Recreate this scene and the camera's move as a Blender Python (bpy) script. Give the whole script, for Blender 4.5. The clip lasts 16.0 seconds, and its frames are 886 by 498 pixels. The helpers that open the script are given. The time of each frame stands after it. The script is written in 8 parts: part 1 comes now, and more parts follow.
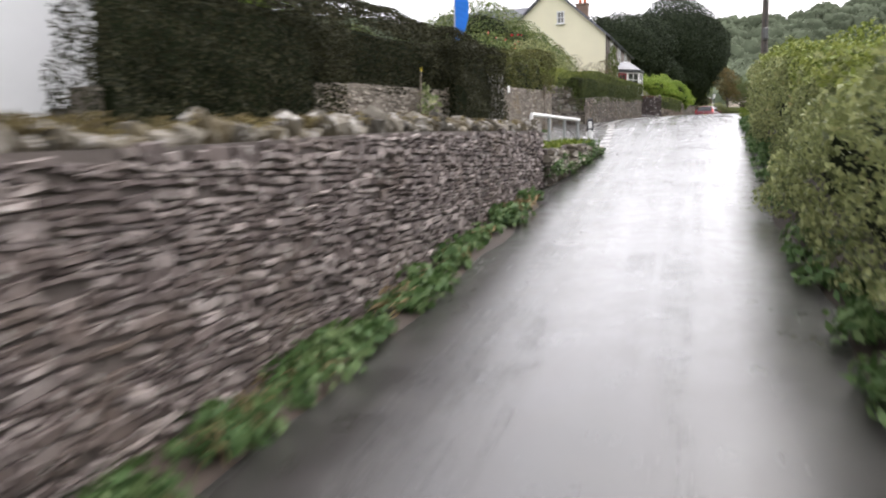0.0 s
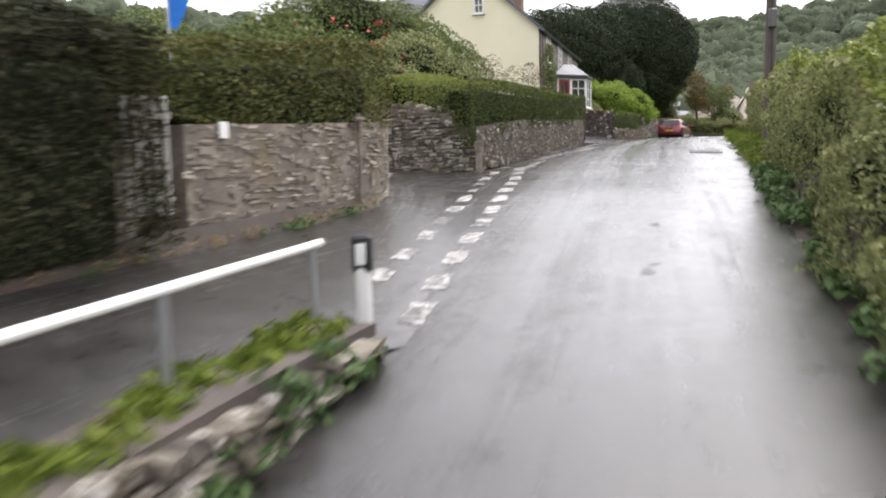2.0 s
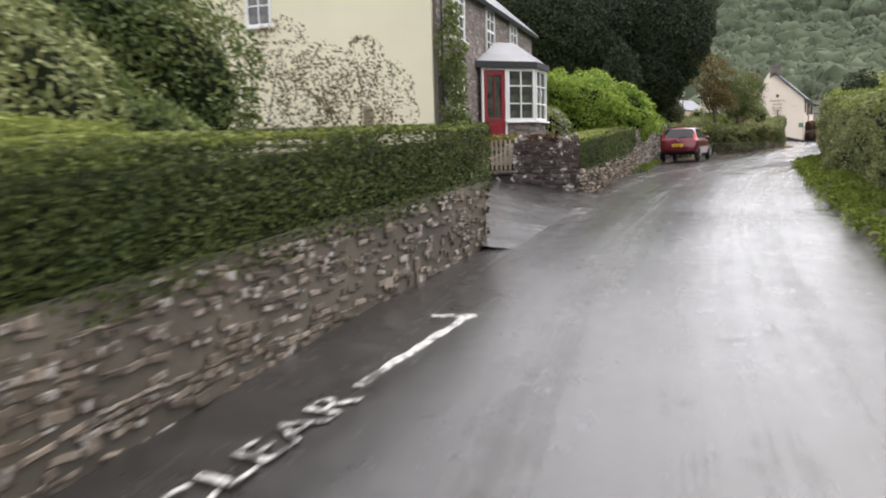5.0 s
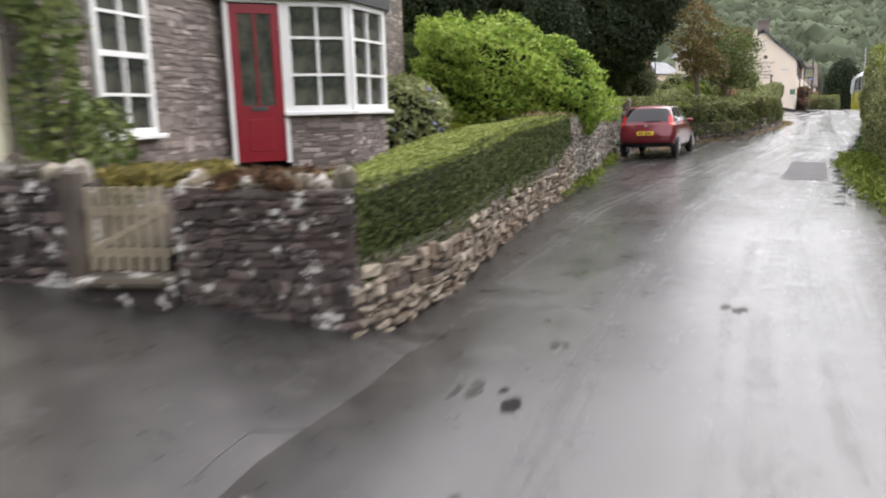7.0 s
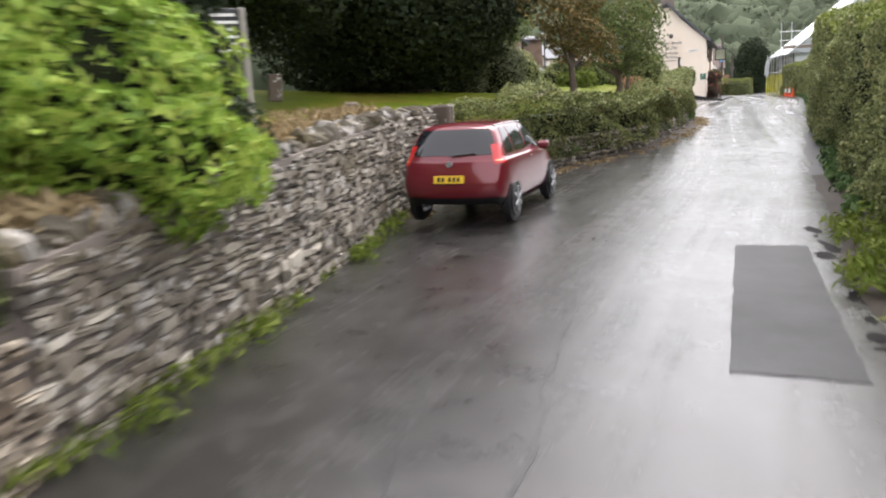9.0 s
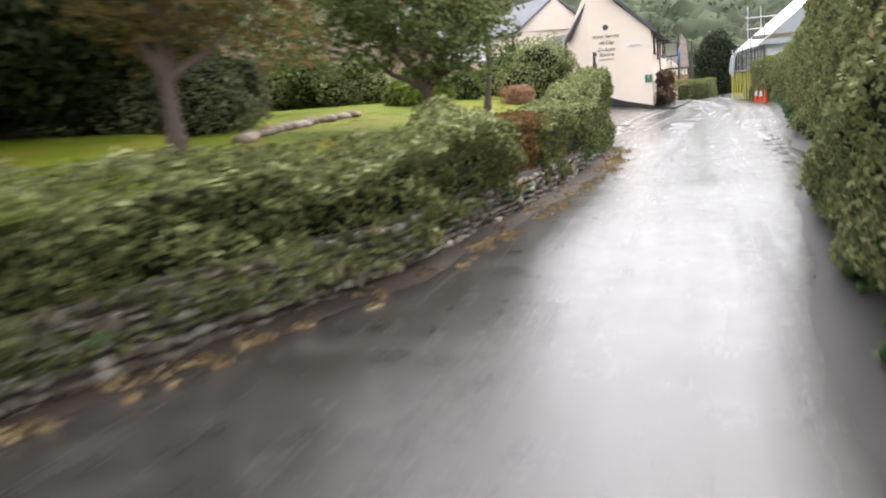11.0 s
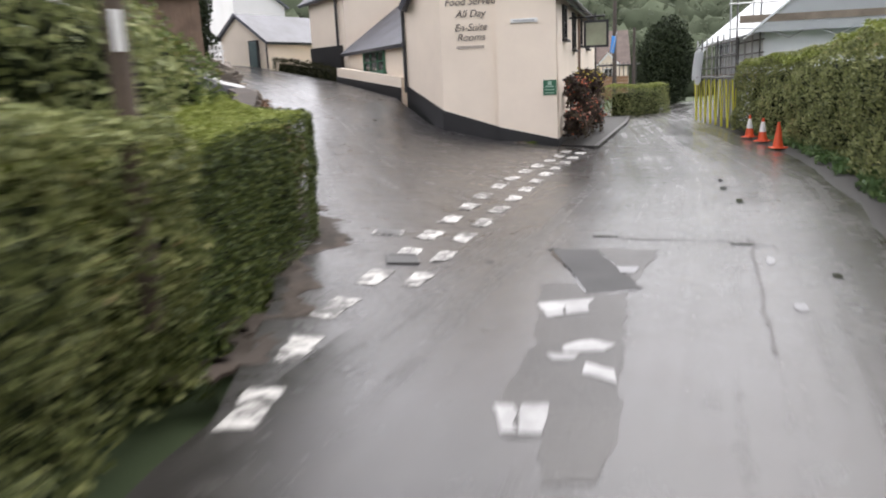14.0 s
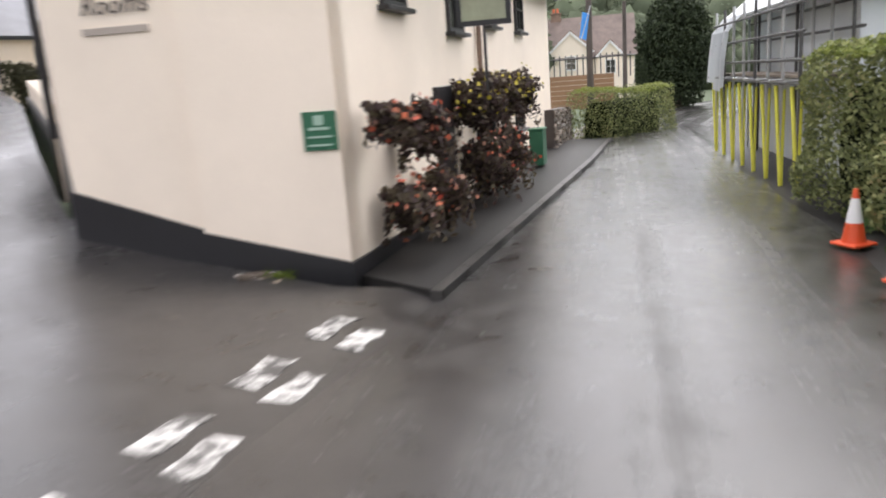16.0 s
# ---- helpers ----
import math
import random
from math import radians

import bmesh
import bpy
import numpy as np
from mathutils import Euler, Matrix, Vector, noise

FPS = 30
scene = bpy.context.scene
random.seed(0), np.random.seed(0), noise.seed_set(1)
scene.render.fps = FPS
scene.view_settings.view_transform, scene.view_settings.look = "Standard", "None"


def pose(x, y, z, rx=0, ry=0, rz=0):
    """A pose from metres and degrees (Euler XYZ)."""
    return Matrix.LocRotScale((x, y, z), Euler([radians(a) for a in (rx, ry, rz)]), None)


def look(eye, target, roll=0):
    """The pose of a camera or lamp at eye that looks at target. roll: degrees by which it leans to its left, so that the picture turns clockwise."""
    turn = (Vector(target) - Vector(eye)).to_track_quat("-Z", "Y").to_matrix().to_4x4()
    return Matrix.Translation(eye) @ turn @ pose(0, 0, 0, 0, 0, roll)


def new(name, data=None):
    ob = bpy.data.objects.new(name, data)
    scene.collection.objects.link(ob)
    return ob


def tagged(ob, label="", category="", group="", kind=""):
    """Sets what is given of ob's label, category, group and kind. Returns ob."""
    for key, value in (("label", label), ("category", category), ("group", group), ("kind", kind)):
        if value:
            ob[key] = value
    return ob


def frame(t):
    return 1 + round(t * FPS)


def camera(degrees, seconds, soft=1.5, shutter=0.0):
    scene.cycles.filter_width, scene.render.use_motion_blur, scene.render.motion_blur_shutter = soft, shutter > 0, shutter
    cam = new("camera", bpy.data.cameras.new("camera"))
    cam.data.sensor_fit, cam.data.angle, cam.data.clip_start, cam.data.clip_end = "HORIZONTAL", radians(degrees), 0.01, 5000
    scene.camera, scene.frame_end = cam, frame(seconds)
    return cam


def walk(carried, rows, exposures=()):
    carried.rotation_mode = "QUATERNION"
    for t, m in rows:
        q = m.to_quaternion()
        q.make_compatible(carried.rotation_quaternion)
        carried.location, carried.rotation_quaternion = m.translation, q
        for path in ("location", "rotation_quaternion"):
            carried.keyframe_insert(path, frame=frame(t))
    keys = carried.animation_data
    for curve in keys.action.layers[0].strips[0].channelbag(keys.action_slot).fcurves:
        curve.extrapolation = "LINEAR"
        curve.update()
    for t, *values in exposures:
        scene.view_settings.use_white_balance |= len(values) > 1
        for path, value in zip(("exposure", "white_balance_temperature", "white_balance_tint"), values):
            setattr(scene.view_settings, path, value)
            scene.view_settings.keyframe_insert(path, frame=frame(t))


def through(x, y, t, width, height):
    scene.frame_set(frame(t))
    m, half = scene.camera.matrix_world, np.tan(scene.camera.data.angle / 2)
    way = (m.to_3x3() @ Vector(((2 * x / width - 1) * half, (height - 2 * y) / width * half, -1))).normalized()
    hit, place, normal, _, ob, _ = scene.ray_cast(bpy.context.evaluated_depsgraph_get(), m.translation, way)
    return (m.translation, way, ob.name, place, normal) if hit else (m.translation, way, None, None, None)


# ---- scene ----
cam = camera(61.0, 16.0, 1.9, 0.5)
PATH = [
    (0, (1.083, -0.525, 4.188), (1.146, 1.463, 3.973), -0.9),
    (0.5, (2.232, 2.714, 4.605), (2.316, 4.701, 4.396), -1.6),
    (1, (3.355, 5.949, 5.035), (3.457, 7.936, 4.826), -2.2),
    (1.5, (4.57, 9.323, 5.484), (4.694, 11.308, 5.282), -2.1),
    (2, (5.729, 12.516, 5.903), (5.881, 14.5, 5.696), -1.4),
    (2.5, (6.868, 15.441, 6.308), (7.034, 17.424, 6.104), -1.2),
    (3, (8.049, 18.571, 6.702), (8.222, 20.554, 6.504), -1.2),
    (3.5, (9.22, 21.737, 7.153), (9.394, 23.72, 6.956), -1.2),
    (4, (10.37, 25.096, 7.56), (10.531, 27.08, 7.365), -1.5),
    (4.2, (10.657, 26.073, 7.726), (10.815, 28.057, 7.524), -1.6),
    (6.3, (14.722, 37.003, 8.636), (14.897, 38.966, 8.296), -1.3),
    (6.5, (15.265, 38.19, 8.744), (15.449, 40.151, 8.396), -1.8),
    (7, (16.484, 40.932, 8.925), (16.709, 42.887, 8.572), -1.7),
    (7.5, (17.805, 43.47, 9.007), (18.079, 45.42, 8.655), -2.2),
    (8, (18.961, 45.644, 9.185), (19.295, 47.58, 8.814), -2.3),
    (8.5, (20.639, 48.511, 9.318), (21.021, 50.437, 8.937), -2.9),
    (9, (22.351, 51.298, 9.37), (22.774, 53.213, 8.978), -3.2),
    (9.2, (22.94, 52.234, 9.371), (23.371, 54.147, 8.977), -3.5),
    (11.3, (32.164, 64.267, 9.634), (32.642, 66.172, 9.255), -5.2),
    (11.5, (32.968, 65.451, 9.715), (33.452, 67.353, 9.333), -5.2),
    (12, (34.722, 68.258, 9.823), (35.236, 70.153, 9.439), -4.7),
    (12.5, (36.476, 71.123, 9.86), (37.026, 73.004, 9.464), -4.0),
    (13, (38.15, 73.945, 9.912), (38.739, 75.813, 9.505), -3.2),
    (13.5, (40.302, 77.033, 9.984), (40.905, 78.893, 9.562), -3.0),
    (14, (42.29, 80.026, 10.055), (42.904, 81.881, 9.631), -2.8),
    (14.5, (44.143, 82.772, 10.164), (44.77, 84.622, 9.733), -2.5),
    (15, (46.25, 85.582, 10.277), (46.868, 87.433, 9.838), -2.4),
    (15.5, (48.609, 88.378, 10.371), (49.19, 90.239, 9.924), -3.1),
    (16, (50.735, 91.087, 10.287), (51.291, 92.958, 9.85), -4.3),
]
walk(cam, [(t, look(eye, target, roll)) for t, eye, target, roll in PATH], [(0, 1.45), (4, 1.3), (6.5, 1.5), (9, 1.65), (11.5, 1.8), (12.2, 1.62), (13.5, 1.3), (15, 1.18), (16, 1.45)])

# ---- light ----
SUN_AZ, SUN_EL = 48.0, 60.0
world = bpy.data.worlds.new("overcast_sky")
scene.world = world
world.use_nodes = True
wn, wl = world.node_tree.nodes, world.node_tree.links
wn.clear()
sky = wn.new("ShaderNodeTexSky")
sky.sky_type, sky.sun_disc = "NISHITA", False
sky.sun_elevation, sky.sun_rotation = radians(SUN_EL), radians(SUN_AZ)
sky.dust_density, sky.air_density = 4.0, 1.2
grey = wn.new("ShaderNodeHueSaturation")
grey.inputs["Saturation"].default_value = 0.16
bg = wn.new("ShaderNodeBackground")
bg.inputs["Strength"].default_value = 0.15
wo = wn.new("ShaderNodeOutputWorld")
wl.new(sky.outputs[0], grey.inputs["Color"])
cloud = wn.new("ShaderNodeMix")
cloud.data_type = "RGBA"
cloud.inputs[0].default_value = 0.45
cloud.inputs[7].default_value = (6.8, 6.4, 7.0, 1)
wl.new(grey.outputs[0], cloud.inputs[6])
wl.new(cloud.outputs[2], bg.inputs[0])
wl.new(bg.outputs[0], wo.inputs[0])
sun = new("sun", bpy.data.lights.new("sun", "SUN"))
sun.data.energy, sun.data.angle, sun.data.color = 0.6, radians(40), (1.0, 0.95, 0.92)
sun.matrix_world = look((60 * math.sin(radians(SUN_AZ)), 60 * math.cos(radians(SUN_AZ)), 60 * math.tan(radians(SUN_EL))), (0, 0, 0))


# ---- materials ----
def material(name, build, rough=0.8, metal=0.0, spec=0.5):
    m = bpy.data.materials.new(name)
    m.use_nodes = True
    n, l = m.node_tree.nodes, m.node_tree.links
    b = n["Principled BSDF"]
    b.inputs["Roughness"].default_value, b.inputs["Metallic"].default_value = rough, metal
    b.inputs["Specular IOR Level"].default_value = spec
    build(n, l, b)
    return m


def coords(n, l, scale=1.0, stretch=(1, 1, 1), obj=True):
    tc, mp = n.new("ShaderNodeTexCoord"), n.new("ShaderNodeMapping")
    mp.inputs["Scale"].default_value = tuple(scale * s for s in stretch)
    l.new(tc.outputs["Object"], mp.inputs[0])
    return mp.outputs[0]


def noise_node(n, l, vec, scale, detail=4.0, rough=0.6, dist=0.0):
    t = n.new("ShaderNodeTexNoise")
    t.inputs["Scale"].default_value, t.inputs["Detail"].default_value = scale, detail
    t.inputs["Roughness"].default_value, t.inputs["Distortion"].default_value = rough, dist
    l.new(vec, t.inputs["Vector"])
    return t.outputs["Fac"]


def ramp(n, l, fac, stops):
    r = n.new("ShaderNodeValToRGB")
    els = r.color_ramp.elements
    while len(els) < len(stops):
        els.new(0.5)
    for e, (p, c) in zip(els, stops):
        e.position, e.color = p, (*c, 1) if len(c) == 3 else c
    l.new(fac, r.inputs[0])
    return r.outputs[0]


def mix(n, l, fac, a, b, mode="MIX"):
    m = n.new("ShaderNodeMix")
    m.data_type, m.blend_type = "RGBA", mode
    for sock, v in ((m.inputs[0], fac), (m.inputs[6], a), (m.inputs[7], b)):
        if isinstance(v, (int, float)):
            sock.default_value = v
        elif isinstance(v, tuple):
            sock.default_value = (*v, 1)
        else:
            l.new(v, sock)
    return m.outputs[2]


def math_node(n, l, op, a, b=0.0):
    m = n.new("ShaderNodeMath")
    m.operation = op
    for sock, v in zip(m.inputs, (a, b)):
        if isinstance(v, (int, float)):
            sock.default_value = v
        else:
            l.new(v, sock)
    return m.outputs[0]


def bump(n, l, b, height, strength=0.4, dist=0.02):
    k = n.new("ShaderNodeBump")
    k.inputs["Strength"].default_value, k.inputs["Distance"].default_value = strength, dist
    l.new(height, k.inputs["Height"])
    l.new(k.outputs[0], b.inputs["Normal"])


def plain(name, colour, rough=0.6, vary=0.12, scale=6.0, metal=0.0, bumpy=0.15, spec=0.5):
    """A colour with two scales of variation and a fine relief."""
    def build(n, l, b):
        v = coords(n, l)
        big, fine = noise_node(n, l, v, scale * 0.25), noise_node(n, l, v, scale * 6, 5)
        lo, hi = tuple(c * (1 - vary) for c in colour), tuple(min(1, c * (1 + vary)) for c in colour)
        c1 = ramp(n, l, big, [(0.3, lo), (0.7, hi)])
        c2 = mix(n, l, math_node(n, l, "MULTIPLY", fine, vary), c1, tuple(c * 0.55 for c in colour))
        l.new(c2, b.inputs["Base Color"])
        if bumpy:
            bump(n, l, b, fine, bumpy, 0.01)
    return material(name, build, rough, metal, spec)


def simple(name, colour, rough, metal=0.0, spec=0.5, coat=0.0):
    """One even colour, for glass, water and car paint."""
    def build(n, l, b):
        b.inputs["Base Color"].default_value = (*colour, 1)
        b.inputs["Coat Weight"].default_value = coat
        bump(n, l, b, noise_node(n, l, coords(n, l), 3.0, 1), 0.03, 0.01)
    return material(name, build, rough, metal, spec)


def island_random(n):
    g = n.new("ShaderNodeNewGeometry")
    return g.outputs["Random Per Island"]


def leafy(name, dark, mid, light, gloss=0.45, odd=None, through=0.25):
    def build(n, l, b):
        v = coords(n, l)
        big = noise_node(n, l, v, 0.9, 3)
        one = island_random(n)
        s = math_node(n, l, "ADD", math_node(n, l, "MULTIPLY", one, 0.62), math_node(n, l, "MULTIPLY", big, 0.5))
        stops = [(0.18, dark), (0.5, mid), (0.86, light)]
        if odd:
            stops += [(0.95, odd)]
        c = ramp(n, l, s, stops)
        l.new(c, b.inputs["Base Color"])
        tr = n.new("ShaderNodeBsdfTranslucent")
        l.new(c, tr.inputs[0])
        ms = n.new("ShaderNodeMixShader")
        ms.inputs[0].default_value = through
        l.new(b.outputs[0], ms.inputs[1])
        l.new(tr.outputs[0], ms.inputs[2])
        out = n["Material Output"]
        l.new(ms.outputs[0], out.inputs[0])
    return material(name, build, max(gloss, 0.55), 0, 0.2)


def build_asphalt(n, l, b):
    v = coords(n, l)
    grain = noise_node(n, l, v, 55, 3, 0.75)
    mid = noise_node(n, l, v, 2.4, 7, 0.7)
    lane = n.new("ShaderNodeUVMap")

    def streaks(across, along, dist):
        mp = n.new("ShaderNodeMapping")
        mp.inputs["Scale"].default_value = (across, along, 1)
        l.new(lane.outputs[0], mp.inputs[0])
        return noise_node(n, l, mp.outputs[0], 1.0, 5, 0.62, dist)
    tracks, fine = streaks(1.5, 0.05, 0.3), streaks(7.0, 0.22, 0.5)
    base = ramp(n, l, mid, [(0.34, (0.011, 0.01, 0.0095)), (0.5, (0.024, 0.022, 0.0205)), (0.68, (0.05, 0.046, 0.043))])
    base = mix(n, l, math_node(n, l, "MULTIPLY", tracks, 0.55), base, (0.032, 0.029, 0.027))
    base = mix(n, l, math_node(n, l, "MULTIPLY", grain, 0.45), base, (0.04, 0.039, 0.038))
    l.new(base, b.inputs["Base Color"])
    l.new(ramp(n, l, mid, [(0.35, (0.25,) * 3), (0.7, (0.5,) * 3)]), b.inputs["Roughness"])
    bump(n, l, b, math_node(n, l, "ADD", math_node(n, l, "MULTIPLY", grain, 0.4), math_node(n, l, "MULTIPLY", mid, 0.6)), 0.3, 0.02)
    # the film of rain water, broken by the wheel tracks, the streaks and the coarse stone
    patchy = noise_node(n, l, v, 0.9, 9, 0.75, 0.5)
    scuff = noise_node(n, l, v, 7.0, 6, 0.75, 0.3)
    film = math_node(n, l, "ADD", math_node(n, l, "MULTIPLY", tracks, 0.5), math_node(n, l, "MULTIPLY", patchy, 0.34))
    film = math_node(n, l, "ADD", film, math_node(n, l, "MULTIPLY", fine, 0.2))
    film = math_node(n, l, "ADD", film, math_node(n, l, "MULTIPLY", math_node(n, l, "SUBTRACT", scuff, 0.5), 0.22))
    l.new(ramp(n, l, film, [(0.42, (1.0,) * 3), (0.54, (0.88,) * 3), (0.66, (0.42,) * 3)]), b.inputs["Coat Weight"])
    l.new(ramp(n, l, film, [(0.4, (0.11,) * 3), (0.53, (0.22,) * 3), (0.66, (0.4,) * 3)]), b.inputs["Coat Roughness"])
    b.inputs["Coat IOR"].default_value = 1.48
    ripple = noise_node(n, l, v, 8.0, 7, 0.78)
    cb = n.new("ShaderNodeBump")
    cb.inputs["Strength"].default_value = 0.34
    cb.inputs["Distance"].default_value = 0.012
    l.new(math_node(n, l, "ADD", ripple, math_node(n, l, "MULTIPLY", fine, 0.3)), cb.inputs["Height"])
    l.new(cb.outputs[0], b.inputs["Coat Normal"])


ASPHALT = material("wet_asphalt", build_asphalt, 0.3, 0, 0.22)
PATCH = plain("new_asphalt_patch", (0.05, 0.05, 0.051), 0.6, 0.35, 4, bumpy=0.35, spec=0.22)
WETPATCH = plain("wet_worn_patch", (0.04, 0.038, 0.036), 0.3, 0.5, 2.5, bumpy=0.5, spec=0.6)
FOOTWAY = plain("dark_footway_tarmac", (0.022, 0.021, 0.02), 0.5, 0.4, 3, bumpy=0.4, spec=0.25)
# pale grey that stands in for sky reflected on wet patches
WETSHEEN = plain("pale_sky_sheen", (0.36, 0.36, 0.36), 0.35, 0.6, 9, bumpy=0.4, spec=0.5)
PALETAR = plain("pale_worn_tarmac", (0.14, 0.132, 0.122), 0.6, 0.35, 9, bumpy=0.5, spec=0.2)
HOLE = plain("broken_asphalt", (0.03, 0.028, 0.026), 0.5, 0.4, 12, bumpy=0.8, spec=0.2)
DEEP = plain("deep_broken_edge", (0.014, 0.013, 0.012), 0.7, 0.4, 14, bumpy=0.8, spec=0.1)
OLDTAR = plain("old_coarse_tarmac", (0.04, 0.037, 0.034), 0.36, 0.6, 3, bumpy=0.8, spec=0.6)
WATER = simple("puddle_water", (0.03, 0.03, 0.03), 0.04, 0, 0.8)


def build_paint(n, l, b):
    v = coords(n, l)
    worn = noise_node(n, l, v, 9, 6, 0.75)
    big = noise_node(n, l, v, 2.2, 3)
    s = math_node(n, l, "ADD", math_node(n, l, "MULTIPLY", worn, 0.75), math_node(n, l, "MULTIPLY", big, 0.35))
    l.new(ramp(n, l, s, [(0.52, (0.06, 0.057, 0.054)), (0.58, (0.45, 0.44, 0.42)), (0.75, (0.68, 0.67, 0.64))]), b.inputs["Base Color"])
    bump(n, l, b, worn, 0.2, 0.005)


PAINT = material("worn_road_paint", build_paint, 0.45)


def build_stone(dark, mid, light, moss, lichen=False):
    def build(n, l, b):
        info = n.new("ShaderNodeObjectInfo")
        one = island_random(n)
        v = coords(n, l)
        geo = n.new("ShaderNodeNewGeometry")
        grain = noise_node(n, l, geo.outputs["Position"], 26, 5, 0.7)
        blot = noise_node(n, l, geo.outputs["Position"], 1.3, 4)
        pick = math_node(n, l, "FRACT", math_node(n, l, "ADD", info.outputs["Random"], one))
        c = ramp(n, l, pick, [(0.0, dark), (0.45, mid), (0.82, light), (0.97, tuple(min(0.62, q * 1.55) for q in light))])
        c = mix(n, l, math_node(n, l, "MULTIPLY", grain, 0.55), c, tuple(q * 0.4 for q in mid))
        c = mix(n, l, ramp(n, l, blot, [(0.5, (0, 0, 0)), (0.72, (0.75, 0.75, 0.75))]), c, moss)
        if lichen:
            spots = noise_node(n, l, geo.outputs["Position"], 13.0 if lichen == "speckle" else 5.5, 4, 0.65)
            c = mix(n, l, ramp(n, l, spots, [(0.6 if lichen == "speckle" else 0.56, (0, 0, 0)), (0.66 if lichen == "speckle" else 0.61, (0.88, 0.88, 0.88))]), c, (0.55, 0.54, 0.5) if lichen == "heavy" else (0.36, 0.34, 0.31))
        l.new(c, b.inputs["Base Color"])
        bump(n, l, b, grain, 0.5, 0.015)
    return build


STONE_A = material("dark_slate_rubble", build_stone((0.066, 0.049, 0.045), (0.145, 0.112, 0.102), (0.27, 0.23, 0.212), (0.1, 0.07, 0.05), "speckle"), 0.7)
STONE_P = material("pale_weathered_stone", build_stone((0.15, 0.125, 0.1), (0.27, 0.235, 0.19), (0.38, 0.34, 0.28), (0.2, 0.15, 0.1)), 0.85)
STONE_C = material("lichen_stone", build_stone((0.052, 0.04, 0.03), (0.125, 0.098, 0.072), (0.23, 0.19, 0.148), (0.1, 0.072, 0.04), True), 0.8)
STONE_G = material("grey_white_rubble", build_stone((0.06, 0.051, 0.04), (0.175, 0.15, 0.115), (0.34, 0.31, 0.255), (0.115, 0.092, 0.05), True), 0.8)
STONE_L = material("lichen_blotched_rubble", build_stone((0.026, 0.02, 0.019), (0.062, 0.048, 0.043), (0.12, 0.095, 0.085), (0.055, 0.034, 0.026), "heavy"), 0.8)
STONE_H = material("house_stone", build_stone((0.14, 0.12, 0.11), (0.25, 0.21, 0.185), (0.36, 0.31, 0.28), (0.22, 0.18, 0.15)), 0.8)
MORTAR = plain("dark_mortar", (0.1, 0.082, 0.072), 0.85, 0.4, 5, bumpy=0.6)
LIME = plain("lime_mortar", (0.17, 0.145, 0.125), 0.9, 0.4, 5, bumpy=0.6)
def build_render(n, l, b):
    v = coords(n, l)
    blot, fine, run_ = noise_node(n, l, v, 1.7, 6, 0.7, 0.4), noise_node(n, l, v, 16, 6, 0.7), noise_node(n, l, v, 0.8, 3)
    c = ramp(n, l, blot, [(0.3, (0.08, 0.068, 0.056)), (0.46, (0.17, 0.145, 0.118)), (0.58, (0.25, 0.218, 0.178)), (0.72, (0.36, 0.32, 0.27))])
    c = mix(n, l, ramp(n, l, run_, [(0.52, (0, 0, 0)), (0.7, (0.6, 0.6, 0.6))]), c, (0.2, 0.145, 0.07))
    c = mix(n, l, ramp(n, l, fine, [(0.5, (0, 0, 0)), (0.68, (0.7, 0.7, 0.7))]), c, (0.09, 0.078, 0.066))
    l.new(c, b.inputs["Base Color"])
    bump(n, l, b, fine, 0.8, 0.02)


RENDER = material("weathered_render", build_render, 0.9)
STONE_D = material("tan_limestone", build_stone((0.08, 0.064, 0.048), (0.165, 0.135, 0.105), (0.28, 0.245, 0.205), (0.1, 0.073, 0.045)), 0.8)
STONE_W = material("warm_tan_rubble", build_stone((0.09, 0.07, 0.05), (0.19, 0.152, 0.11), (0.32, 0.275, 0.215), (0.15, 0.09, 0.045)), 0.8)
STONE_T = material("mossy_coping", build_stone((0.03, 0.026, 0.018), (0.085, 0.072, 0.048), (0.2, 0.18, 0.145), (0.13, 0.098, 0.038), True), 0.85)
RENDERDARK = plain("stained_render", (0.1, 0.086, 0.064), 0.85, 0.6, 2.6, bumpy=0.6)
CREAM = plain("cream_masonry_paint", (0.86, 0.76, 0.63), 0.7, 0.06, 2.0, bumpy=0.35)
YELLOW = plain("pale_yellow_masonry_paint", (0.83, 0.79, 0.58), 0.75, 0.05, 1.5, bumpy=0.3)
WHITE = plain("white_gloss_paint", (0.8, 0.8, 0.78), 0.35, 0.05, 4, bumpy=0.05)
WHITEWALL = plain("white_render", (0.8, 0.8, 0.8), 0.8, 0.05, 2, bumpy=0.3)
BLACK = plain("black_paint", (0.018, 0.018, 0.02), 0.4, 0.2, 4, bumpy=0.1)
REDPAINT = plain("red_gloss_paint", (0.24, 0.009, 0.02), 0.3, 0.1, 4, bumpy=0.05)
GREENPAINT = plain("dark_green_paint", (0.03, 0.13, 0.07), 0.4, 0.1, 5, bumpy=0.05)
SLATE = plain("blue_grey_slate", (0.1, 0.105, 0.125), 0.5, 0.3, 4, bumpy=0.4)
WOOD = plain("weathered_timber", (0.25, 0.21, 0.165), 0.8, 0.3, 8, bumpy=0.5)
BARK = plain("tree_bark", (0.1, 0.075, 0.055), 0.85, 0.4, 7, bumpy=0.8)
GATETIMBER = plain("lichen_green_gate_timber", (0.3, 0.275, 0.195), 0.85, 0.4, 6, bumpy=0.6)
GATEWOOD = plain("grey_weathered_gate_timber", (0.27, 0.235, 0.165), 0.85, 0.4, 8, bumpy=0.6)
POLE = plain("creosoted_pole", (0.09, 0.075, 0.065), 0.8, 0.3, 6, bumpy=0.4)
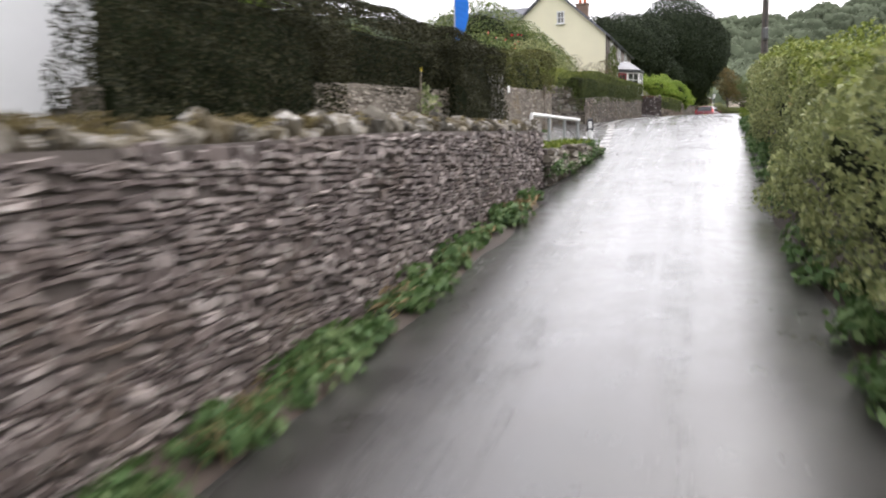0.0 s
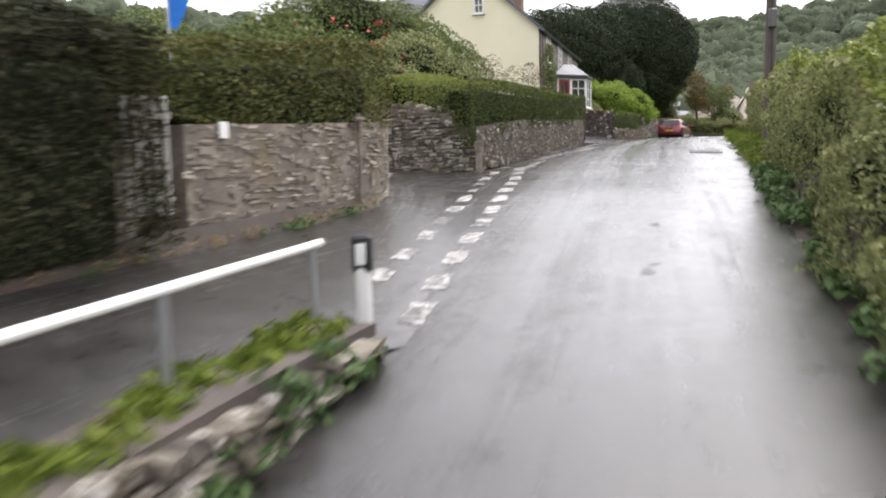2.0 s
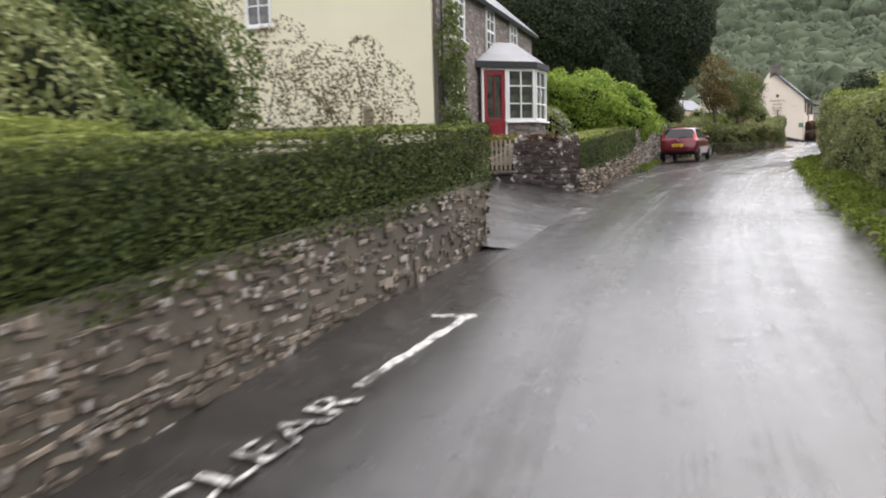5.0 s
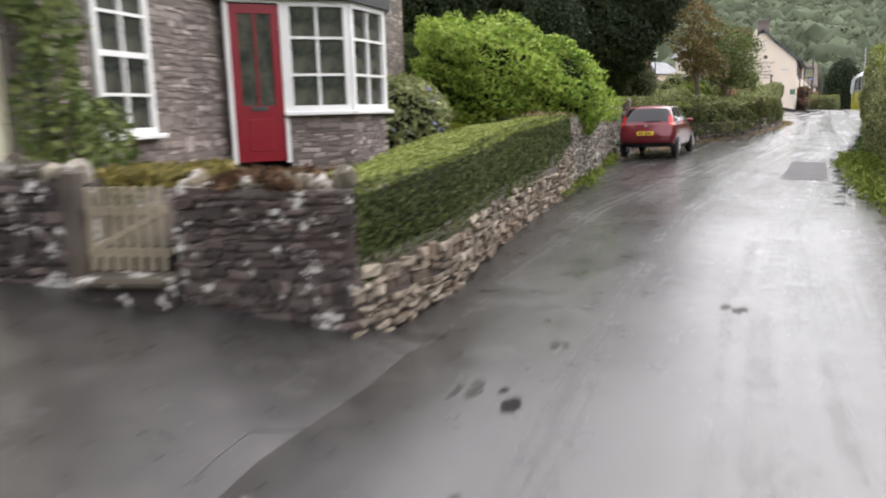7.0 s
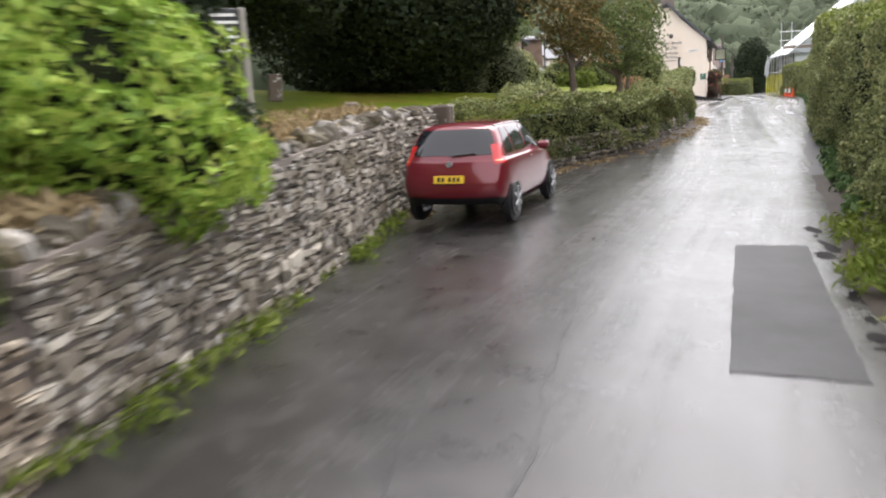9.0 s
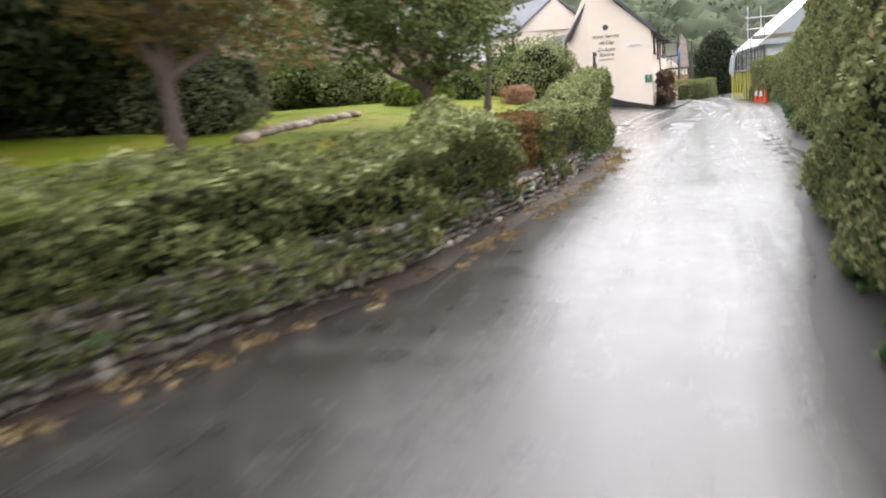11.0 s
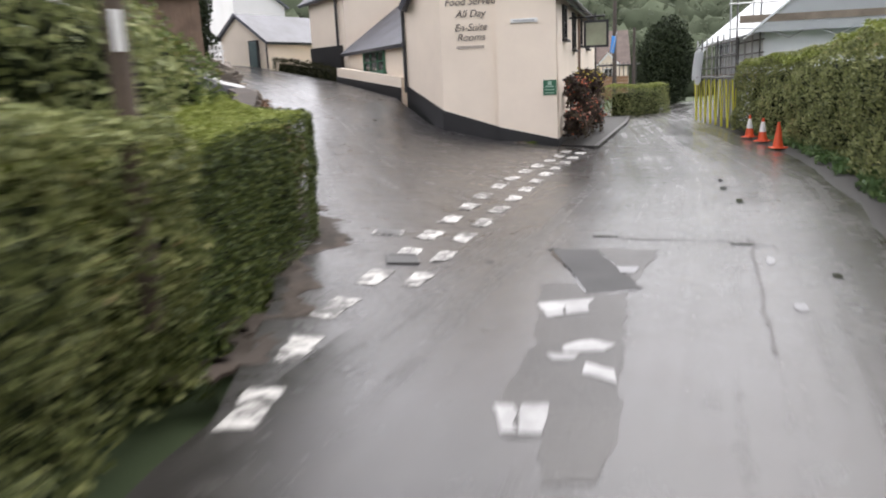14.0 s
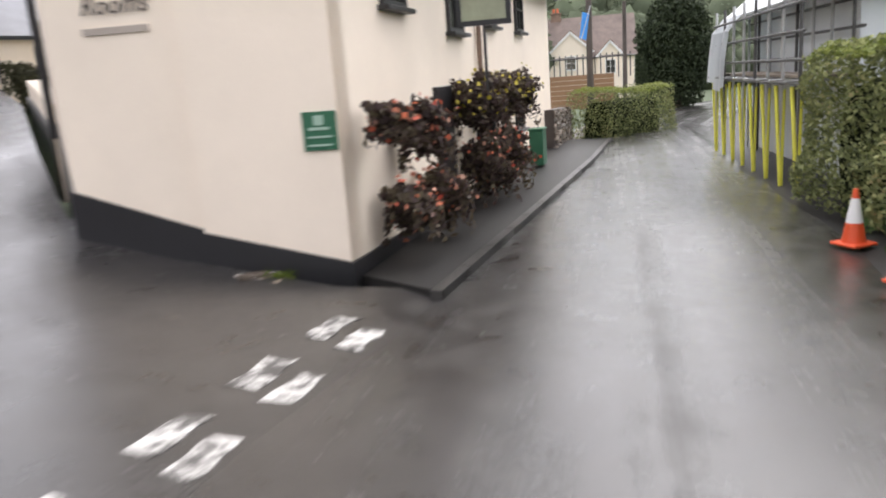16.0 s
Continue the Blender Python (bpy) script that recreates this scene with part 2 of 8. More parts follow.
EARTH = plain("leaf_litter_earth", (0.042, 0.029, 0.02), 0.8, 0.5, 4, bumpy=0.8)
STEEL = plain("galvanised_steel", (0.45, 0.46, 0.47), 0.4, 0.15, 6, metal=0.7, bumpy=0.1)
TERRA = plain("orange_flowers", (0.55, 0.13, 0.05), 0.6, 0.4, 20, bumpy=0.1)
BRICK = plain("brown_brick", (0.22, 0.15, 0.11), 0.8, 0.3, 9, bumpy=0.4)
IRON = plain("cast_iron", (0.1, 0.1, 0.1), 0.45, 0.3, 8, metal=0.5, bumpy=0.4)


def build_glass(n, l, b):
    v = coords(n, l)
    l.new(ramp(n, l, noise_node(n, l, v, 3.0, 3), [(0.4, (0.02, 0.022, 0.022)), (0.62, (0.085, 0.085, 0.07))]), b.inputs["Base Color"])
    bump(n, l, b, noise_node(n, l, v, 2.0, 1), 0.04, 0.02)


GLASS = material("window_glass", build_glass, 0.04, 0, 0.8)


def build_grass(n, l, b):
    b.inputs["Specular IOR Level"].default_value = 0.08
    v = coords(n, l)
    big, fine = noise_node(n, l, v, 0.35, 4), noise_node(n, l, v, 9, 5)
    c = ramp(n, l, big, [(0.32, (0.085, 0.125, 0.006)), (0.5, (0.125, 0.165, 0.008)), (0.66, (0.2, 0.165, 0.03))])
    l.new(mix(n, l, math_node(n, l, "MULTIPLY", fine, 0.6), c, (0.08, 0.095, 0.015)), b.inputs["Base Color"])
    bump(n, l, b, fine, 0.8, 0.05)


FIELD = plain("rough_pasture", (0.05, 0.075, 0.028), 0.9, 0.4, 0.3, bumpy=0.6)
GRASS = material("mown_grass", build_grass, 0.75)
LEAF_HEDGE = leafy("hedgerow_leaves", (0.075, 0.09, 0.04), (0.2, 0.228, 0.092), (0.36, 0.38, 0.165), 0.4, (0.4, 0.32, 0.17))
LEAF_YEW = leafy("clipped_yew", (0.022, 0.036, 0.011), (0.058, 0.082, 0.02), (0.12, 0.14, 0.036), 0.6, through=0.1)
# brown-green leaves, darkened further to carry the shade on the tall hedges
LEAF_BROWN = leafy("dark_brown_green_leaves", (0.013, 0.015, 0.008), (0.034, 0.035, 0.017), (0.066, 0.064, 0.03), 0.8, (0.085, 0.066, 0.038), through=0.08)
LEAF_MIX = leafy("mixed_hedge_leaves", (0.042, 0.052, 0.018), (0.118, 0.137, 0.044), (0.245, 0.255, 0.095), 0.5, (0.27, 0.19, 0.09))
# paler leaves for the hedgerow tops, with the skylight painted in
LEAF_CREST = leafy("top_lit_hedge_crest", (0.07, 0.1, 0.02), (0.17, 0.21, 0.045), (0.29, 0.32, 0.09), 0.5)
LEAF_OLIVE = leafy("olive_clipped_leaves", (0.035, 0.045, 0.013), (0.09, 0.1, 0.025), (0.17, 0.17, 0.05), 0.6, (0.2, 0.14, 0.06), through=0.1)
LEAF_LIGHT = leafy("bright_rhododendron_leaves", (0.08, 0.15, 0.02), (0.22, 0.34, 0.045), (0.4, 0.48, 0.1), 0.35)
LEAF_DARK = leafy("dark_conifer", (0.014, 0.021, 0.011), (0.028, 0.04, 0.02), (0.05, 0.066, 0.032), 0.8, through=0.05)
LEAF_TREE = leafy("broadleaf", (0.04, 0.062, 0.02), (0.105, 0.145, 0.045), (0.2, 0.23, 0.075), 0.5, (0.25, 0.16, 0.05))
LEAF_TURN = leafy("half_turned_leaves", (0.045, 0.05, 0.018), (0.12, 0.105, 0.035), (0.23, 0.15, 0.055), 0.5, (0.32, 0.16, 0.05))
LEAF_TWIG = leafy("thin_late_summer_leaves", (0.07, 0.065, 0.035), (0.15, 0.13, 0.07), (0.26, 0.2, 0.12), 0.6, (0.3, 0.18, 0.13))
LEAF_RUST = leafy("turning_leaves", (0.06, 0.05, 0.02), (0.16, 0.1, 0.035), (0.28, 0.14, 0.045), 0.5)
# pale grey-green: distance haze is mixed into the leaf colour
LEAF_WOOD = leafy("haze_paled_woodland", (0.085, 0.104, 0.07), (0.108, 0.128, 0.086), (0.14, 0.158, 0.106), 0.9, through=0.45)
# lit tops of clipped hedges: light from above put into the leaf colour
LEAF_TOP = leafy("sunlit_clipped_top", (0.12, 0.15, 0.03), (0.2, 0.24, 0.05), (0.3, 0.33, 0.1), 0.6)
# fill of hedges and shrubs: inner shade put into a near-black colour
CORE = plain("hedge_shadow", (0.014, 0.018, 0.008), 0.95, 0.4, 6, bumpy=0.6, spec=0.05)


# ---- building helpers ----
def part(name, bm, mat, parent=None, label=""):
    """Links a bmesh as one mesh object, under a thing or a part."""
    me = bpy.data.meshes.new(name)
    bm.to_mesh(me)
    bm.free()
    me.materials.append(mat)
    ob = new(name, me)
    if parent:
        ob.parent = parent
    return tagged(ob, label)


def raw(name, verts, faces, mat, parent=None, label="", smooth=False):
    me = bpy.data.meshes.new(name)
    me.from_pydata(verts, [], faces)
    me.materials.append(mat)
    if smooth:
        me.shade_smooth()
    ob = new(name, me)
    ob.parent = parent
    return tagged(ob, label)


def thing(name, label, category, m=None, group="", kind=""):
    ob = new(name)
    ob.empty_display_size = 0.2
    if m is not None:
        ob.matrix_world = m
    return tagged(ob, label, category, group, kind)


def box(bm, size, at, turn=(0, 0, 0), bevel=0.0):
    """A box of that size centred at a place, with rounded edges where asked."""
    m = pose(*at, *turn) @ Matrix.Diagonal((*size, 1))
    geo = bmesh.ops.create_cube(bm, size=1, matrix=m)
    if bevel:
        edges = {e for v in geo["verts"] for e in v.link_edges}
        bmesh.ops.bevel(bm, geom=list(edges), offset=bevel, segments=1, affect="EDGES")
    return bm


def boxed(size, at, turn=(0, 0, 0), bevel=0.0):
    return box(bmesh.new(), size, at, turn, bevel)


def rod(bm, a, b, r, r2=None, n=10):
    a, b = Vector(a), Vector(b)
    d = b - a
    m = Matrix.Translation((a + b) / 2) @ d.to_track_quat("Z", "Y").to_matrix().to_4x4()
    bmesh.ops.create_cone(bm, cap_ends=True, segments=n, radius1=r, radius2=r if r2 is None else r2, depth=d.length, matrix=m)
    return bm


def prism(points, z0, z1):
    """An upright block over a plan outline; z0 and z1 may be lists, a height for each corner."""
    bm = bmesh.new()
    k = len(points)
    lo = z0 if isinstance(z0, (list, tuple)) else [z0] * k
    hi = z1 if isinstance(z1, (list, tuple)) else [z1] * k
    a = [bm.verts.new((p[0], p[1], z)) for p, z in zip(points, lo)]
    c = [bm.verts.new((p[0], p[1], z)) for p, z in zip(points, hi)]
    bm.faces.new(a[::-1])
    bm.faces.new(c)
    for i in range(k):
        j = (i + 1) % k
        bm.faces.new((a[i], a[j], c[j], c[i]))
    bmesh.ops.recalc_face_normals(bm, faces=bm.faces)
    return bm


def lerp(a, b, u):
    return a + (b - a) * u


class Line:
    """A polyline in plan (with heights), walked by its length."""
    def __init__(self, pts):
        self.p = np.array(pts, float)
        d = np.hypot(*np.diff(self.p[:, :2], axis=0).T)
        self.s = np.r_[0, np.cumsum(d)]
        self.length = self.s[-1]

    def at(self, s):
        return np.array([np.interp(s, self.s, c) for c in self.p.T])

    def dir(self, s, h=0.4):
        d = self.at(min(s + h, self.length))[:2] - self.at(max(s - h, 0))[:2]
        return d / np.hypot(*d)

    def left(self, s):
        d = self.dir(s)
        return np.array([-d[1], d[0]])


# ---- the lie of the land: the lane climbs, eases and bends to the right ----
ROAD = Line([(-7, -24, -0.9), (-2.9, -12, 0.65), (1.08, -0.52, 2.14), (3.36, 5.95, 2.99), (5.73, 12.5, 3.85), (8.05, 18.6, 4.65),
             (10.4, 25.1, 5.51), (12.6, 31.4, 6.12), (14.7, 37, 6.59), (16.5, 40.9, 6.87), (19, 45.6, 7.13), (22.35, 51.3, 7.32),
             (27.2, 58, 7.43), (32.2, 64.3, 7.58), (36.5, 71.1, 7.81), (40.3, 77, 7.93), (44.1, 82.8, 8.11), (50.7, 91.1, 8.24),
             (60.7, 108.4, 8.24), (64.5, 115, 8.2), (71, 122, 8.1), (84, 129, 8.0), (110, 136, 7.6)])
LEFT = Line([(-8.5, -23), (-3.7, -10), (-1.0, 1.2), (0.09, 4.11), (1.18, 6.88), (3.24, 12.49), (4.53, 15.16), (5.83, 18.6), (7.6, 26.6), (9.0, 31.6),
             (9.83, 34.2), (11.53, 37.5), (13.45, 41), (16.5, 47), (17.45, 48.4), (18.73, 51.4), (20.4, 54.6), (22.5, 59.2), (24.6, 64.2),
             (28, 67.4), (32.4, 70.4), (35.3, 73.7), (38.2, 77.4), (40.6, 81.4), (42.2, 84.4), (47.2, 90.6), (52.6, 97.8), (59.1, 106.4), (62, 114), (69, 123.5), (83, 131.5), (109, 138.5)])
RIGHT = Line([(-5.2, -24.5), (-1.0, -12.5), (2.3, 0.4), (3.6, 3.6), (5.5, 8.7), (7.8, 14.4), (10.4, 20.9), (13.4, 27.9), (15, 31.7), (17.7, 38),
              (20.4, 43.8), (23.85, 50.7), (28, 57.9), (32.7, 64.3), (38.1, 71.4), (41.6, 75.3), (45.1, 80.4), (47.3, 83.3), (52, 89.5),
              (54.2, 92.5), (57.7, 98.3), (61.1, 104.6), (66.5, 112.5), (73, 119), (85.5, 126.5), (111, 133)])
DENSE = np.array([ROAD.at(s) for s in np.arange(0, ROAD.length, 0.5)])


def lane_z(x, y):
    """The height of the lane abreast of a place."""
    return float(DENSE[np.argmin((DENSE[:, 0] - x) ** 2 + (DENSE[:, 1] - y) ** 2), 2])


def cut(line, p, n):
    """How far from p along n (either way) a polyline is met, nearest first; None if not."""
    best = None
    for a, b in zip(line.p[:-1, :2], line.p[1:, :2]):
        d = b - a
        det = n[0] * -d[1] + n[1] * d[0]
        if abs(det) < 1e-9:
            continue
        r = a - p
        k = (r[0] * -d[1] + r[1] * d[0]) / det
        u = (n[0] * r[1] - n[1] * r[0]) / det
        if -1e-6 <= u <= 1 + 1e-6 and (best is None or abs(k) < abs(best)):
            best = k
    return best


def road_mesh():
    verts, faces, uvs, cols = [], [], [], 13
    stations = np.arange(1.0, ROAD.length - 1, 0.6)
    for s in stations:
        c, n = ROAD.at(s), ROAD.left(s)
        dl, dr = cut(LEFT, c[:2], n), cut(RIGHT, c[:2], n)
        dl, dr = (1.8 if dl is None else dl) + 0.15, (-1.8 if dr is None else dr) - 0.25
        for i in range(cols):
            u = i / (cols - 1)
            d = lerp(dl, dr, u)
            q = c[:2] + n * d
            dip = 0.02 * noise.noise(Vector((q[0] * 0.5, q[1] * 0.5, 0))) + 0.008 * noise.noise(Vector((q[0] * 2.1, q[1] * 2.1, 3)))
            verts.append((q[0], q[1], c[2] + 0.05 * (1 - (2 * u - 1) ** 2) - 0.05 + dip))
            uvs.append((d, s))
    for a in range(len(stations) - 1):
        for i in range(cols - 1):
            k = a * cols + i
            faces.append((k, k + cols, k + cols + 1, k + 1))
    ob = raw("road", verts, faces, ASPHALT, smooth=True)
    uv = ob.data.uv_layers.new(name="lane")
    for lp in ob.data.loops:
        uv.data[lp.index].uv = uvs[lp.vertex_index]
    return tagged(ob, "narrow wet tarmac lane with worn wheel tracks", "road", kind="structure")


def loft(name, sections, mat, label, category="road", kind="structure", across=8, along=4, rough=0.015):
    """A surface lofted through cross-sections, each a pair of places."""
    S = []
    for (a, b), (c, d) in zip(sections[:-1], sections[1:]):
        for i in range(along):
            u = i / along
            S.append((np.array(a) * (1 - u) + np.array(c) * u, np.array(b) * (1 - u) + np.array(d) * u))
    S.append((np.array(sections[-1][0], float), np.array(sections[-1][1], float)))
    verts, faces, uvs = [], [], []
    for k, (a, b) in enumerate(S):
        for i in range(across + 1):
            q = a + (b - a) * i / across
            verts.append((q[0], q[1], q[2] + rough * noise.noise(Vector((q[0] * 0.6, q[1] * 0.6, 7)))))
            uvs.append((i * 0.5, k * 0.8))
    w = across + 1
    for k in range(len(S) - 1):
        for i in range(across):
            j = k * w + i
            faces.append((j, j + 1, j + w + 1, j + w))
    ob = raw(name, verts, faces, mat, smooth=True)
    uv = ob.data.uv_layers.new(name="lane")
    for lp in ob.data.loops:
        uv.data[lp.index].uv = uvs[lp.vertex_index]
    return tagged(ob, label, category, kind=kind)


road = road_mesh()
side_road = loft("side_road", [((-5.2, -6, 2.3), (-8.2, 0.6, 2.7)), ((-1.9, 2.2, 3.35), (-4.75, 6.2, 3.85)), ((0.4, 8.4, 3.9), (-1.55, 12.1, 4.5)), ((3.0, 14.3, 4.32), (0.85, 16.6, 4.86)),
                   ((4.7, 17.8, 4.5), (3.05, 20.7, 5.1)), ((5.9, 18.5, 4.5), (5.4, 25.7, 5.42)), ((7.0, 21.4, 4.86), (5.3, 28.2, 5.75)),
                   ((7.9, 25.0, 5.3), (5.0, 30.8, 5.92)), ((9.0, 29.0, 5.7), (6.9, 31.0, 5.93)), ((9.9, 32.0, 6.0), (8.3, 30.8, 5.95))], ASPHALT, "side lane of wet tarmac joining at a give-way line")
loft("upper_lane", [((5.3, 25.9, 5.40), (6.8, 30.9, 5.90)), ((2.5, 27.5, 5.75), (4.5, 33.2, 6.1)), ((-3, 30.5, 6.3), (0, 37, 6.6)), ((-9, 34, 6.9), (-6, 41, 7.1))], ASPHALT, "wet tarmac lane climbing between stone walls")
driveway = loft("driveway", [((14.2, 40.4, 6.7), (17.4, 46.4, 7.0)), ((13.2, 40.8, 6.82), (16.5, 47.2, 7.18)), ((11.5, 42.2, 7.02), (15.2, 48.4, 7.62)), ((9.5, 45, 7.45), (13.0, 51.0, 8.0)), ((4, 49, 7.9), (9, 56, 8.25))], ASPHALT, "wet tarmac driveway before the yellow house")
inn_road = loft("inn_road", [((53.6, 97.4, 8.12), (42.9, 83.4, 7.98)), ((52.9, 98.2, 8.2), (42.1, 84.1, 8.06)), ((51.8, 98.6, 8.3), (42.9, 87.0, 8.18)), ((50.3, 99.8, 8.55), (43.4, 90.6, 8.35)), ((49.0, 101, 9.0), (44.2, 95, 8.6)), ((48.5, 102.6, 9.75), (44.6, 99.8, 8.95)), ((47.5, 107.2, 10.4), (44.3, 104, 9.75)),
                  ((45.6, 113.2, 11.15), (43.2, 110, 10.65)), ((43.8, 116, 11.5), (40.5, 114, 11.3)), ((36, 125, 12.4), (33, 121, 12.2))], ASPHALT, "wet side road climbing past the inn")


def ground_height(x, y):
    d = np.sqrt(((DENSE[:, :2] - (x, y)) ** 2).sum(1).min())
    z = lane_z(x, y) - 0.3
    if d > 25:
        z += (d - 25) * 0.04
    if d > 70:
        z += min(78.0, (d - 70) * 0.29) * (0.75 + 0.35 * noise.noise(Vector((x * 0.006, y * 0.006, 0))))
    return z


def ground_mesh():
    xs = sorted(set([-900, -600, -400, -280, -200, -140, -100, -80] + list(range(-60, 131, 6)) + [145, 170, 200, 240, 300, 400, 600, 900]))
    ys = sorted(set([-500, -300, -200, -120, -80] + list(range(-50, 181, 6)) + [195, 220, 250, 290, 350, 430, 550, 800, 1200]))
    verts = [(x, y, ground_height(x, y)) for y in ys for x in xs]
    w = len(xs)
    faces = [(j * w + i, j * w + i + 1, (j + 1) * w + i + 1, (j + 1) * w + i) for j in range(len(ys) - 1) for i in range(w - 1)]
    return tagged(raw("ground", verts, faces, FIELD, smooth=True), "rough grass valley floor rising to wooded hills", "ground", kind="structure")


ground = ground_mesh()


# ---- foliage ----
RNG = np.random.default_rng(7)


def leaves(name, P, N, size, mat, parent=None, kind="", label="", spread=0.9, slim=0.55):
    """One mesh of many small bent leaves at places P, facing roughly along N."""
    P, N = np.asarray(P, float), np.asarray(N, float)
    k = len(P)
    N = N + RNG.normal(0, spread, (k, 3))
    N /= np.linalg.norm(N, axis=1)[:, None] + 1e-9
    T = np.cross(N, RNG.normal(0, 1, (k, 3)))
    T /= np.linalg.norm(T, axis=1)[:, None] + 1e-9
    B = np.cross(N, T)
    L = (size * RNG.uniform(0.6, 1.4, k))[:, None]
    W = L * slim
    tip = N * L * RNG.uniform(-0.25, 0.1, k)[:, None]
    V = np.stack([P - T * L * 0.5, P + B * W * 0.5 + N * L * 0.08, P + T * L * 0.5 + tip, P - B * W * 0.5 + N * L * 0.08], 1).reshape(-1, 3)
    me = bpy.data.meshes.new(name)
    me.vertices.add(4 * k)
    me.vertices.foreach_set("co", V.ravel())
    me.loops.add(4 * k)
    me.loops.foreach_set("vertex_index", np.arange(4 * k, dtype=np.int32))
    me.polygons.add(k)
    me.polygons.foreach_set("loop_start", np.arange(0, 4 * k, 4, dtype=np.int32))
    me.update(calc_edges=True)
    me.materials.append(mat)
    ob = new(name, me)
    ob.parent = parent
    return tagged(ob, label, kind=kind)


def lumps(P, freq, amp, seed=0.0):
    """Smooth lumpy offsets for places P."""
    a = np.zeros(len(P))
    for i, f in enumerate((freq, freq * 2.3, freq * 5.1)):
        ph = seed + i * 1.7
        a += amp / (1.6 ** i) * (np.sin(P[:, 0] * f + ph) * np.sin(P[:, 1] * f * 1.13 + 2.1 * ph) + np.sin(P[:, 2] * f * 1.4 + ph * 0.7 + P[:, 0] * f * 0.6)) * 0.6
    return a


def hedge(name, label, pts, thick, mat, size=0.06, density=420, rough=0.12, freq=1.6, top=None, ends=True, slim=0.55, roundness=0.25, spread=0.9, category="hedge", back=0.25):
    """A hedge along a line of (x, y, foot, head); its face lies on the line, its body to the line's left (thick > 0) or right."""
    line = Line(pts)
    side, t = (1 if thick > 0 else -1), abs(thick)
    ob = thing(name, label, category)
    # the solid body, near-black in place of the shade between the twigs
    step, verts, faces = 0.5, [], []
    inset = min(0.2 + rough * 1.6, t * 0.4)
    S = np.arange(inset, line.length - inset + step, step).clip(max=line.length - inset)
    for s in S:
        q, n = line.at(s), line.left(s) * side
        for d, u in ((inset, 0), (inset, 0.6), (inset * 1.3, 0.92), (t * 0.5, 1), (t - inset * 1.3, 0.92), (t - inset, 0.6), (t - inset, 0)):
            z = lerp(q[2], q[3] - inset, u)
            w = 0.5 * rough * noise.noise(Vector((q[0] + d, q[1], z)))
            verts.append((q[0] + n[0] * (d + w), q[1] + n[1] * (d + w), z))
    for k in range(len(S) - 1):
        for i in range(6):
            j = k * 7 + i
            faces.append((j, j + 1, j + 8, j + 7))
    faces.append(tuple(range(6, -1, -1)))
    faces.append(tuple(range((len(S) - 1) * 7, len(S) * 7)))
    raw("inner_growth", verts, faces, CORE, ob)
    # the leaves
    H = np.mean(line.p[:, 3] - line.p[:, 2])
    def scatter(k, where):
        s = RNG.uniform(0, line.length, k)
        if where == "ends":
            s = np.where(RNG.random(k) < 0.5, 0.0, line.length)
        Q = np.array([np.interp(s, line.s, c) for c in line.p.T]).T
        D = np.array([line.dir(a) for a in np.linspace(0, line.length, 200)])
        idx = (s / max(line.length, 1e-6) * 199).astype(int)
        dirs = D[idx]
        n = np.stack([-dirs[:, 1], dirs[:, 0]], 1) * side
        u, d = RNG.random(k), RNG.random(k)
        out = np.zeros((k, 3))
        if where == "front":
            u = u ** 0.9
            curve = np.where(u > 1 - roundness, (u - 1 + roundness) ** 2 / roundness ** 2 * roundness * 0.6, 0)
            dd, z, out[:, :2] = curve * min(t, 1.0), Q[:, 2] + (Q[:, 3] - Q[:, 2]) * u, -n
        elif where == "back":
            dd, z, out[:, :2] = np.full(k, t), Q[:, 2] + (Q[:, 3] - Q[:, 2]) * u, n
        elif where == "top":
            dd, z = d * t, Q[:, 3] - 0.02 - roundness * 0.25 * (2 * d - 1) ** 4
            out[:, 2] = 1
        else:
            dd, z = d * t, Q[:, 2] + (Q[:, 3] - Q[:, 2]) * u
            out[:, :2] = np.where((s < 1e-6)[:, None], -dirs, dirs)
        P = np.stack([Q[:, 0] + n[:, 0] * dd, Q[:, 1] + n[:, 1] * dd, z], 1)
        bulge = lumps(P, freq, rough, 1.3) - RNG.random(k) * (0.05 + rough * 0.4)
        return P + out * bulge[:, None], out
    area = line.length * H
    sets = [("front", int(area * density)), ("back", int(area * density * back))]
    if ends:
        sets.append(("ends", int(2 * t * H * density)))
    fP, fN = zip(*[scatter(k, w) for w, k in sets if k])
    leaves("leaves", np.concatenate(fP), np.concatenate(fN), size, mat, ob, "stuff", spread=spread, slim=slim)
    k = int(line.length * t * density)
    p, n = scatter(k, "top")
    # a lighter top colour paints the light from above into the leaves
    leaves("top_leaves", p, n, size, top or mat, ob, "stuff", spread=spread, slim=slim)
    return ob


def limb(bm, pts, radii, n=10):
    """A tapering tube bent through the points."""
    rings = []
    for i, (p, r) in enumerate(zip(pts, radii)):
        d = (Vector(pts[min(i + 1, len(pts) - 1)]) - Vector(pts[max(i - 1, 0)])).normalized()
        a = d.orthogonal().normalized() if not rings else (last - d * last.dot(d)).normalized()
        last = a
        b = d.cross(a)
        rings.append([bm.verts.new(Vector(p) + (a * math.cos(t) + b * math.sin(t)) * r * (1 + 0.12 * noise.noise(Vector((t, i * 1.7, r * 9))))) for t in [2 * math.pi * k / n for k in range(n)]])
    for u, v in zip(rings[:-1], rings[1:]):
        for k in range(n):
            bm.faces.new((u[k], u[(k + 1) % n], v[(k + 1) % n], v[k]))
    bm.faces.new(rings[0][::-1])
    bm.faces.new(rings[-1])


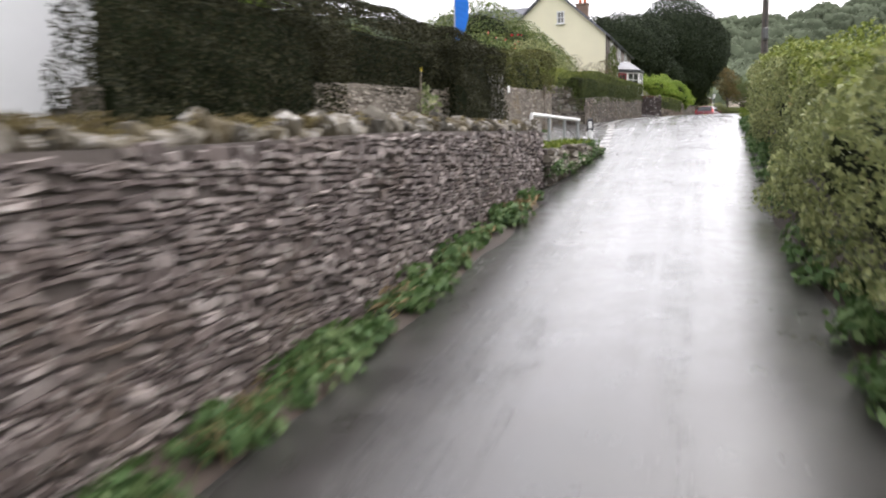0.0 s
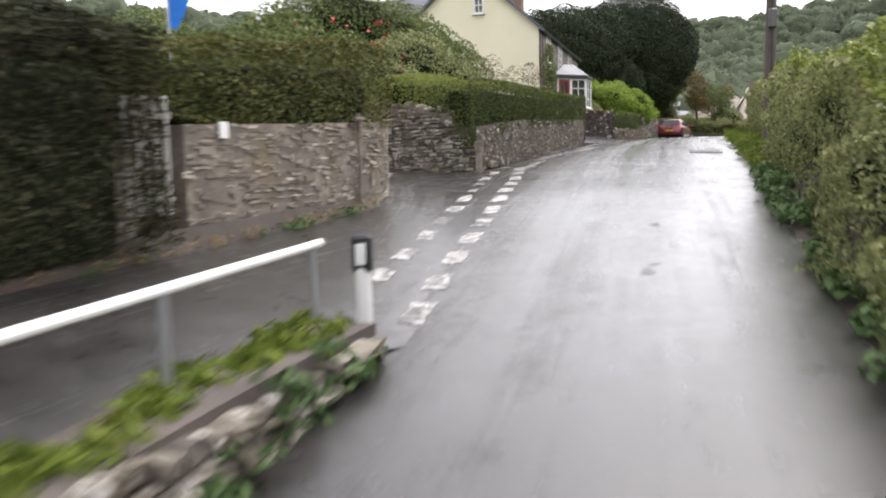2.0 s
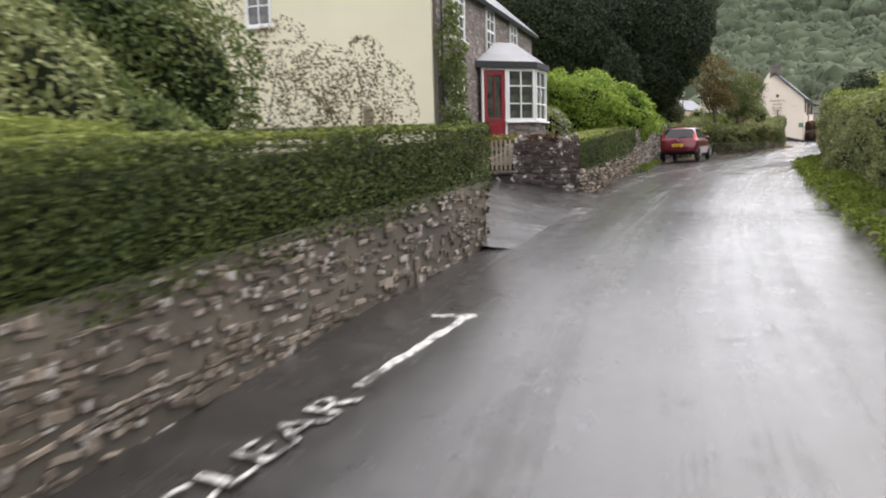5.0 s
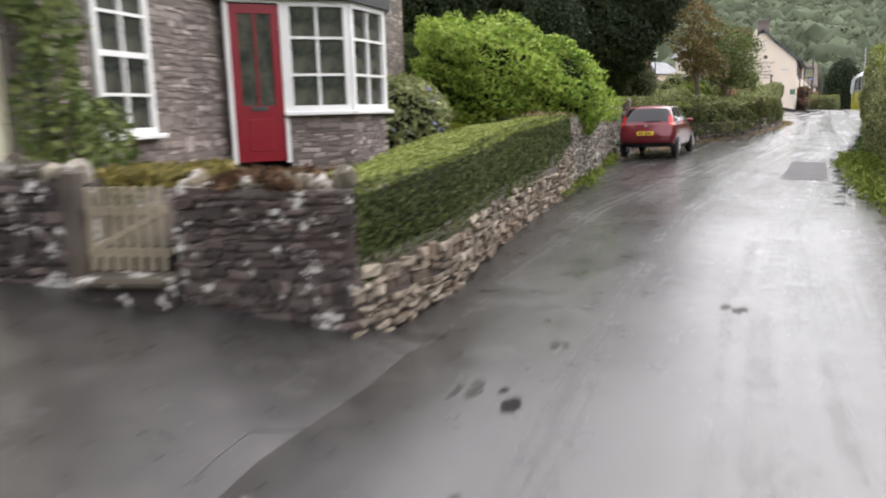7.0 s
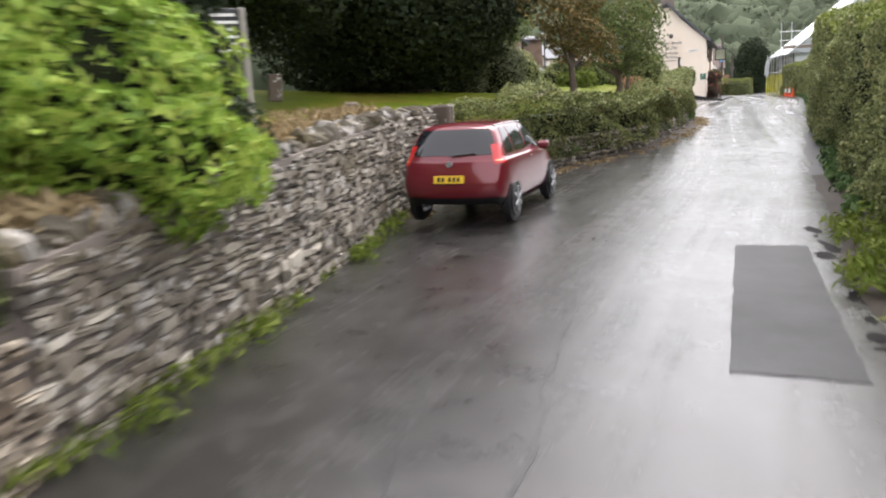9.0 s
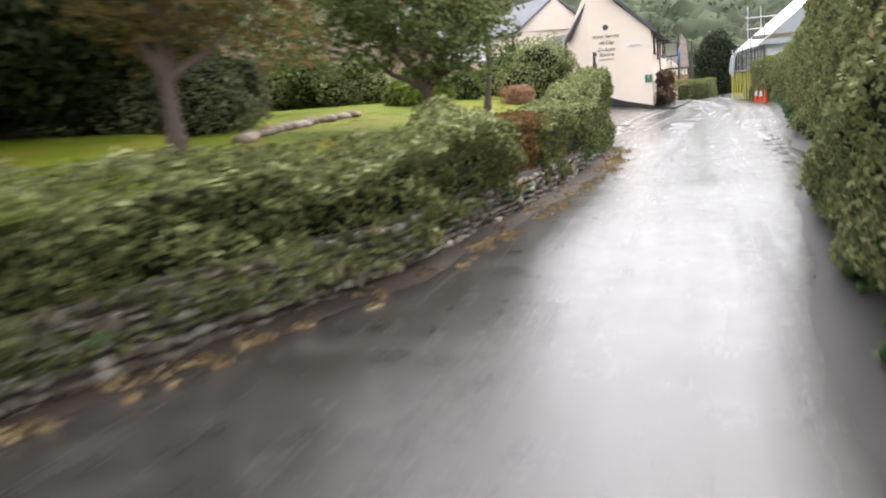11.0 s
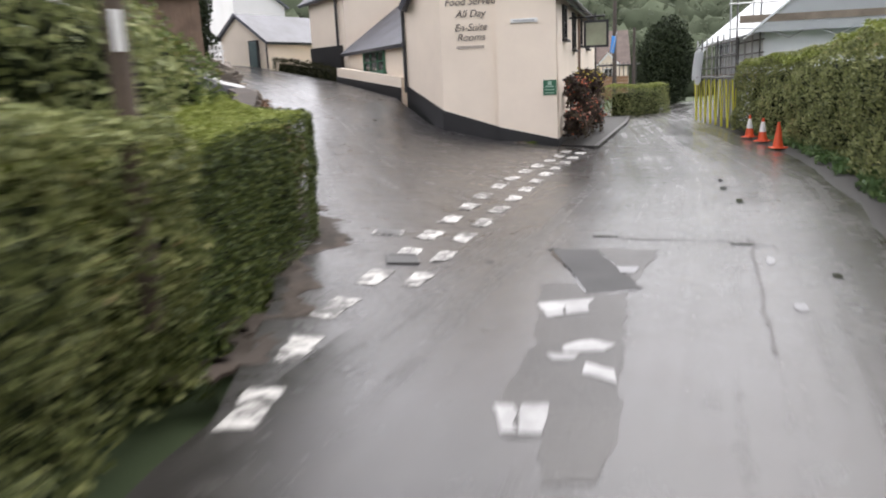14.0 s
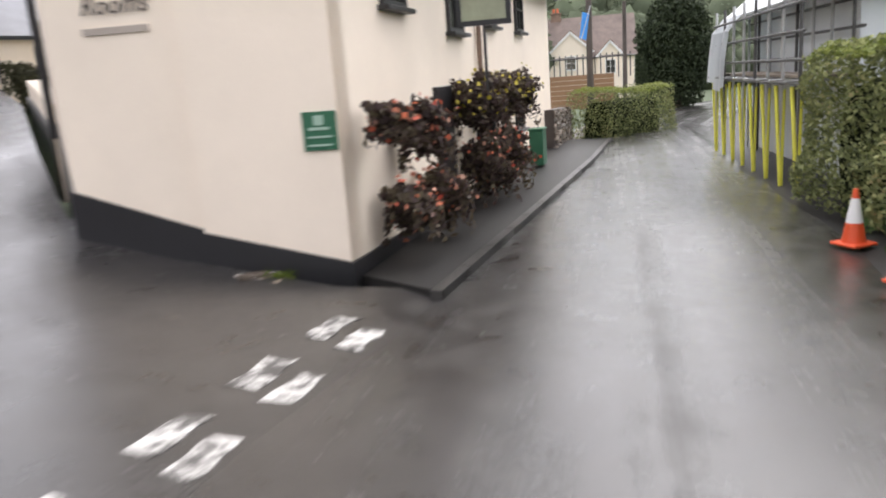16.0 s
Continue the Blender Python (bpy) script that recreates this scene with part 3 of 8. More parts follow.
def bush(name, label, at, blobs, mat, size=0.09, density=260, category="shrub", core=True, trunk=None, slim=0.5, spread=0.9, lump=0.12, freq=2.2, core_mat=None, group=""):
    """A shrub or a crown: leaf clumps over several rounded masses (dx, dy, dz, rx, ry, rz)."""
    ob = thing(name, label, category, group=group)
    P, N = [], []
    bm = bmesh.new()
    for dx, dy, dz, rx, ry, rz in blobs:
        c = np.array(at, float) + (dx, dy, dz)
        area = 4 * math.pi * (((rx * ry) ** 1.6 + (rx * rz) ** 1.6 + (ry * rz) ** 1.6) / 3) ** (1 / 1.6)
        k = int(area * density)
        v = RNG.normal(0, 1, (k, 3))
        v /= np.linalg.norm(v, axis=1)[:, None]
        rad = 1 - 0.28 * RNG.random(k) ** 1.5
        q = c + v * (rx, ry, rz) * rad[:, None]
        n = v / (rx, ry, rz)
        n /= np.linalg.norm(n, axis=1)[:, None]
        q += n * (lumps(q, freq, lump, dx + dz))[:, None]
        P.append(q)
        N.append(n)
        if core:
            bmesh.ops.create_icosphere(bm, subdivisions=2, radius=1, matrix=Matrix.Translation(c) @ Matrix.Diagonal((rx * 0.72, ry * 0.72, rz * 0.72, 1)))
    if trunk:
        tb = bmesh.new()
        r, fork = trunk
        base, top = Vector(at) - Vector((0, 0, 0.15)), Vector(at) + Vector((0.1, 0.05, fork))
        mid = (base + top) / 2 + Vector((0.08, -0.05, 0))
        limb(tb, [base, base.lerp(mid, 0.35), mid, mid.lerp(top, 0.5), top], [r * 1.6, r * 1.12, r, r * 0.93, r * 0.85])
        for dx, dy, dz, rx, ry, rz in blobs:
            e = Vector(at) + Vector((dx, dy, dz))
            bend = top.lerp(e, 0.5) + Vector((0, 0, -0.12 * (e - top).length))
            limb(tb, [top - Vector((0, 0, r * 0.5)), top.lerp(bend, 0.5), bend, bend.lerp(e, 0.5), e], [r * 0.66, r * 0.5, r * 0.4, r * 0.26, r * 0.1], 7)
            for i in range(3):
                w = e + Vector(RNG.uniform(-0.6, 0.6, 3)) * min(rx, ry)
                rod(tb, bend.lerp(e, 0.6), w, r * 0.2, r * 0.05, 5)
        part("trunk", tb, BARK, ob)
    # the dark core paints the shade behind the leaves
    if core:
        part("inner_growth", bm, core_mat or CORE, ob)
    else:
        bm.free()
    leaves("crown" if trunk else "leaves", np.concatenate(P), np.concatenate(N), size, mat, ob, "stuff", spread=spread, slim=slim)
    return ob


def tufts(name, label, spots, mat, size=0.16, per=40, tall=1.0, kind="stuff", category="weeds", slim=0.18):
    """Grass and weeds: blades in tufts at (x, y, z, radius)."""
    P, N = [], []
    for x, y, z, r in spots:
        k = max(4, int(per * r / 0.2))
        a, d = RNG.uniform(0, 6.28, k), r * np.sqrt(RNG.random(k))
        P.append(np.stack([x + np.cos(a) * d, y + np.sin(a) * d, z + RNG.random(k) * r * 0.8 * tall], 1))
        N.append(np.stack([np.cos(a), np.sin(a), np.full(k, 0.7)], 1))
    return tagged(leaves(name, np.concatenate(P), np.concatenate(N), size, mat, None, kind, label, 0.5, slim), category=category)


# ---- stone walls ----
def stone_shapes(count=14):
    out = []
    for i in range(count):
        bm = bmesh.new()
        k = 8
        ring = []
        for j in range(k):
            a = 2 * math.pi * j / k
            cx, cz = math.cos(a), math.sin(a)
            m = max(abs(cx), abs(cz))
            ring.append((0.5 * cx / m * random.uniform(0.78, 1.04), 0.5 * cz / m * random.uniform(0.74, 1.04)))
        back = [bm.verts.new((x, 0.6, z)) for x, z in ring]
        mid = [bm.verts.new((x, -0.45, z)) for x, z in ring]
        front = [bm.verts.new((x * 0.88 + random.uniform(-0.04, 0.04), -1.0 + random.uniform(-0.45, 0.4), z * 0.8 + random.uniform(-0.05, 0.05))) for x, z in ring]
        for a, c in ((back, mid), (mid, front)):
            for j in range(k):
                bm.faces.new((a[j], a[(j + 1) % k], c[(j + 1) % k], c[j]))
        bm.faces.new(front)
        bmesh.ops.recalc_face_normals(bm, faces=bm.faces)
        me = bpy.data.meshes.new("stone")
        bm.to_mesh(me)
        bm.free()
        out.append(me)
    return out


def round_shapes(count=10, fine=2):
    """Lumpy field stones, one unit across."""
    out = []
    for i in range(count):
        bm = bmesh.new()
        bmesh.ops.create_icosphere(bm, subdivisions=fine, radius=0.56)
        o = Vector((i * 3.1, i, 0))
        for v in bm.verts:
            k = max(abs(v.co.x), abs(v.co.y), abs(v.co.z)) / 0.56
            v.co *= (0.72 + 0.28 / k) * (1 + 0.34 * noise.noise(v.co * 2.2 + o))
        me = bpy.data.meshes.new("stone")
        bm.to_mesh(me)
        bm.free()
        out.append(me)
    return out


SHAPES = stone_shapes()
ROUND = round_shapes()
SLABS = round_shapes(8, 1)
STONE_JOBS = []


def stone_wall(name, label, pts, thick, mat, course=(0.08, 0.17), length=(0.16, 0.5), proud=0.035, coping="", cope_h=0.22, seen=None, core=MORTAR, both=False, gap=0.014, skip=0.0):
    """A rubble wall along a line of (x, y, foot, head); its face lies on the line, its body to the left (thick > 0) or right.
    Its stones are laid later. seen: the stretch (from, to) of its length where stones are parts of their own."""
    line = Line(pts)
    side, t = (1 if thick > 0 else -1), abs(thick)
    ob = thing(name, label, "wall", kind="structure")
    verts, faces = [], []
    S = np.r_[np.arange(0, line.length, 0.6), line.length]
    for s in S:
        q, n = line.at(s), line.left(s) * side
        for d, z in ((0.02, q[2] - 0.3), (0.02, q[3]), (t, q[3]), (t, q[2] - 0.3)):
            verts.append((q[0] + n[0] * d, q[1] + n[1] * d, z))
    for k in range(len(S) - 1):
        for i in range(4):
            j, m = k * 4 + i, k * 4 + (i + 1) % 4
            faces.append((j, m, m + 4, j + 4))
    faces += [(3, 2, 1, 0), tuple(range((len(S) - 1) * 4, len(S) * 4))]
    raw("core", verts, faces, core, ob)
    STONE_JOBS.append((ob, line, side, t, mat, course, length, proud, coping, cope_h, seen, both, gap, skip))
    return ob


def lay_stones(ob, line, side, t, mat, course, length, proud, coping, cope_h, seen, both, gap, skip=0.0, cap=295):
    rng = random.Random(len(ob["label"]) + int(line.length * 10))
    low, high = line.p[:, 2].min(), line.p[:, 3].max()
    far, made = {}, 0
    seen = seen or (0, line.length)
    jobs = []
    faces = [(0.0, -1)] + ([(t, 1)] if both else [])
    for off, sgn in faces:
        z = low - 0.1
        while z < high:
            h = rng.uniform(*course)
            s = -rng.uniform(0, 0.2)
            while s < line.length:
                w = rng.uniform(*length) * (0.7 + 0.6 * h / course[1])
                hs = h * rng.uniform(0.62, 1.12) if rng.random() > 0.07 else h * 1.9
                mid = s + w / 2
                if 0 < mid < line.length:
                    q, n = line.at(mid), line.left(mid) * side
                    slope = (line.at(min(mid + 0.3, line.length))[2] - line.at(max(mid - 0.3, 0))[2]) / 0.6
                    zz = z + h / 2
                    if q[2] - 0.1 < zz < q[3] - h * 0.3 and rng.random() >= skip:
                        jobs.append((mid, q[0] + n[0] * off, q[1] + n[1] * off, zz + rng.uniform(-0.22, 0.22) * h, line.dir(mid) * (1 if sgn < 0 else -1) * (side), w - gap, proud * rng.uniform(0.4, 2.0), hs - gap, rng.uniform(-9, 9), ROUND if coping == "boulder" else SHAPES, mat))
                s += w
            z += h
    if coping == "upright":
        s = 0.0
        while s < line.length:
            w = rng.uniform(0.05, 0.19)
            mid = min(s + w / 2, line.length)
            q, n = line.at(mid), line.left(mid) * side
            h = cope_h * rng.uniform(0.45, 1.35)
            across = t * rng.uniform(0.45, 0.8)
            jobs.append((mid, q[0] + n[0] * t * 0.45, q[1] + n[1] * t * 0.45, q[3] + h * rng.uniform(0.05, 0.3), line.dir(mid) * side, w * rng.uniform(0.9, 1.15), across, h, rng.uniform(-16, 16), ROUND if rng.random() < 0.6 else SLABS, STONE_T))
            s += w
    for mid, x, y, z, d, w, p, h, tilt, shapes, look_ in jobs:
        m = Matrix.Translation((x, y, z)) @ Matrix(((d[0], -d[1], 0, 0), (d[1], d[0], 0, 0), (0, 0, 1, 0), (0, 0, 0, 1))) @ Matrix.Rotation(radians(tilt), 4, "Y") @ Matrix.Diagonal((w, p, h, 1))
        me = rng.choice(shapes)
        if seen[0] <= mid <= seen[1] and made < cap:
            if not me.materials:
                me.materials.append(None)
            o = new("stone", me)
            o.parent = ob
            o.matrix_local = ob.matrix_world.inverted() @ m
            o.material_slots[0].link = "OBJECT"
            o.material_slots[0].material = look_
            made += 1
        else:
            far_v, far_f = far.setdefault(look_.name, (look_, [], []))[1:]
            b0 = len(far_v)
            far_v += [ob.matrix_world.inverted() @ m @ v.co for v in me.vertices]
            far_f += [tuple(b0 + i for i in p_.vertices) for p_ in me.polygons]
    for look_, far_v, far_f in far.values():
        tagged(raw("coping" if look_ is STONE_T else "stonework", far_v, far_f, look_, ob), kind="stuff")


def on_lane(pts, foot, head):
    """Plan points with a foot and a head, given above the lane."""
    out = []
    for i, p in enumerate(pts):
        z = lane_z(p[0], p[1])
        fz = foot[i] if isinstance(foot, (list, tuple)) else foot
        hz = head[i] if isinstance(head, (list, tuple)) else head
        out.append((p[0], p[1], z + fz, z + hz))
    return out


# the first wall beside the lane, with upright coping stones
stone_wall("stone_wall", "dark slate rubble retaining wall with rough upright coping stones", [(-6.6, -18, -0.3, 2.0), (-3.9, -9.8, 0.85, 2.7), (-1.3, 1.3, 2.1, 4.2), (-0.25, 4.2, 2.65, 4.35), (0.95, 7.0, 3.0, 4.55), (3.0, 12.6, 3.75, 4.8), (3.45, 13.7, 3.9, 4.85)],
           0.5, STONE_A, (0.035, 0.085), (0.06, 0.24), 0.014, "upright", 0.23, (20.8, 23.6), gap=0.002, skip=0.05)
# the low bank wall under the white rail
stone_wall("stone_wall", "low mossy rubble wall under a white rail", [(3.55, 13.75, 3.9, 4.5), (4.3, 15.3, 4.12, 4.62), (5.0, 16.9, 4.33, 4.7), (5.65, 18.4, 4.52, 4.72)], 0.6, STONE_G, (0.05, 0.16), (0.08, 0.3), 0.07, "", seen=(0, 6), gap=-0.01)
# the weathered wall under the tall hedges, along one straight line beside the side lane
def beside(d):
    """A plan place on that line, d metres back from the lane corner."""
    return (5.6 - 0.468 * d, 25.4 - 0.884 * d)
def run(rows):
    return [(*beside(d), foot, head) for d, foot, head in rows]
stone_wall("stone_wall", "weathered rendered stone wall below clipped hedges", run([(18.2, 4.0, 5.3), (12.6, 4.55, 5.85), (8.7, 4.95, 6.05), (5.28, 5.15, 6.3)]), 0.6, STONE_P, (0.04, 0.1), (0.07, 0.26), 0.008, "", core=RENDER, seen=(4.5, 10), gap=0.004, skip=0.3)
stone_wall("stone_wall", "pale rendered stone wall with bare stone patches", run([(4.52, 5.2, 6.5), (2.2, 5.32, 6.62), (0.0, 5.42, 6.75)]) + [(5.85, 26.2, 5.5, 6.78)], 0.6, STONE_P, (0.025, 0.065), (0.05, 0.22), 0.004, "", core=RENDER, gap=0.004, skip=0.55)
# the corner garden wall
stone_wall("stone_wall", "lichen-spotted rubble garden wall", [(0.5, 36.5, 6.6, 8.1), (3.3, 34.1, 6.25, 7.9), (5.85, 31.6, 5.98, 7.5), (7.3, 30.5, 5.88, 7.25), (7.9, 30.38, 5.85, 6.6)], 0.5, STONE_G, (0.045, 0.11), (0.07, 0.26), 0.018, "upright", 0.2, (2.5, 12), core=LIME, gap=0.004)
stone_wall("stone_wall", "stone and render roadside wall below a clipped hedge", [(7.97, 30.35, 5.85, 6.9), (8.9, 32.1, 6.02, 7.12), (9.83, 34.2, 6.22, 7.3), (11.53, 37.5, 6.52, 7.5), (13.5, 41.1, 6.8, 7.72), (12.6, 41.9, 6.9, 7.72)], 0.5, STONE_C, (0.035, 0.09), (0.05, 0.2), 0.006, "", core=RENDERDARK, seen=(0.5, 3.2), gap=0.003, skip=0.45)
# the cottage garden walls
stone_wall("stone_wall", "dark rubble garden wall with white lichen", [(13.3, 47.75, 7.5, 8.5), (14.15, 47.5, 7.45, 8.45)], 0.45, STONE_L, (0.04, 0.12), (0.06, 0.2), 0.012, "upright", 0.2, core=STONE_L, gap=0.004)
stone_wall("stone_wall", "dark rubble garden wall with white lichen", [(15.0, 47.3, 7.25, 8.4), (15.9, 47.05, 7.2, 8.35), (16.45, 46.95, 7.12, 8.35)], 0.45, STONE_L, (0.04, 0.12), (0.06, 0.2), 0.012, "upright", 0.18, core=STONE_L, gap=0.004)
stone_wall("stone_wall", "low stone roadside wall below a clipped hedge", [(16.47, 46.95, 7.1, 7.68), (17.45, 48.45, 7.15, 7.74), (18.73, 51.4, 7.25, 7.85), (20.3, 54.5, 7.32, 7.95), (20.9, 55.9, 7.35, 8.3)], 0.5, STONE_W, (0.05, 0.12), (0.08, 0.28), 0.03, "", seen=(0, 7.5))
stone_wall("stone_wall", "tall grey rubble churchyard wall with grass along its top", [(20.9, 55.9, 7.35, 8.55), (21.7, 57.6, 7.38, 8.7), (22.5, 59.2, 7.42, 8.85), (23.5, 61.6, 7.48, 8.95), (24.6, 64.2, 7.55, 9.05), (25.6, 66.0, 7.6, 9.1)], 0.5, STONE_G, (0.05, 0.13), (0.08, 0.32), 0.022, "upright", 0.24, (0, 5.2), core=LIME, gap=0.006)
stone_wall("stone_wall", "low overgrown rubble wall below a mixed hedge", on_lane([(25.7, 66.1), (28, 67.5), (32.3, 70.5), (35.2, 73.8), (38.0, 77.55), (40.5, 81.55)], 0.0, [0.7, 0.68, 0.6, 0.5, 0.36, 0.18]), 0.3, STONE_G, (0.06, 0.13), (0.08, 0.22), 0.08, "boulder", seen=(7.5, 14))


# ---- raised gardens behind the walls ----
def bed(name, label, outline, heights, mat, category="lawn"):
    """A raised patch of garden: a filled outline with gently uneven ground."""
    bm = prism(outline, min(heights) - 2.0, list(heights))
    top = [f for f in bm.faces if f.normal.z > 0.3]
    bmesh.ops.triangulate(bm, faces=top)
    for i in range(4):
        es = [e for e in bm.edges if e.calc_length() > 1.6 and all(f.normal.z > 0.2 for f in e.link_faces)]
        if es:
            bmesh.ops.subdivide_edges(bm, edges=es, cuts=1)
            bmesh.ops.triangulate(bm, faces=[f for f in bm.faces if len(f.verts) > 3])
    return tagged(part(name, bm, mat), label, category, kind="structure")


bed("garden_ground", "earth of the hedged gardens", [(-3.4, 10.0), (0.2, 16.75), (2.6, 21.3), (5.25, 26.1), (5.2, 27), (-6, 31), (-14, 24)], [5.0, 5.6, 6.0, 6.4, 6.5, 7.2, 6.8], EARTH, "garden")
bed("garden_ground", "shrub garden behind the corner wall", [(7.5, 30.9), (5.9, 32.1), (3.3, 34.6), (0.6, 37), (-4, 44), (8, 47), (12.6, 42.1), (13.0, 41.0), (11.2, 37.7), (9.5, 34.4)], [6.7, 7.2, 7.5, 7.7, 8.0, 7.9, 7.4, 7.3, 7.2, 7.0], EARTH, "garden")
bed("cottage_garden", "front garden of the stone house", [(13.5, 48.0), (16.1, 47.25), (17.1, 48.9), (18.3, 51.7), (20.4, 55.8), (21.4, 58), (18, 60), (16, 54)], [7.9, 7.85, 7.7, 7.8, 8.0, 8.2, 8.5, 8.2], EARTH, "garden")
bed("churchyard_lawn", "rough churchyard grass on a bank", [(20.8, 56.4), (22.2, 59.5), (24.2, 64.4), (25.2, 66.3), (28.5, 68.2), (30, 74), (24, 84), (12, 78), (14, 64), (18, 58)], [8.4, 8.75, 8.95, 9.0, 8.6, 9.4, 10, 10.6, 10, 8.8], GRASS)
NEAR = [(28.2, 68.6, 8.85), (31.9, 71.6, 9.0), (34.6, 74.7, 9.0), (37.2, 78.4, 9.0), (39.8, 82.2, 9.1), (41.5, 85.6, 9.2), (42.3, 88.5, 9.4), (42.4, 92.0, 9.5)]
MIDL = [(24.9, 71, 9.2), (28.8, 74.2, 9.3), (31.4, 77.2, 9.4), (34.2, 80.8, 9.55), (36.6, 84.6, 9.65), (38.2, 87.6, 9.75), (39.2, 90.3, 9.8), (40.0, 93.5, 9.85)]
FARL = [(16, 82, 9.8), (19, 83, 9.8), (21, 87, 9.85), (24, 91, 9.9), (27, 95, 9.95), (30, 99, 10), (33, 101, 10.1), (38, 103, 10.3)]
loft("lawn", list(zip(NEAR, MIDL)), GRASS, "mown garden lawn rising behind the mixed hedge", "lawn", rough=0.05)
loft("lawn", list(zip(MIDL, FARL)), GRASS, "far part of the mown garden lawn", "lawn", rough=0.05)

# ---- hedges ----
hedge("clipped_hedge", "tall dark clipped hedge above a weathered wall", run([(17.2, 5.2, 7.4), (13.0, 5.62, 7.5), (9.8, 5.85, 7.55), (7.0, 5.9, 7.75), (5.3, 6.1, 7.6)]), 1.4, LEAF_BROWN, 0.06, 1000, 0.13, 1.3)
hedge("clipped_hedge", "dark hedge face hanging to the foot of the wall", [(q[0] + 0.52, q[1] - 0.27, q[2], q[3]) for q in run([(18.6, 4.2, 7.0), (15.0, 4.4, 7.1), (13.4, 4.5, 7.0)])], 1.1, LEAF_BROWN, 0.055, 900, 0.14, 1.5)
hedge("clipped_hedge", "dark hedge face hanging to the foot of the wall", [(q[0] + 0.5, q[1] - 0.27, q[2], q[3]) for q in run([(8.3, 5.0, 7.2), (7.0, 5.1, 7.35), (5.35, 5.2, 7.45)])], 1.1, LEAF_BROWN, 0.055, 1000, 0.12, 1.4)
hedge("clipped_hedge", "rounded clipped green hedge above a pale wall", run([(5.2, 6.75, 7.4), (3.65, 6.42, 7.68), (1.6, 6.55, 7.92), (-0.75, 6.7, 8.08)]), 1.5, LEAF_OLIVE, 0.06, 900, 0.1, 1.3)
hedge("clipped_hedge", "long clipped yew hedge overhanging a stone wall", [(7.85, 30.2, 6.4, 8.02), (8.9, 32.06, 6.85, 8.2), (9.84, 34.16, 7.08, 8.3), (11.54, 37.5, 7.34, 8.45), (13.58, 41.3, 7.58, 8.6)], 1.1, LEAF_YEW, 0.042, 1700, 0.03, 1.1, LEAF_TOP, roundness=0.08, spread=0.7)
hedge("clipped_hedge", "light green clipped hedge rising behind the yew hedge", [(6.6, 31.3, 7.4, 8.3), (7.2, 32.4, 7.5, 8.45), (8.9, 35.7, 7.6, 8.6), (9.6, 37.2, 7.7, 8.55)], 1.3, LEAF_TOP, 0.045, 1100, 0.05, 1.2, roundness=0.5)
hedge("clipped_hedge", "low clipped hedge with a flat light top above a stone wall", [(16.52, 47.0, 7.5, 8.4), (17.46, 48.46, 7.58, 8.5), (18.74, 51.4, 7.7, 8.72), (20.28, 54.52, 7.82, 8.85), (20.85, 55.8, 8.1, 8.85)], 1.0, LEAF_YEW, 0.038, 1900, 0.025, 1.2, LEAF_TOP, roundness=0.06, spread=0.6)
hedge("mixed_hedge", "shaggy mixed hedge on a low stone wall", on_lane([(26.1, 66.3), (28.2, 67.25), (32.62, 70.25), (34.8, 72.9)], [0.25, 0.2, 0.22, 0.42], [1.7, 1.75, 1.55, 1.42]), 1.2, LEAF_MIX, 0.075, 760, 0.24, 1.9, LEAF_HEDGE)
hedge("mixed_hedge", "patchy brown and green hedge on a low stone wall", on_lane([(34.6, 73.05), (35.85, 74.7)], 0.3, [1.5, 1.4]), 0.9, LEAF_RUST, 0.065, 700, 0.15, 2.2)
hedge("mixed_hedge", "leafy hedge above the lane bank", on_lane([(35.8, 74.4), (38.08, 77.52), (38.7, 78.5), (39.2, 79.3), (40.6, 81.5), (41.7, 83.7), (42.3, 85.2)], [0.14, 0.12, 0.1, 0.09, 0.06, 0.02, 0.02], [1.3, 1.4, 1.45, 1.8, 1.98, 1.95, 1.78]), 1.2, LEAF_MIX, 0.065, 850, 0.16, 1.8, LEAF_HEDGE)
hedge("clipped_hedge", "light green clipped crown rising behind the corner hedge", [(41.9, 86.9, 9.4, 9.86), (42.75, 88.5, 9.4, 9.98), (43.25, 90.0, 9.4, 10.06), (43.1, 92.0, 9.4, 10.1)], 1.7, LEAF_TOP, 0.045, 1100, 0.05, 1.2, roundness=0.6)
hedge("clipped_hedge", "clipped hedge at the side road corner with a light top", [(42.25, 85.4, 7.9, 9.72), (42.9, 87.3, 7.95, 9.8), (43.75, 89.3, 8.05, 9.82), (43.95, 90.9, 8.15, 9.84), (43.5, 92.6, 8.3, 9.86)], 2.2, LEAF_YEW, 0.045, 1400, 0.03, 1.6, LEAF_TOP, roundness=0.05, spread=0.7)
def right_hedge(label, pts, foot, head, rough, mat=LEAF_HEDGE, density=640, size=0.075):
    shifted = []
    for x, y, off in pts:
        n = RIGHT.left(RIGHT.s[np.argmin(np.hypot(RIGHT.p[:, 0] - x, RIGHT.p[:, 1] - y))])
        shifted.append((x - n[0] * off, y - n[1] * off))
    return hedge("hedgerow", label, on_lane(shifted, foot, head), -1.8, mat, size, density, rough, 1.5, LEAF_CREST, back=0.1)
right_hedge("shaggy roadside hedgerow of mixed shrubs", [(-5.2, -24.5, 0.3), (-1.0, -12.5, 0.3), (2.3, 0.4, 0.3), (5.5, 8.7, 0.3), (7.8, 14.4, 0.35), (10.4, 20.9, 0.4), (13.4, 27.9, 0.5)], 0.0, [2.1, 2.1, 2.1, 2.1, 2.1, 2.05, 2.0], 0.29)
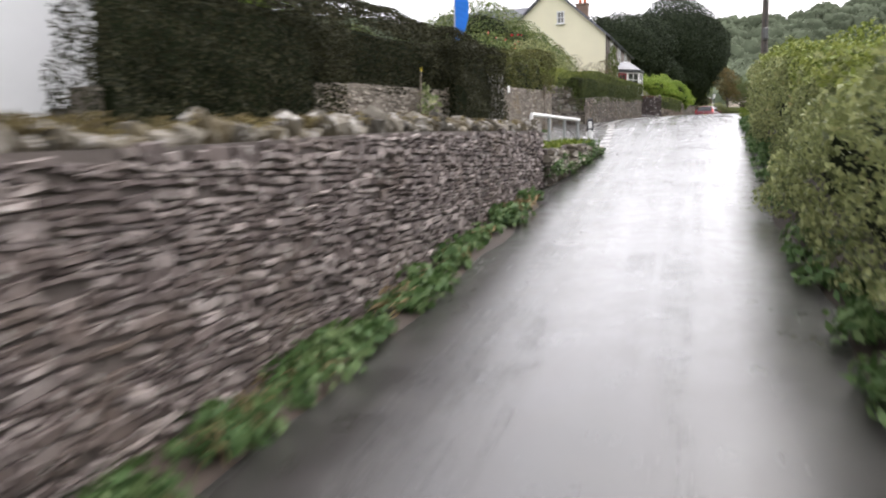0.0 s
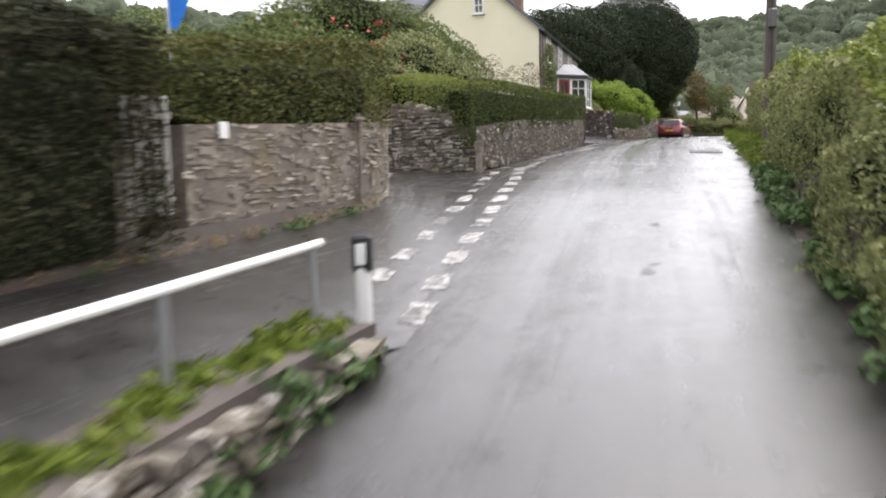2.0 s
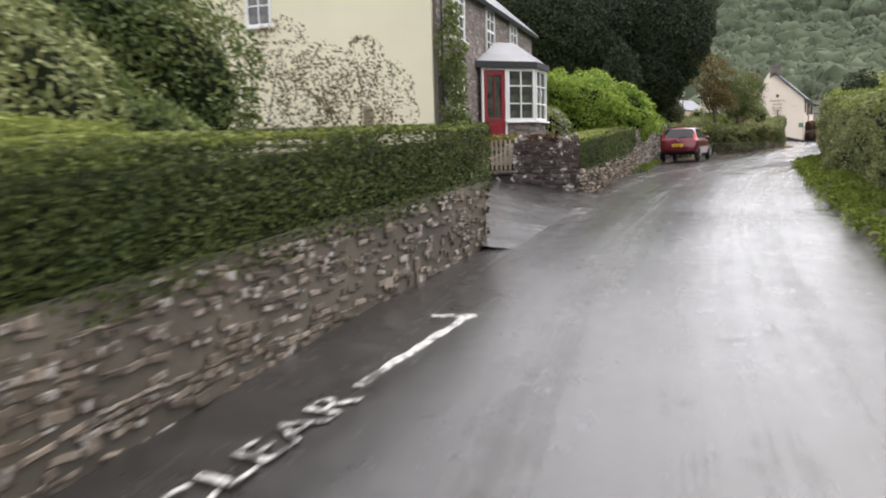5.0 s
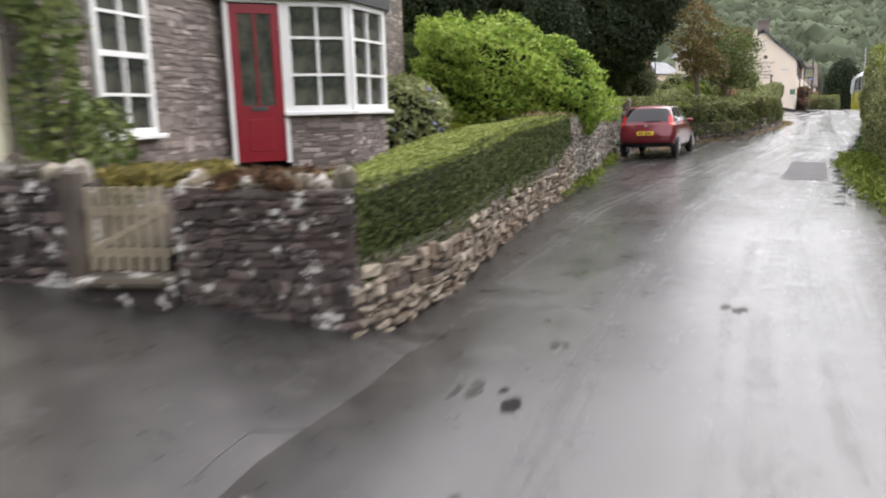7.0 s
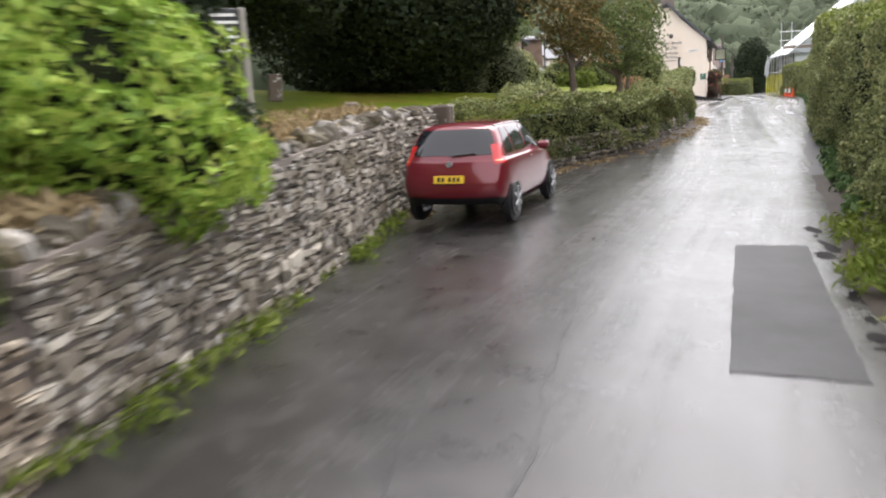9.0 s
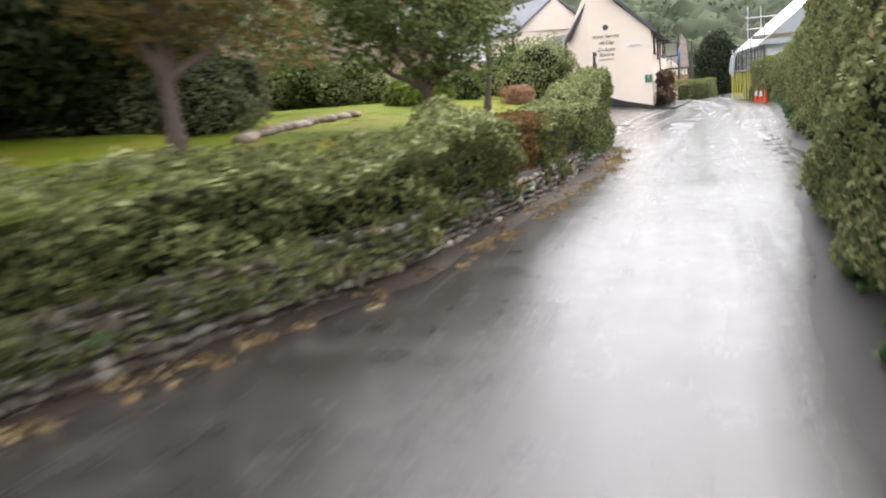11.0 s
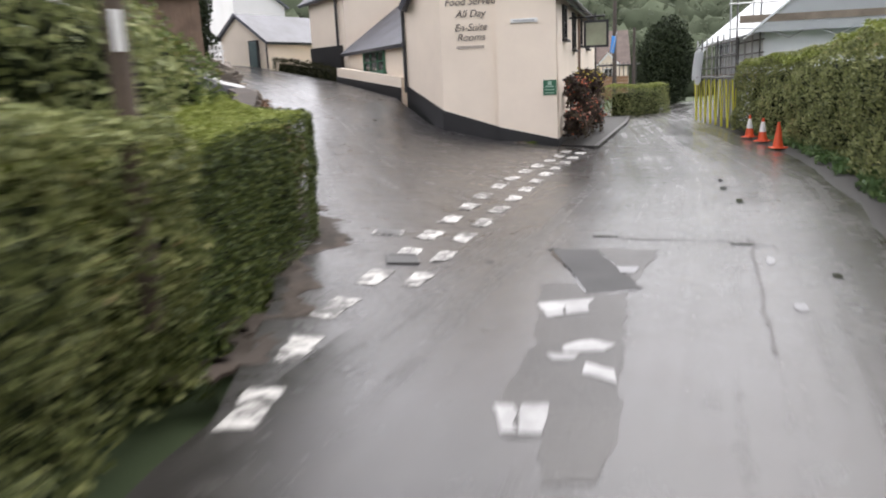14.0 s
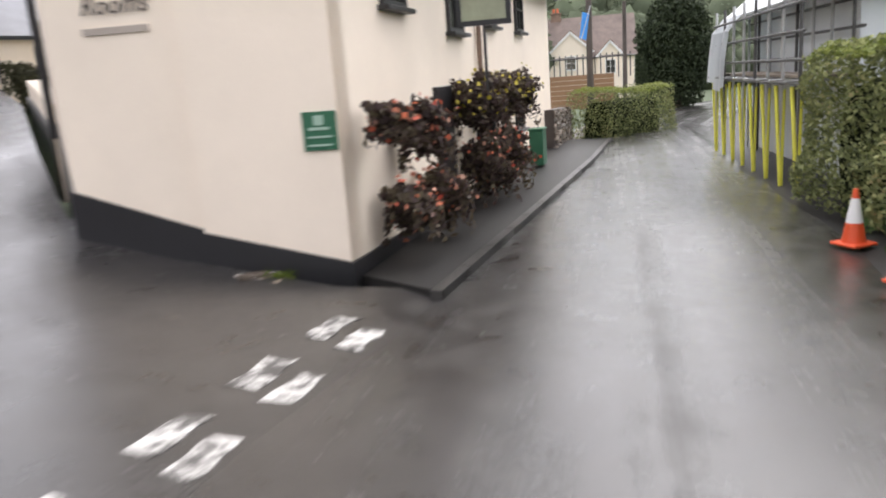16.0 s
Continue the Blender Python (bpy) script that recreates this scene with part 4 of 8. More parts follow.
right_hedge("shaggy roadside hedgerow above a grass verge", [(13.4, 27.9, 0.5), (15, 31.7, 0.9), (17.7, 38, 1.0), (20.4, 43.8, 1.0), (23.85, 50.7, 0.9), (28, 57.9, 0.8)], 0.1, [2.0, 2.05, 2.0, 2.0, 2.1, 2.4], 0.22)
right_hedge("tall dense roadside hedge trimmed upright", [(28, 57.9, 0.8), (32.7, 64.3, 0.6), (38.1, 71.4, 0.3), (41.6, 75.3, 0.4), (45.1, 80.4, 0.5)], 0.05, [2.5, 2.95, 3.2, 2.75, 2.6], 0.18)
right_hedge("tall trimmed roadside hedge by the building site", [(45.1, 80.4, 0.5), (47.3, 83.3, 0.5), (52, 89.5, 0.6), (54.2, 92.5, 0.6), (57.0, 97.1, 0.45), (58.3, 99.3, 0.15), (58.75, 100.0, 0.1)], 0.05, [2.6, 2.55, 2.45, 2.35, 2.25, 2.15, 2.0], 0.14)


# ---- buildings ----
def window(parent, at, turn, w, h, cols=2, rows=2, frame_mat=None, depth=0.08, sill=True, bar=0.035, edge=0.07, sash=False):
    """A glazed window set in a wall: frame with bars, a pane for each light, a sill. at: the middle of its foot, on the wall's face; turn: degrees."""
    fm = frame_mat or WHITE
    m = pose(*at, 0, 0, turn)
    bm = bmesh.new()
    rings = []
    for y in (-depth / 2, depth / 2):
        for x, z0, z1 in ((w / 2, 0, h), (w / 2 - edge, edge, h - edge)):
            rings.append([bm.verts.new(p) for p in ((-x, y, z0), (x, y, z0), (x, y, z1), (-x, y, z1))])
    for p, q in ((0, 1), (1, 3), (3, 2), (2, 0)):
        for i in range(4):
            j = (i + 1) % 4
            bm.faces.new((rings[p][i], rings[p][j], rings[q][j], rings[q][i]))
    bmesh.ops.recalc_face_normals(bm, faces=bm.faces)
    ob = part("window", bm, fm, parent)
    ob.matrix_local = m
    for i in range(1, cols):
        part("glazing_bar", boxed((bar, depth * 0.7, h - 2 * edge), (-w / 2 + w * i / cols, 0, h / 2)), fm, ob)
    for j in range(1, rows):
        b = bar * (1.8 if sash and j == rows // 2 else 1)
        part("glazing_bar", boxed((w - 2 * edge, depth * 0.75, b), (0, 0, h * j / rows)), fm, ob)
    cw, ch = (w - 2 * edge) / cols, (h - 2 * edge) / rows
    bm = boxed((cw, 0.012, ch), (0, 0, 0))
    first = part("pane", bm, GLASS, ob)
    first.matrix_local = Matrix.Translation((-w / 2 + edge + cw / 2, depth * 0.15, edge + ch / 2))
    for i in range(cols):
        for j in range(rows):
            if i or j:
                o = first.copy()
                scene.collection.objects.link(o)
                o.matrix_local = Matrix.Translation((-w / 2 + edge + cw * (i + 0.5), depth * 0.15, edge + ch * (j + 0.5)))
    if sill:
        s = part("sill", boxed((w + 0.14, 0.16, 0.06), (0, -0.05, -0.03), bevel=0.01), fm, ob)
    return ob


def slab(a, b, c, d, thick):
    """A roof plane through four corners (a, b along the eave, c, d along the ridge), with thickness downward."""
    bm = bmesh.new()
    v = [Vector(p) for p in (a, b, c, d)]
    n = (v[1] - v[0]).cross(v[3] - v[0]).normalized()
    n = n if n.z > 0 else -n
    top = [bm.verts.new(p) for p in v]
    low = [bm.verts.new(p - n * thick) for p in v]
    bm.faces.new(top)
    bm.faces.new(low[::-1])
    for i in range(4):
        j = (i + 1) % 4
        bm.faces.new((top[i], low[i], low[j], top[j]))
    bmesh.ops.recalc_face_normals(bm, faces=bm.faces)
    return bm


def gable_block(w, d, eave, apex, base=-0.6):
    """Walls of a gabled block: gables at y = 0 and y = d, w wide (x from 0 to -w)."""
    bm = bmesh.new()
    outline = [(0, base), (0, eave), (-w / 2, apex), (-w, eave), (-w, base)]
    a = [bm.verts.new((x, 0, z)) for x, z in outline]
    c = [bm.verts.new((x, d, z)) for x, z in outline]
    bm.faces.new(a)
    bm.faces.new(c[::-1])
    for i in range(5):
        j = (i + 1) % 5
        if i not in (1, 2):
            bm.faces.new((a[i], c[i], c[j], a[j]))
    bmesh.ops.recalc_face_normals(bm, faces=bm.faces)
    return bm


def gable_roof(parent, w, d, eave, apex, over=0.3, mat=None, thick=0.12, verge=0.25):
    rise = (apex - eave) / (w / 2)
    for sgn, nm in ((0, "roof"), (1, "roof")):
        ex = over if sgn == 0 else -w - over
        part(nm, slab((ex, -verge, eave - rise * over + 0.14), (ex, d + verge, eave - rise * over + 0.14), (-w / 2, d + verge, apex + 0.14), (-w / 2, -verge, apex + 0.14), thick), mat or SLATE, parent)
    part("ridge_tiles", rod(bmesh.new(), (-w / 2, -verge, apex + 0.14), (-w / 2, d + verge, apex + 0.14), 0.09, n=8), BRICK, parent)


def chimney(parent, x, y, z, w=0.9, d=0.6, h=1.3, pots=2, mat=None):
    bm = boxed((w, d, h), (x, y, z + h / 2))
    box(bm, (w + 0.12, d + 0.12, 0.12), (x, y, z + h - 0.06))
    c = part("chimney", bm, mat or BRICK, parent)
    for i in range(pots):
        part("chimney_pot", rod(bmesh.new(), (x + (i - (pots - 1) / 2) * 0.35, y, z + h), (x + (i - (pots - 1) / 2) * 0.35, y, z + h + 0.4), 0.13, 0.1, 12), TERRA, c)


# the yellow gabled house with a stone front
HF = math.degrees(math.atan2(-0.40, 0.917))
house = thing("house", "pale yellow gabled house with a stone front and slate roof", "house", pose(13.25, 48.42, 7.5, 0, 0, HF))
part("wall", gable_block(7.1, 11.0, 5.05, 8.2), YELLOW, house, "pale yellow rendered walls")
gable_roof(house, 7.1, 11.0, 5.05, 8.2, 0.35)
part("plinth", boxed((7.0, 0.06, 0.75), (-3.52, -0.03, 0.0)), BLACK, house, "black painted plinth")
part("front_wall", boxed((0.1, 10.9, 5.5), (0.05, 5.55, 2.25)), LIME, house, "stone front")
for y, z, w, h in ((1.6, 1.3, 0.9, 1.75), (1.75, 3.55, 0.95, 1.3), (4.9, 3.55, 0.95, 1.3), (7.9, 3.55, 0.95, 1.3), (8.2, 1.3, 1.0, 1.6)):
    window(house, (0.13, y, z), 90, w, h, 2, 4, sash=True)
for x, z, w, h in ((-4.7, 4.0, 0.75, 1.05), (-2.9, 5.9, 0.5, 0.8)):
    window(house, (x, -0.03, z), 0, w, h, 2, 2)
part("drainpipe", rod(bmesh.new(), (0.1, 0.42, -0.2), (0.1, 0.42, 5.0), 0.045), BLACK, house)
chimney(house, -3.55, 10.4, 7.9)
# the wing to its side, with dormers
part("wing_wall", prism([(-7.1, 3.0), (-13.5, 3.0), (-13.5, 8.5), (-7.1, 8.5)], -0.5, 5.6), YELLOW, house)
part("wing_roof", slab((-6.0, 2.7, 5.55), (-13.8, 2.7, 5.55), (-13.8, 6.0, 8.4), (-6.0, 6.0, 8.4), 0.12), SLATE, house)
part("wing_roof", slab((-6.0, 9.3, 5.55), (-13.8, 9.3, 5.55), (-13.8, 6.0, 8.4), (-6.0, 6.0, 8.4), 0.12), SLATE, house)
for x in (-8.2, -10.6):
    bm = bmesh.new()
    o = [(x - 0.55, 4.6), (x + 0.55, 4.6), (x + 0.55, 6.2), (x, 7.05), (x - 0.55, 6.2)]
    a = [bm.verts.new((p, 2.92, z)) for p, z in o]
    c = [bm.verts.new((p, 5.2, z)) for p, z in o]
    bm.faces.new(a)
    for i in range(5):
        bm.faces.new((a[i], a[(i + 1) % 5], c[(i + 1) % 5], c[i]))
    bmesh.ops.recalc_face_normals(bm, faces=bm.faces)
    dm = part("dormer", bm, YELLOW, house)
    for sg in (-1, 1):
        part("dormer_roof", slab((x + sg * 0.75, 2.65, 5.98), (x + sg * 0.75, 5.2, 5.98), (x, 5.2, 7.2), (x, 2.65, 7.2), 0.08), SLATE, dm)
    window(house, (x, 2.9, 5.0), 0, 0.6, 1.15, 2, 2)

# its polygonal porch with a red door
HX = house.matrix_world.inverted()
def in_house(x, y, z):
    return tuple(HX @ Vector((x, y, z)))
porch_plan = [(14.86, 51.55), (15.62, 51.8), (16.5, 52.05), (17.02, 53.0), (16.9, 54.2), (15.9, 54.6)]
pp = [in_house(x, y, 0)[:2] for x, y in porch_plan]
part("porch_wall", prism(pp[1:], 0.2, 1.5), LIME, house, "rubble stone porch base")
def between(a, b, u):
    return (lerp(a[0], b[0], u), lerp(a[1], b[1], u))
def face(a, b, z0, w=None):
    d = math.degrees(math.atan2(b[1] - a[1], b[0] - a[0]))
    return (*between(a, b, 0.5), z0), d, math.dist(a, b)
for i, (cols, rows) in ((1, (2, 3)), (2, (2, 3)), (3, (2, 3)), (4, (2, 3))):
    at, turn, w = face(pp[i], pp[i + 1], 1.52)
    window(house, at, turn, w, 1.5, cols, rows, depth=0.1, sill=True, edge=0.08)
at, turn, w = face(pp[0], pp[1], 0.85)
bm = bmesh.new()
dw, dh = w - 0.12, 2.1
for x in (-dw / 2 + 0.06, dw / 2 - 0.06):
    box(bm, (0.11, 0.06, dh), (x, 0, dh / 2))
for z, t in ((0.38, 0.76), (dh - 0.06, 0.12)):
    box(bm, (dw - 0.2, 0.055, t), (0, 0, z))
box(bm, (0.03, 0.05, 1.3), (0, 0, 1.4))
door = part("door", bm, REDPAINT, house, "red half-glazed panelled door")
door.matrix_local = pose(*at, 0, 0, turn)
part("pane", boxed((dw - 0.2, 0.012, 1.3), (0, 0.01, 1.4)), GLASS, door)
part("panel", boxed((dw - 0.34, 0.07, 0.45), (0, 0, 0.36), bevel=0.012), REDPAINT, door)
part("letterbox", boxed((0.22, 0.02, 0.06), (0, -0.035, 0.72), bevel=0.005), IRON, door, "metal letterbox")
bm = bmesh.new()
for x in (-w / 2 + 0.03, w / 2 - 0.03):
    box(bm, (0.06, 0.09, dh + 0.06), (x, 0, dh / 2))
box(bm, (w, 0.09, 0.06), (0, 0, dh + 0.05))
df = part("door_frame", bm, WHITE, house)
df.matrix_local = pose(*at, 0, 0, turn)
cx, cy = np.mean(pp, axis=0)
ring = [(cx + (x - cx) * 1.16, cy + (y - cy) * 1.16) for x, y in pp]
part("fascia", prism(ring, 3.02, 3.2), BLACK, house)
bm = bmesh.new()
tip = [bm.verts.new((lerp(x, cx, 0.72) - 0.3, lerp(y, cy, 0.72), 3.85)) for x, y in ring]
rim = [bm.verts.new((x * 1.0, y * 1.0, 3.16)) for x, y in ring]
for i in range(len(rim)):
    j = (i + 1) % len(rim)
    bm.faces.new((rim[i], rim[j], tip[j], tip[i]))
bm.faces.new(tip)
bmesh.ops.recalc_face_normals(bm, faces=bm.faces)
part("porch_roof", bm, SLATE, house, "hipped slate porch roof with lead ridges")

# ---- the inn ----
IG = np.array((-0.905, 0.425))          # along the gable, away from the lane corner
IFD = np.array((0.56, 0.828))           # along the front, up the lane
IC = np.array((52.03, 98.88))
def inn_at(u, v):
    """A plan place: u along the gable, v back along the front."""
    q = IC + IG * u + IFD * v
    return float(q[0]), float(q[1])
inn = thing("inn", "cream rendered inn with black plinth, slate roof and painted lettering", "building")
gw, fl = 4.35, 14.0
def gable_wall(u0, u1, v, zs):
    bm = bmesh.new()
    a = [bm.verts.new((*inn_at(u, v), z)) for u, z in zs]
    c = [bm.verts.new((*inn_at(u, v + 0.35), z)) for u, z in zs]
    bm.faces.new(a)
    bm.faces.new(c[::-1])
    for i in range(len(zs)):
        j = (i + 1) % len(zs)
        bm.faces.new((a[i], c[i], c[j], a[j]))
    bmesh.ops.recalc_face_normals(bm, faces=bm.faces)
    return bm
part("gable_wall", gable_wall(0, 1.6, 0, [(0, 8.3), (1.62, 8.3), (1.62, 13.75), (0, 12.35)]), CREAM, inn, "cream rendered gable")
part("gable_wall", gable_wall(1.6, gw, 0.1, [(1.62, 8.3), (3.15, 8.3), (3.15, 14.9), (2.6, 14.9), (1.62, 13.75)]), CREAM, inn, "cream rendered gable")
part("side_wall", prism([inn_at(3.15, 0.1), (48.84, 102.43), (49.3, 102.6), inn_at(2.9, 0.4)], 8.3, [14.9, 12.4, 12.4, 14.9]), CREAM, inn)
part("front_wall", prism([inn_at(0, 0), inn_at(0, fl), inn_at(0.35, fl), inn_at(0.35, 0.35)], 8.0, 12.35), CREAM, inn)
part("back_wall", prism([(48.84, 102.43), inn_at(4.3, fl), inn_at(4.0, fl), (49.2, 102.5)], 8.4, 12.4), CREAM, inn)
part("end_wall", prism([inn_at(0, fl), inn_at(gw, fl), inn_at(gw, fl + 0.3), inn_at(0, fl + 0.3)], 8.0, 12.5), CREAM, inn)
part("plinth", prism([inn_at(-0.03, -0.03), inn_at(1.62, -0.03), inn_at(1.62, 0.2), inn_at(-0.03, 0.2)], 7.9, [8.46, 8.86, 8.86, 8.46]), BLACK, inn, "black plinth band")
part("plinth", prism([inn_at(1.62, 0.07), inn_at(3.18, 0.07), inn_at(3.18, 0.3), inn_at(1.62, 0.3)], 7.9, [8.86, 9.38, 9.38, 8.86]), BLACK, inn, "black plinth band")
part("plinth", prism([inn_at(-0.03, 0.2), inn_at(-0.03, fl), inn_at(0.2, fl), inn_at(0.2, 0.2)], 7.9, 8.46), BLACK, inn, "black plinth band")
part("plinth", prism([inn_at(3.18, 0.07), (48.8, 102.43), (49.1, 102.6), inn_at(3.0, 0.3)], 7.9, [9.38, 10.1, 10.1, 9.38]), BLACK, inn, "black plinth band")
ra, rb = (*inn_at(2.6, -0.2), 14.95), (*inn_at(2.35, fl + 0.3), 14.75)
part("roof", slab((*inn_at(-0.35, -0.2), 12.25), (*inn_at(-0.35, fl + 0.3), 12.25), rb, ra, 0.14), SLATE, inn, "grey slate roof")
part("roof", slab((48.5, 101.9, 12.3), (*inn_at(4.75, fl + 0.3), 12.3), rb, (*inn_at(2.75, -0.1), 14.85), 0.14), SLATE, inn, "grey slate roof")
bm = boxed((0.9, 0.55, 1.0), (*inn_at(2.6, 0.35), 15.1), (0, 0, math.degrees(math.atan2(IG[1], IG[0]))))
box(bm, (1.02, 0.66, 0.14), (*inn_at(2.6, 0.35), 15.55), (0, 0, math.degrees(math.atan2(IG[1], IG[0]))))
part("chimney", bm, STONE_H, inn, "grey stone chimney stack")
IT = math.degrees(math.atan2(IFD[1], IFD[0]))
for v, z, h in ((1.9, 11.2, 0.95), (4.7, 11.0, 1.15), (7.2, 11.2, 0.95), (10.0, 11.2, 0.95), (6.6, 9.1, 1.0), (9.6, 9.1, 1.0)):
    window(inn, (*inn_at(-0.02, v), z), IT, 0.85, h, 2, 2, frame_mat=BLACK, sill=True)
part("downpipe", rod(bmesh.new(), (48.78, 102.4, 9.9), (48.78, 102.4, 12.4), 0.05), BLACK, inn)
part("downpipe", rod(bmesh.new(), (*inn_at(-0.07, 6.0), 8.3), (*inn_at(-0.07, 6.0), 12.2), 0.045), BRICK, inn)
part("door", boxed((0.85, 0.08, 2.0), (*inn_at(-0.01, 3.75), 9.2), (0, 0, IT), 0.01), BLACK, inn, "dark timber door")
part("gutter", rod(bmesh.new(), (*inn_at(-0.4, -0.1), 12.2), (*inn_at(-0.4, fl), 12.2), 0.06, n=8), BLACK, inn)
# rear extensions along the side road
ext = thing("inn_extension", "cream lean-to with dark roof and small green-framed window", "building")
part("wall", prism([(48.95, 102.75), (48.2, 107.6), (51.0, 108.4), (51.6, 103.6)], 9.2, 11.4), CREAM, ext)
part("low_wall", prism([(48.72, 102.7), (47.65, 107.2), (47.9, 107.3), (48.95, 102.8)], 9.0, [10.35, 10.85, 10.85, 10.35]), CREAM, ext)
part("plinth", prism([(48.68, 102.7), (47.6, 107.2), (47.9, 107.3), (48.9, 102.8)], 9.0, [10.05, 10.55, 10.55, 10.05]), BLACK, ext)
part("roof", slab((48.7, 102.5, 11.35), (47.95, 107.9, 11.35), (50.3, 108.4, 13.0), (51.0, 103.2, 13.0), 0.12), SLATE, ext)
window(ext, (48.54, 105.25, 10.58), math.degrees(math.atan2(-4.85, 0.75)), 1.8, 0.72, 3, 2, frame_mat=GREENPAINT)
back = thing("inn_rear_range", "tall cream rear range of the inn with an outside pipe", "building")
part("wall", prism([(48.3, 108.4), (47.6, 111.8), (52, 113.5), (53.5, 108.8)], 9.5, 13.6), CREAM, back)
part("pipe", rod(bmesh.new(), (48.1, 108.9, 10.6), (48.1, 108.9, 13.5), 0.05), BLACK, back)
part("porch", prism([(48.1, 108.6), (47.3, 110.4), (47.9, 110.7), (48.6, 108.9)], 10.2, 11.7), BLACK, back)
part("roof", slab((48.0, 108.0, 13.5), (47.2, 112.2, 13.5), (49.8, 113.0, 15.6), (50.9, 108.4, 15.6), 0.12), SLATE, back)
part("roof", slab((53.8, 108.4, 13.5), (52.2, 114, 13.5), (49.8, 113.0, 15.6), (50.9, 108.4, 15.6), 0.12), SLATE, back)
part("gable", prism([(48.3, 108.4), (50.9, 108.42), (53.5, 108.8), (53.5, 108.95), (50.9, 108.6), (48.3, 108.55)], 13.5, [13.6, 15.5, 13.6, 13.6, 15.5, 13.6]), CREAM, back)
cot = thing("cottage", "low cream cottage with a slate roof up the side road", "house")
part("wall", prism([(45.92, 113.35), (44.85, 114.75), (44.25, 115.55), (48.5, 119), (50, 116.5)], 10.4, [12.33, 12.33, 12.33, 12.33, 12.33]), CREAM, cot)
part("gable", prism([(45.92, 113.35), (44.95, 114.6), (44.25, 115.55), (44.4, 115.66), (45.1, 114.7), (46.06, 113.46)], 12.3, [12.33, 13.35, 12.6, 12.6, 13.35, 12.33]), CREAM, cot)
part("roof", slab((45.95, 113.1, 12.2), (50.4, 116.4, 12.2), (49.3, 118.0, 13.5), (44.8, 114.55, 13.5), 0.12), SLATE, cot)
part("roof", slab((44.0, 115.6, 12.5), (48.4, 119.4, 12.5), (49.3, 118.0, 13.5), (44.8, 114.55, 13.5), 0.12), SLATE, cot)
DOORTEAL = plain("grey_teal_door_paint", (0.1, 0.14, 0.14), 0.4, 0.2, 5, bumpy=0.1)
door_c = (45.46, 113.78)
dt = math.degrees(math.atan2(2.2, -1.67))
part("door", boxed((0.42, 0.14, 1.1), (*door_c, 11.7), (0, 0, dt), 0.01), DOORTEAL, cot, "narrow grey-green door")
part("door_frame", boxed((0.56, 0.1, 1.2), (*door_c, 11.7), (0, 0, dt), 0.01), BLACK, cot)
part("drainpipe", rod(bmesh.new(), (45.93, 113.25, 11.0), (45.93, 113.25, 12.25), 0.035), BLACK, cot)
hedge("low_hedge", "low dark brown scrubby hedge before the cottage wall", [(47.5, 107.6, 10.1, 10.85), (46.9, 110.2, 10.5, 11.25), (46.0, 112.8, 10.8, 11.55)], -0.6, LEAF_BROWN, 0.07, 420, 0.1, 1.8)
far_cot = thing("cottage", "white cottage at the top of the side road", "house")
part("wall", prism([(44.0, 118.0), (37.5, 119.3), (39, 125), (45.5, 123.5)], 11.0, 15.2), WHITEWALL, far_cot)
part("roof", slab((44.4, 117.6, 15.1), (37.1, 119.0, 15.1), (38.2, 122.2, 17.0), (45.0, 120.8, 17.0), 0.12), SLATE, far_cot)
window(far_cot, (43.16, 118.13, 12.15), math.degrees(math.atan2(-1.3, 6.5)), 0.75, 0.65, 3, 1, frame_mat=BLACK)
part("drainpipe", rod(bmesh.new(), (43.9, 117.95, 11.2), (43.9, 117.95, 15.1), 0.04), BLACK, far_cot)
part("low_wall", prism([(44.3, 116.6), (39.5, 117.6), (39.6, 117.9), (44.4, 116.9)], 10.8, 11.85), RENDERDARK, far_cot)

# ---- far house with twin gables up the lane ----
BROWNTILE = plain("grey_brown_tiles", (0.13, 0.095, 0.08), 0.7, 0.25, 5, bumpy=0.4)
twin = thing("house", "cream house with twin white-edged gables and a brown tiled roof", "house", pose(84.5, 152, 6.3, 0, 0, -28))
part("wall", prism([(-6.5, 0), (3.0, 0), (3.0, 7), (-6.5, 7)], -1, 5.2), CREAM, twin)
part("end_gable", prism([(2.8, 0.3), (3.0, 0.3), (3.0, 6.7), (2.8, 6.7)], 5.0, 5.6), CREAM, twin)
part("roof", slab((-7, -0.4, 5.0), (3.2, -0.4, 5.0), (3.2, 3.5, 8.7), (-7, 3.5, 8.7), 0.15), BROWNTILE, twin, "brown tiled roof")
part("roof", slab((-7, 7.4, 5.0), (3.2, 7.4, 5.0), (3.2, 3.5, 8.7), (-7, 3.5, 8.7), 0.15), BROWNTILE, twin, "brown tiled roof")
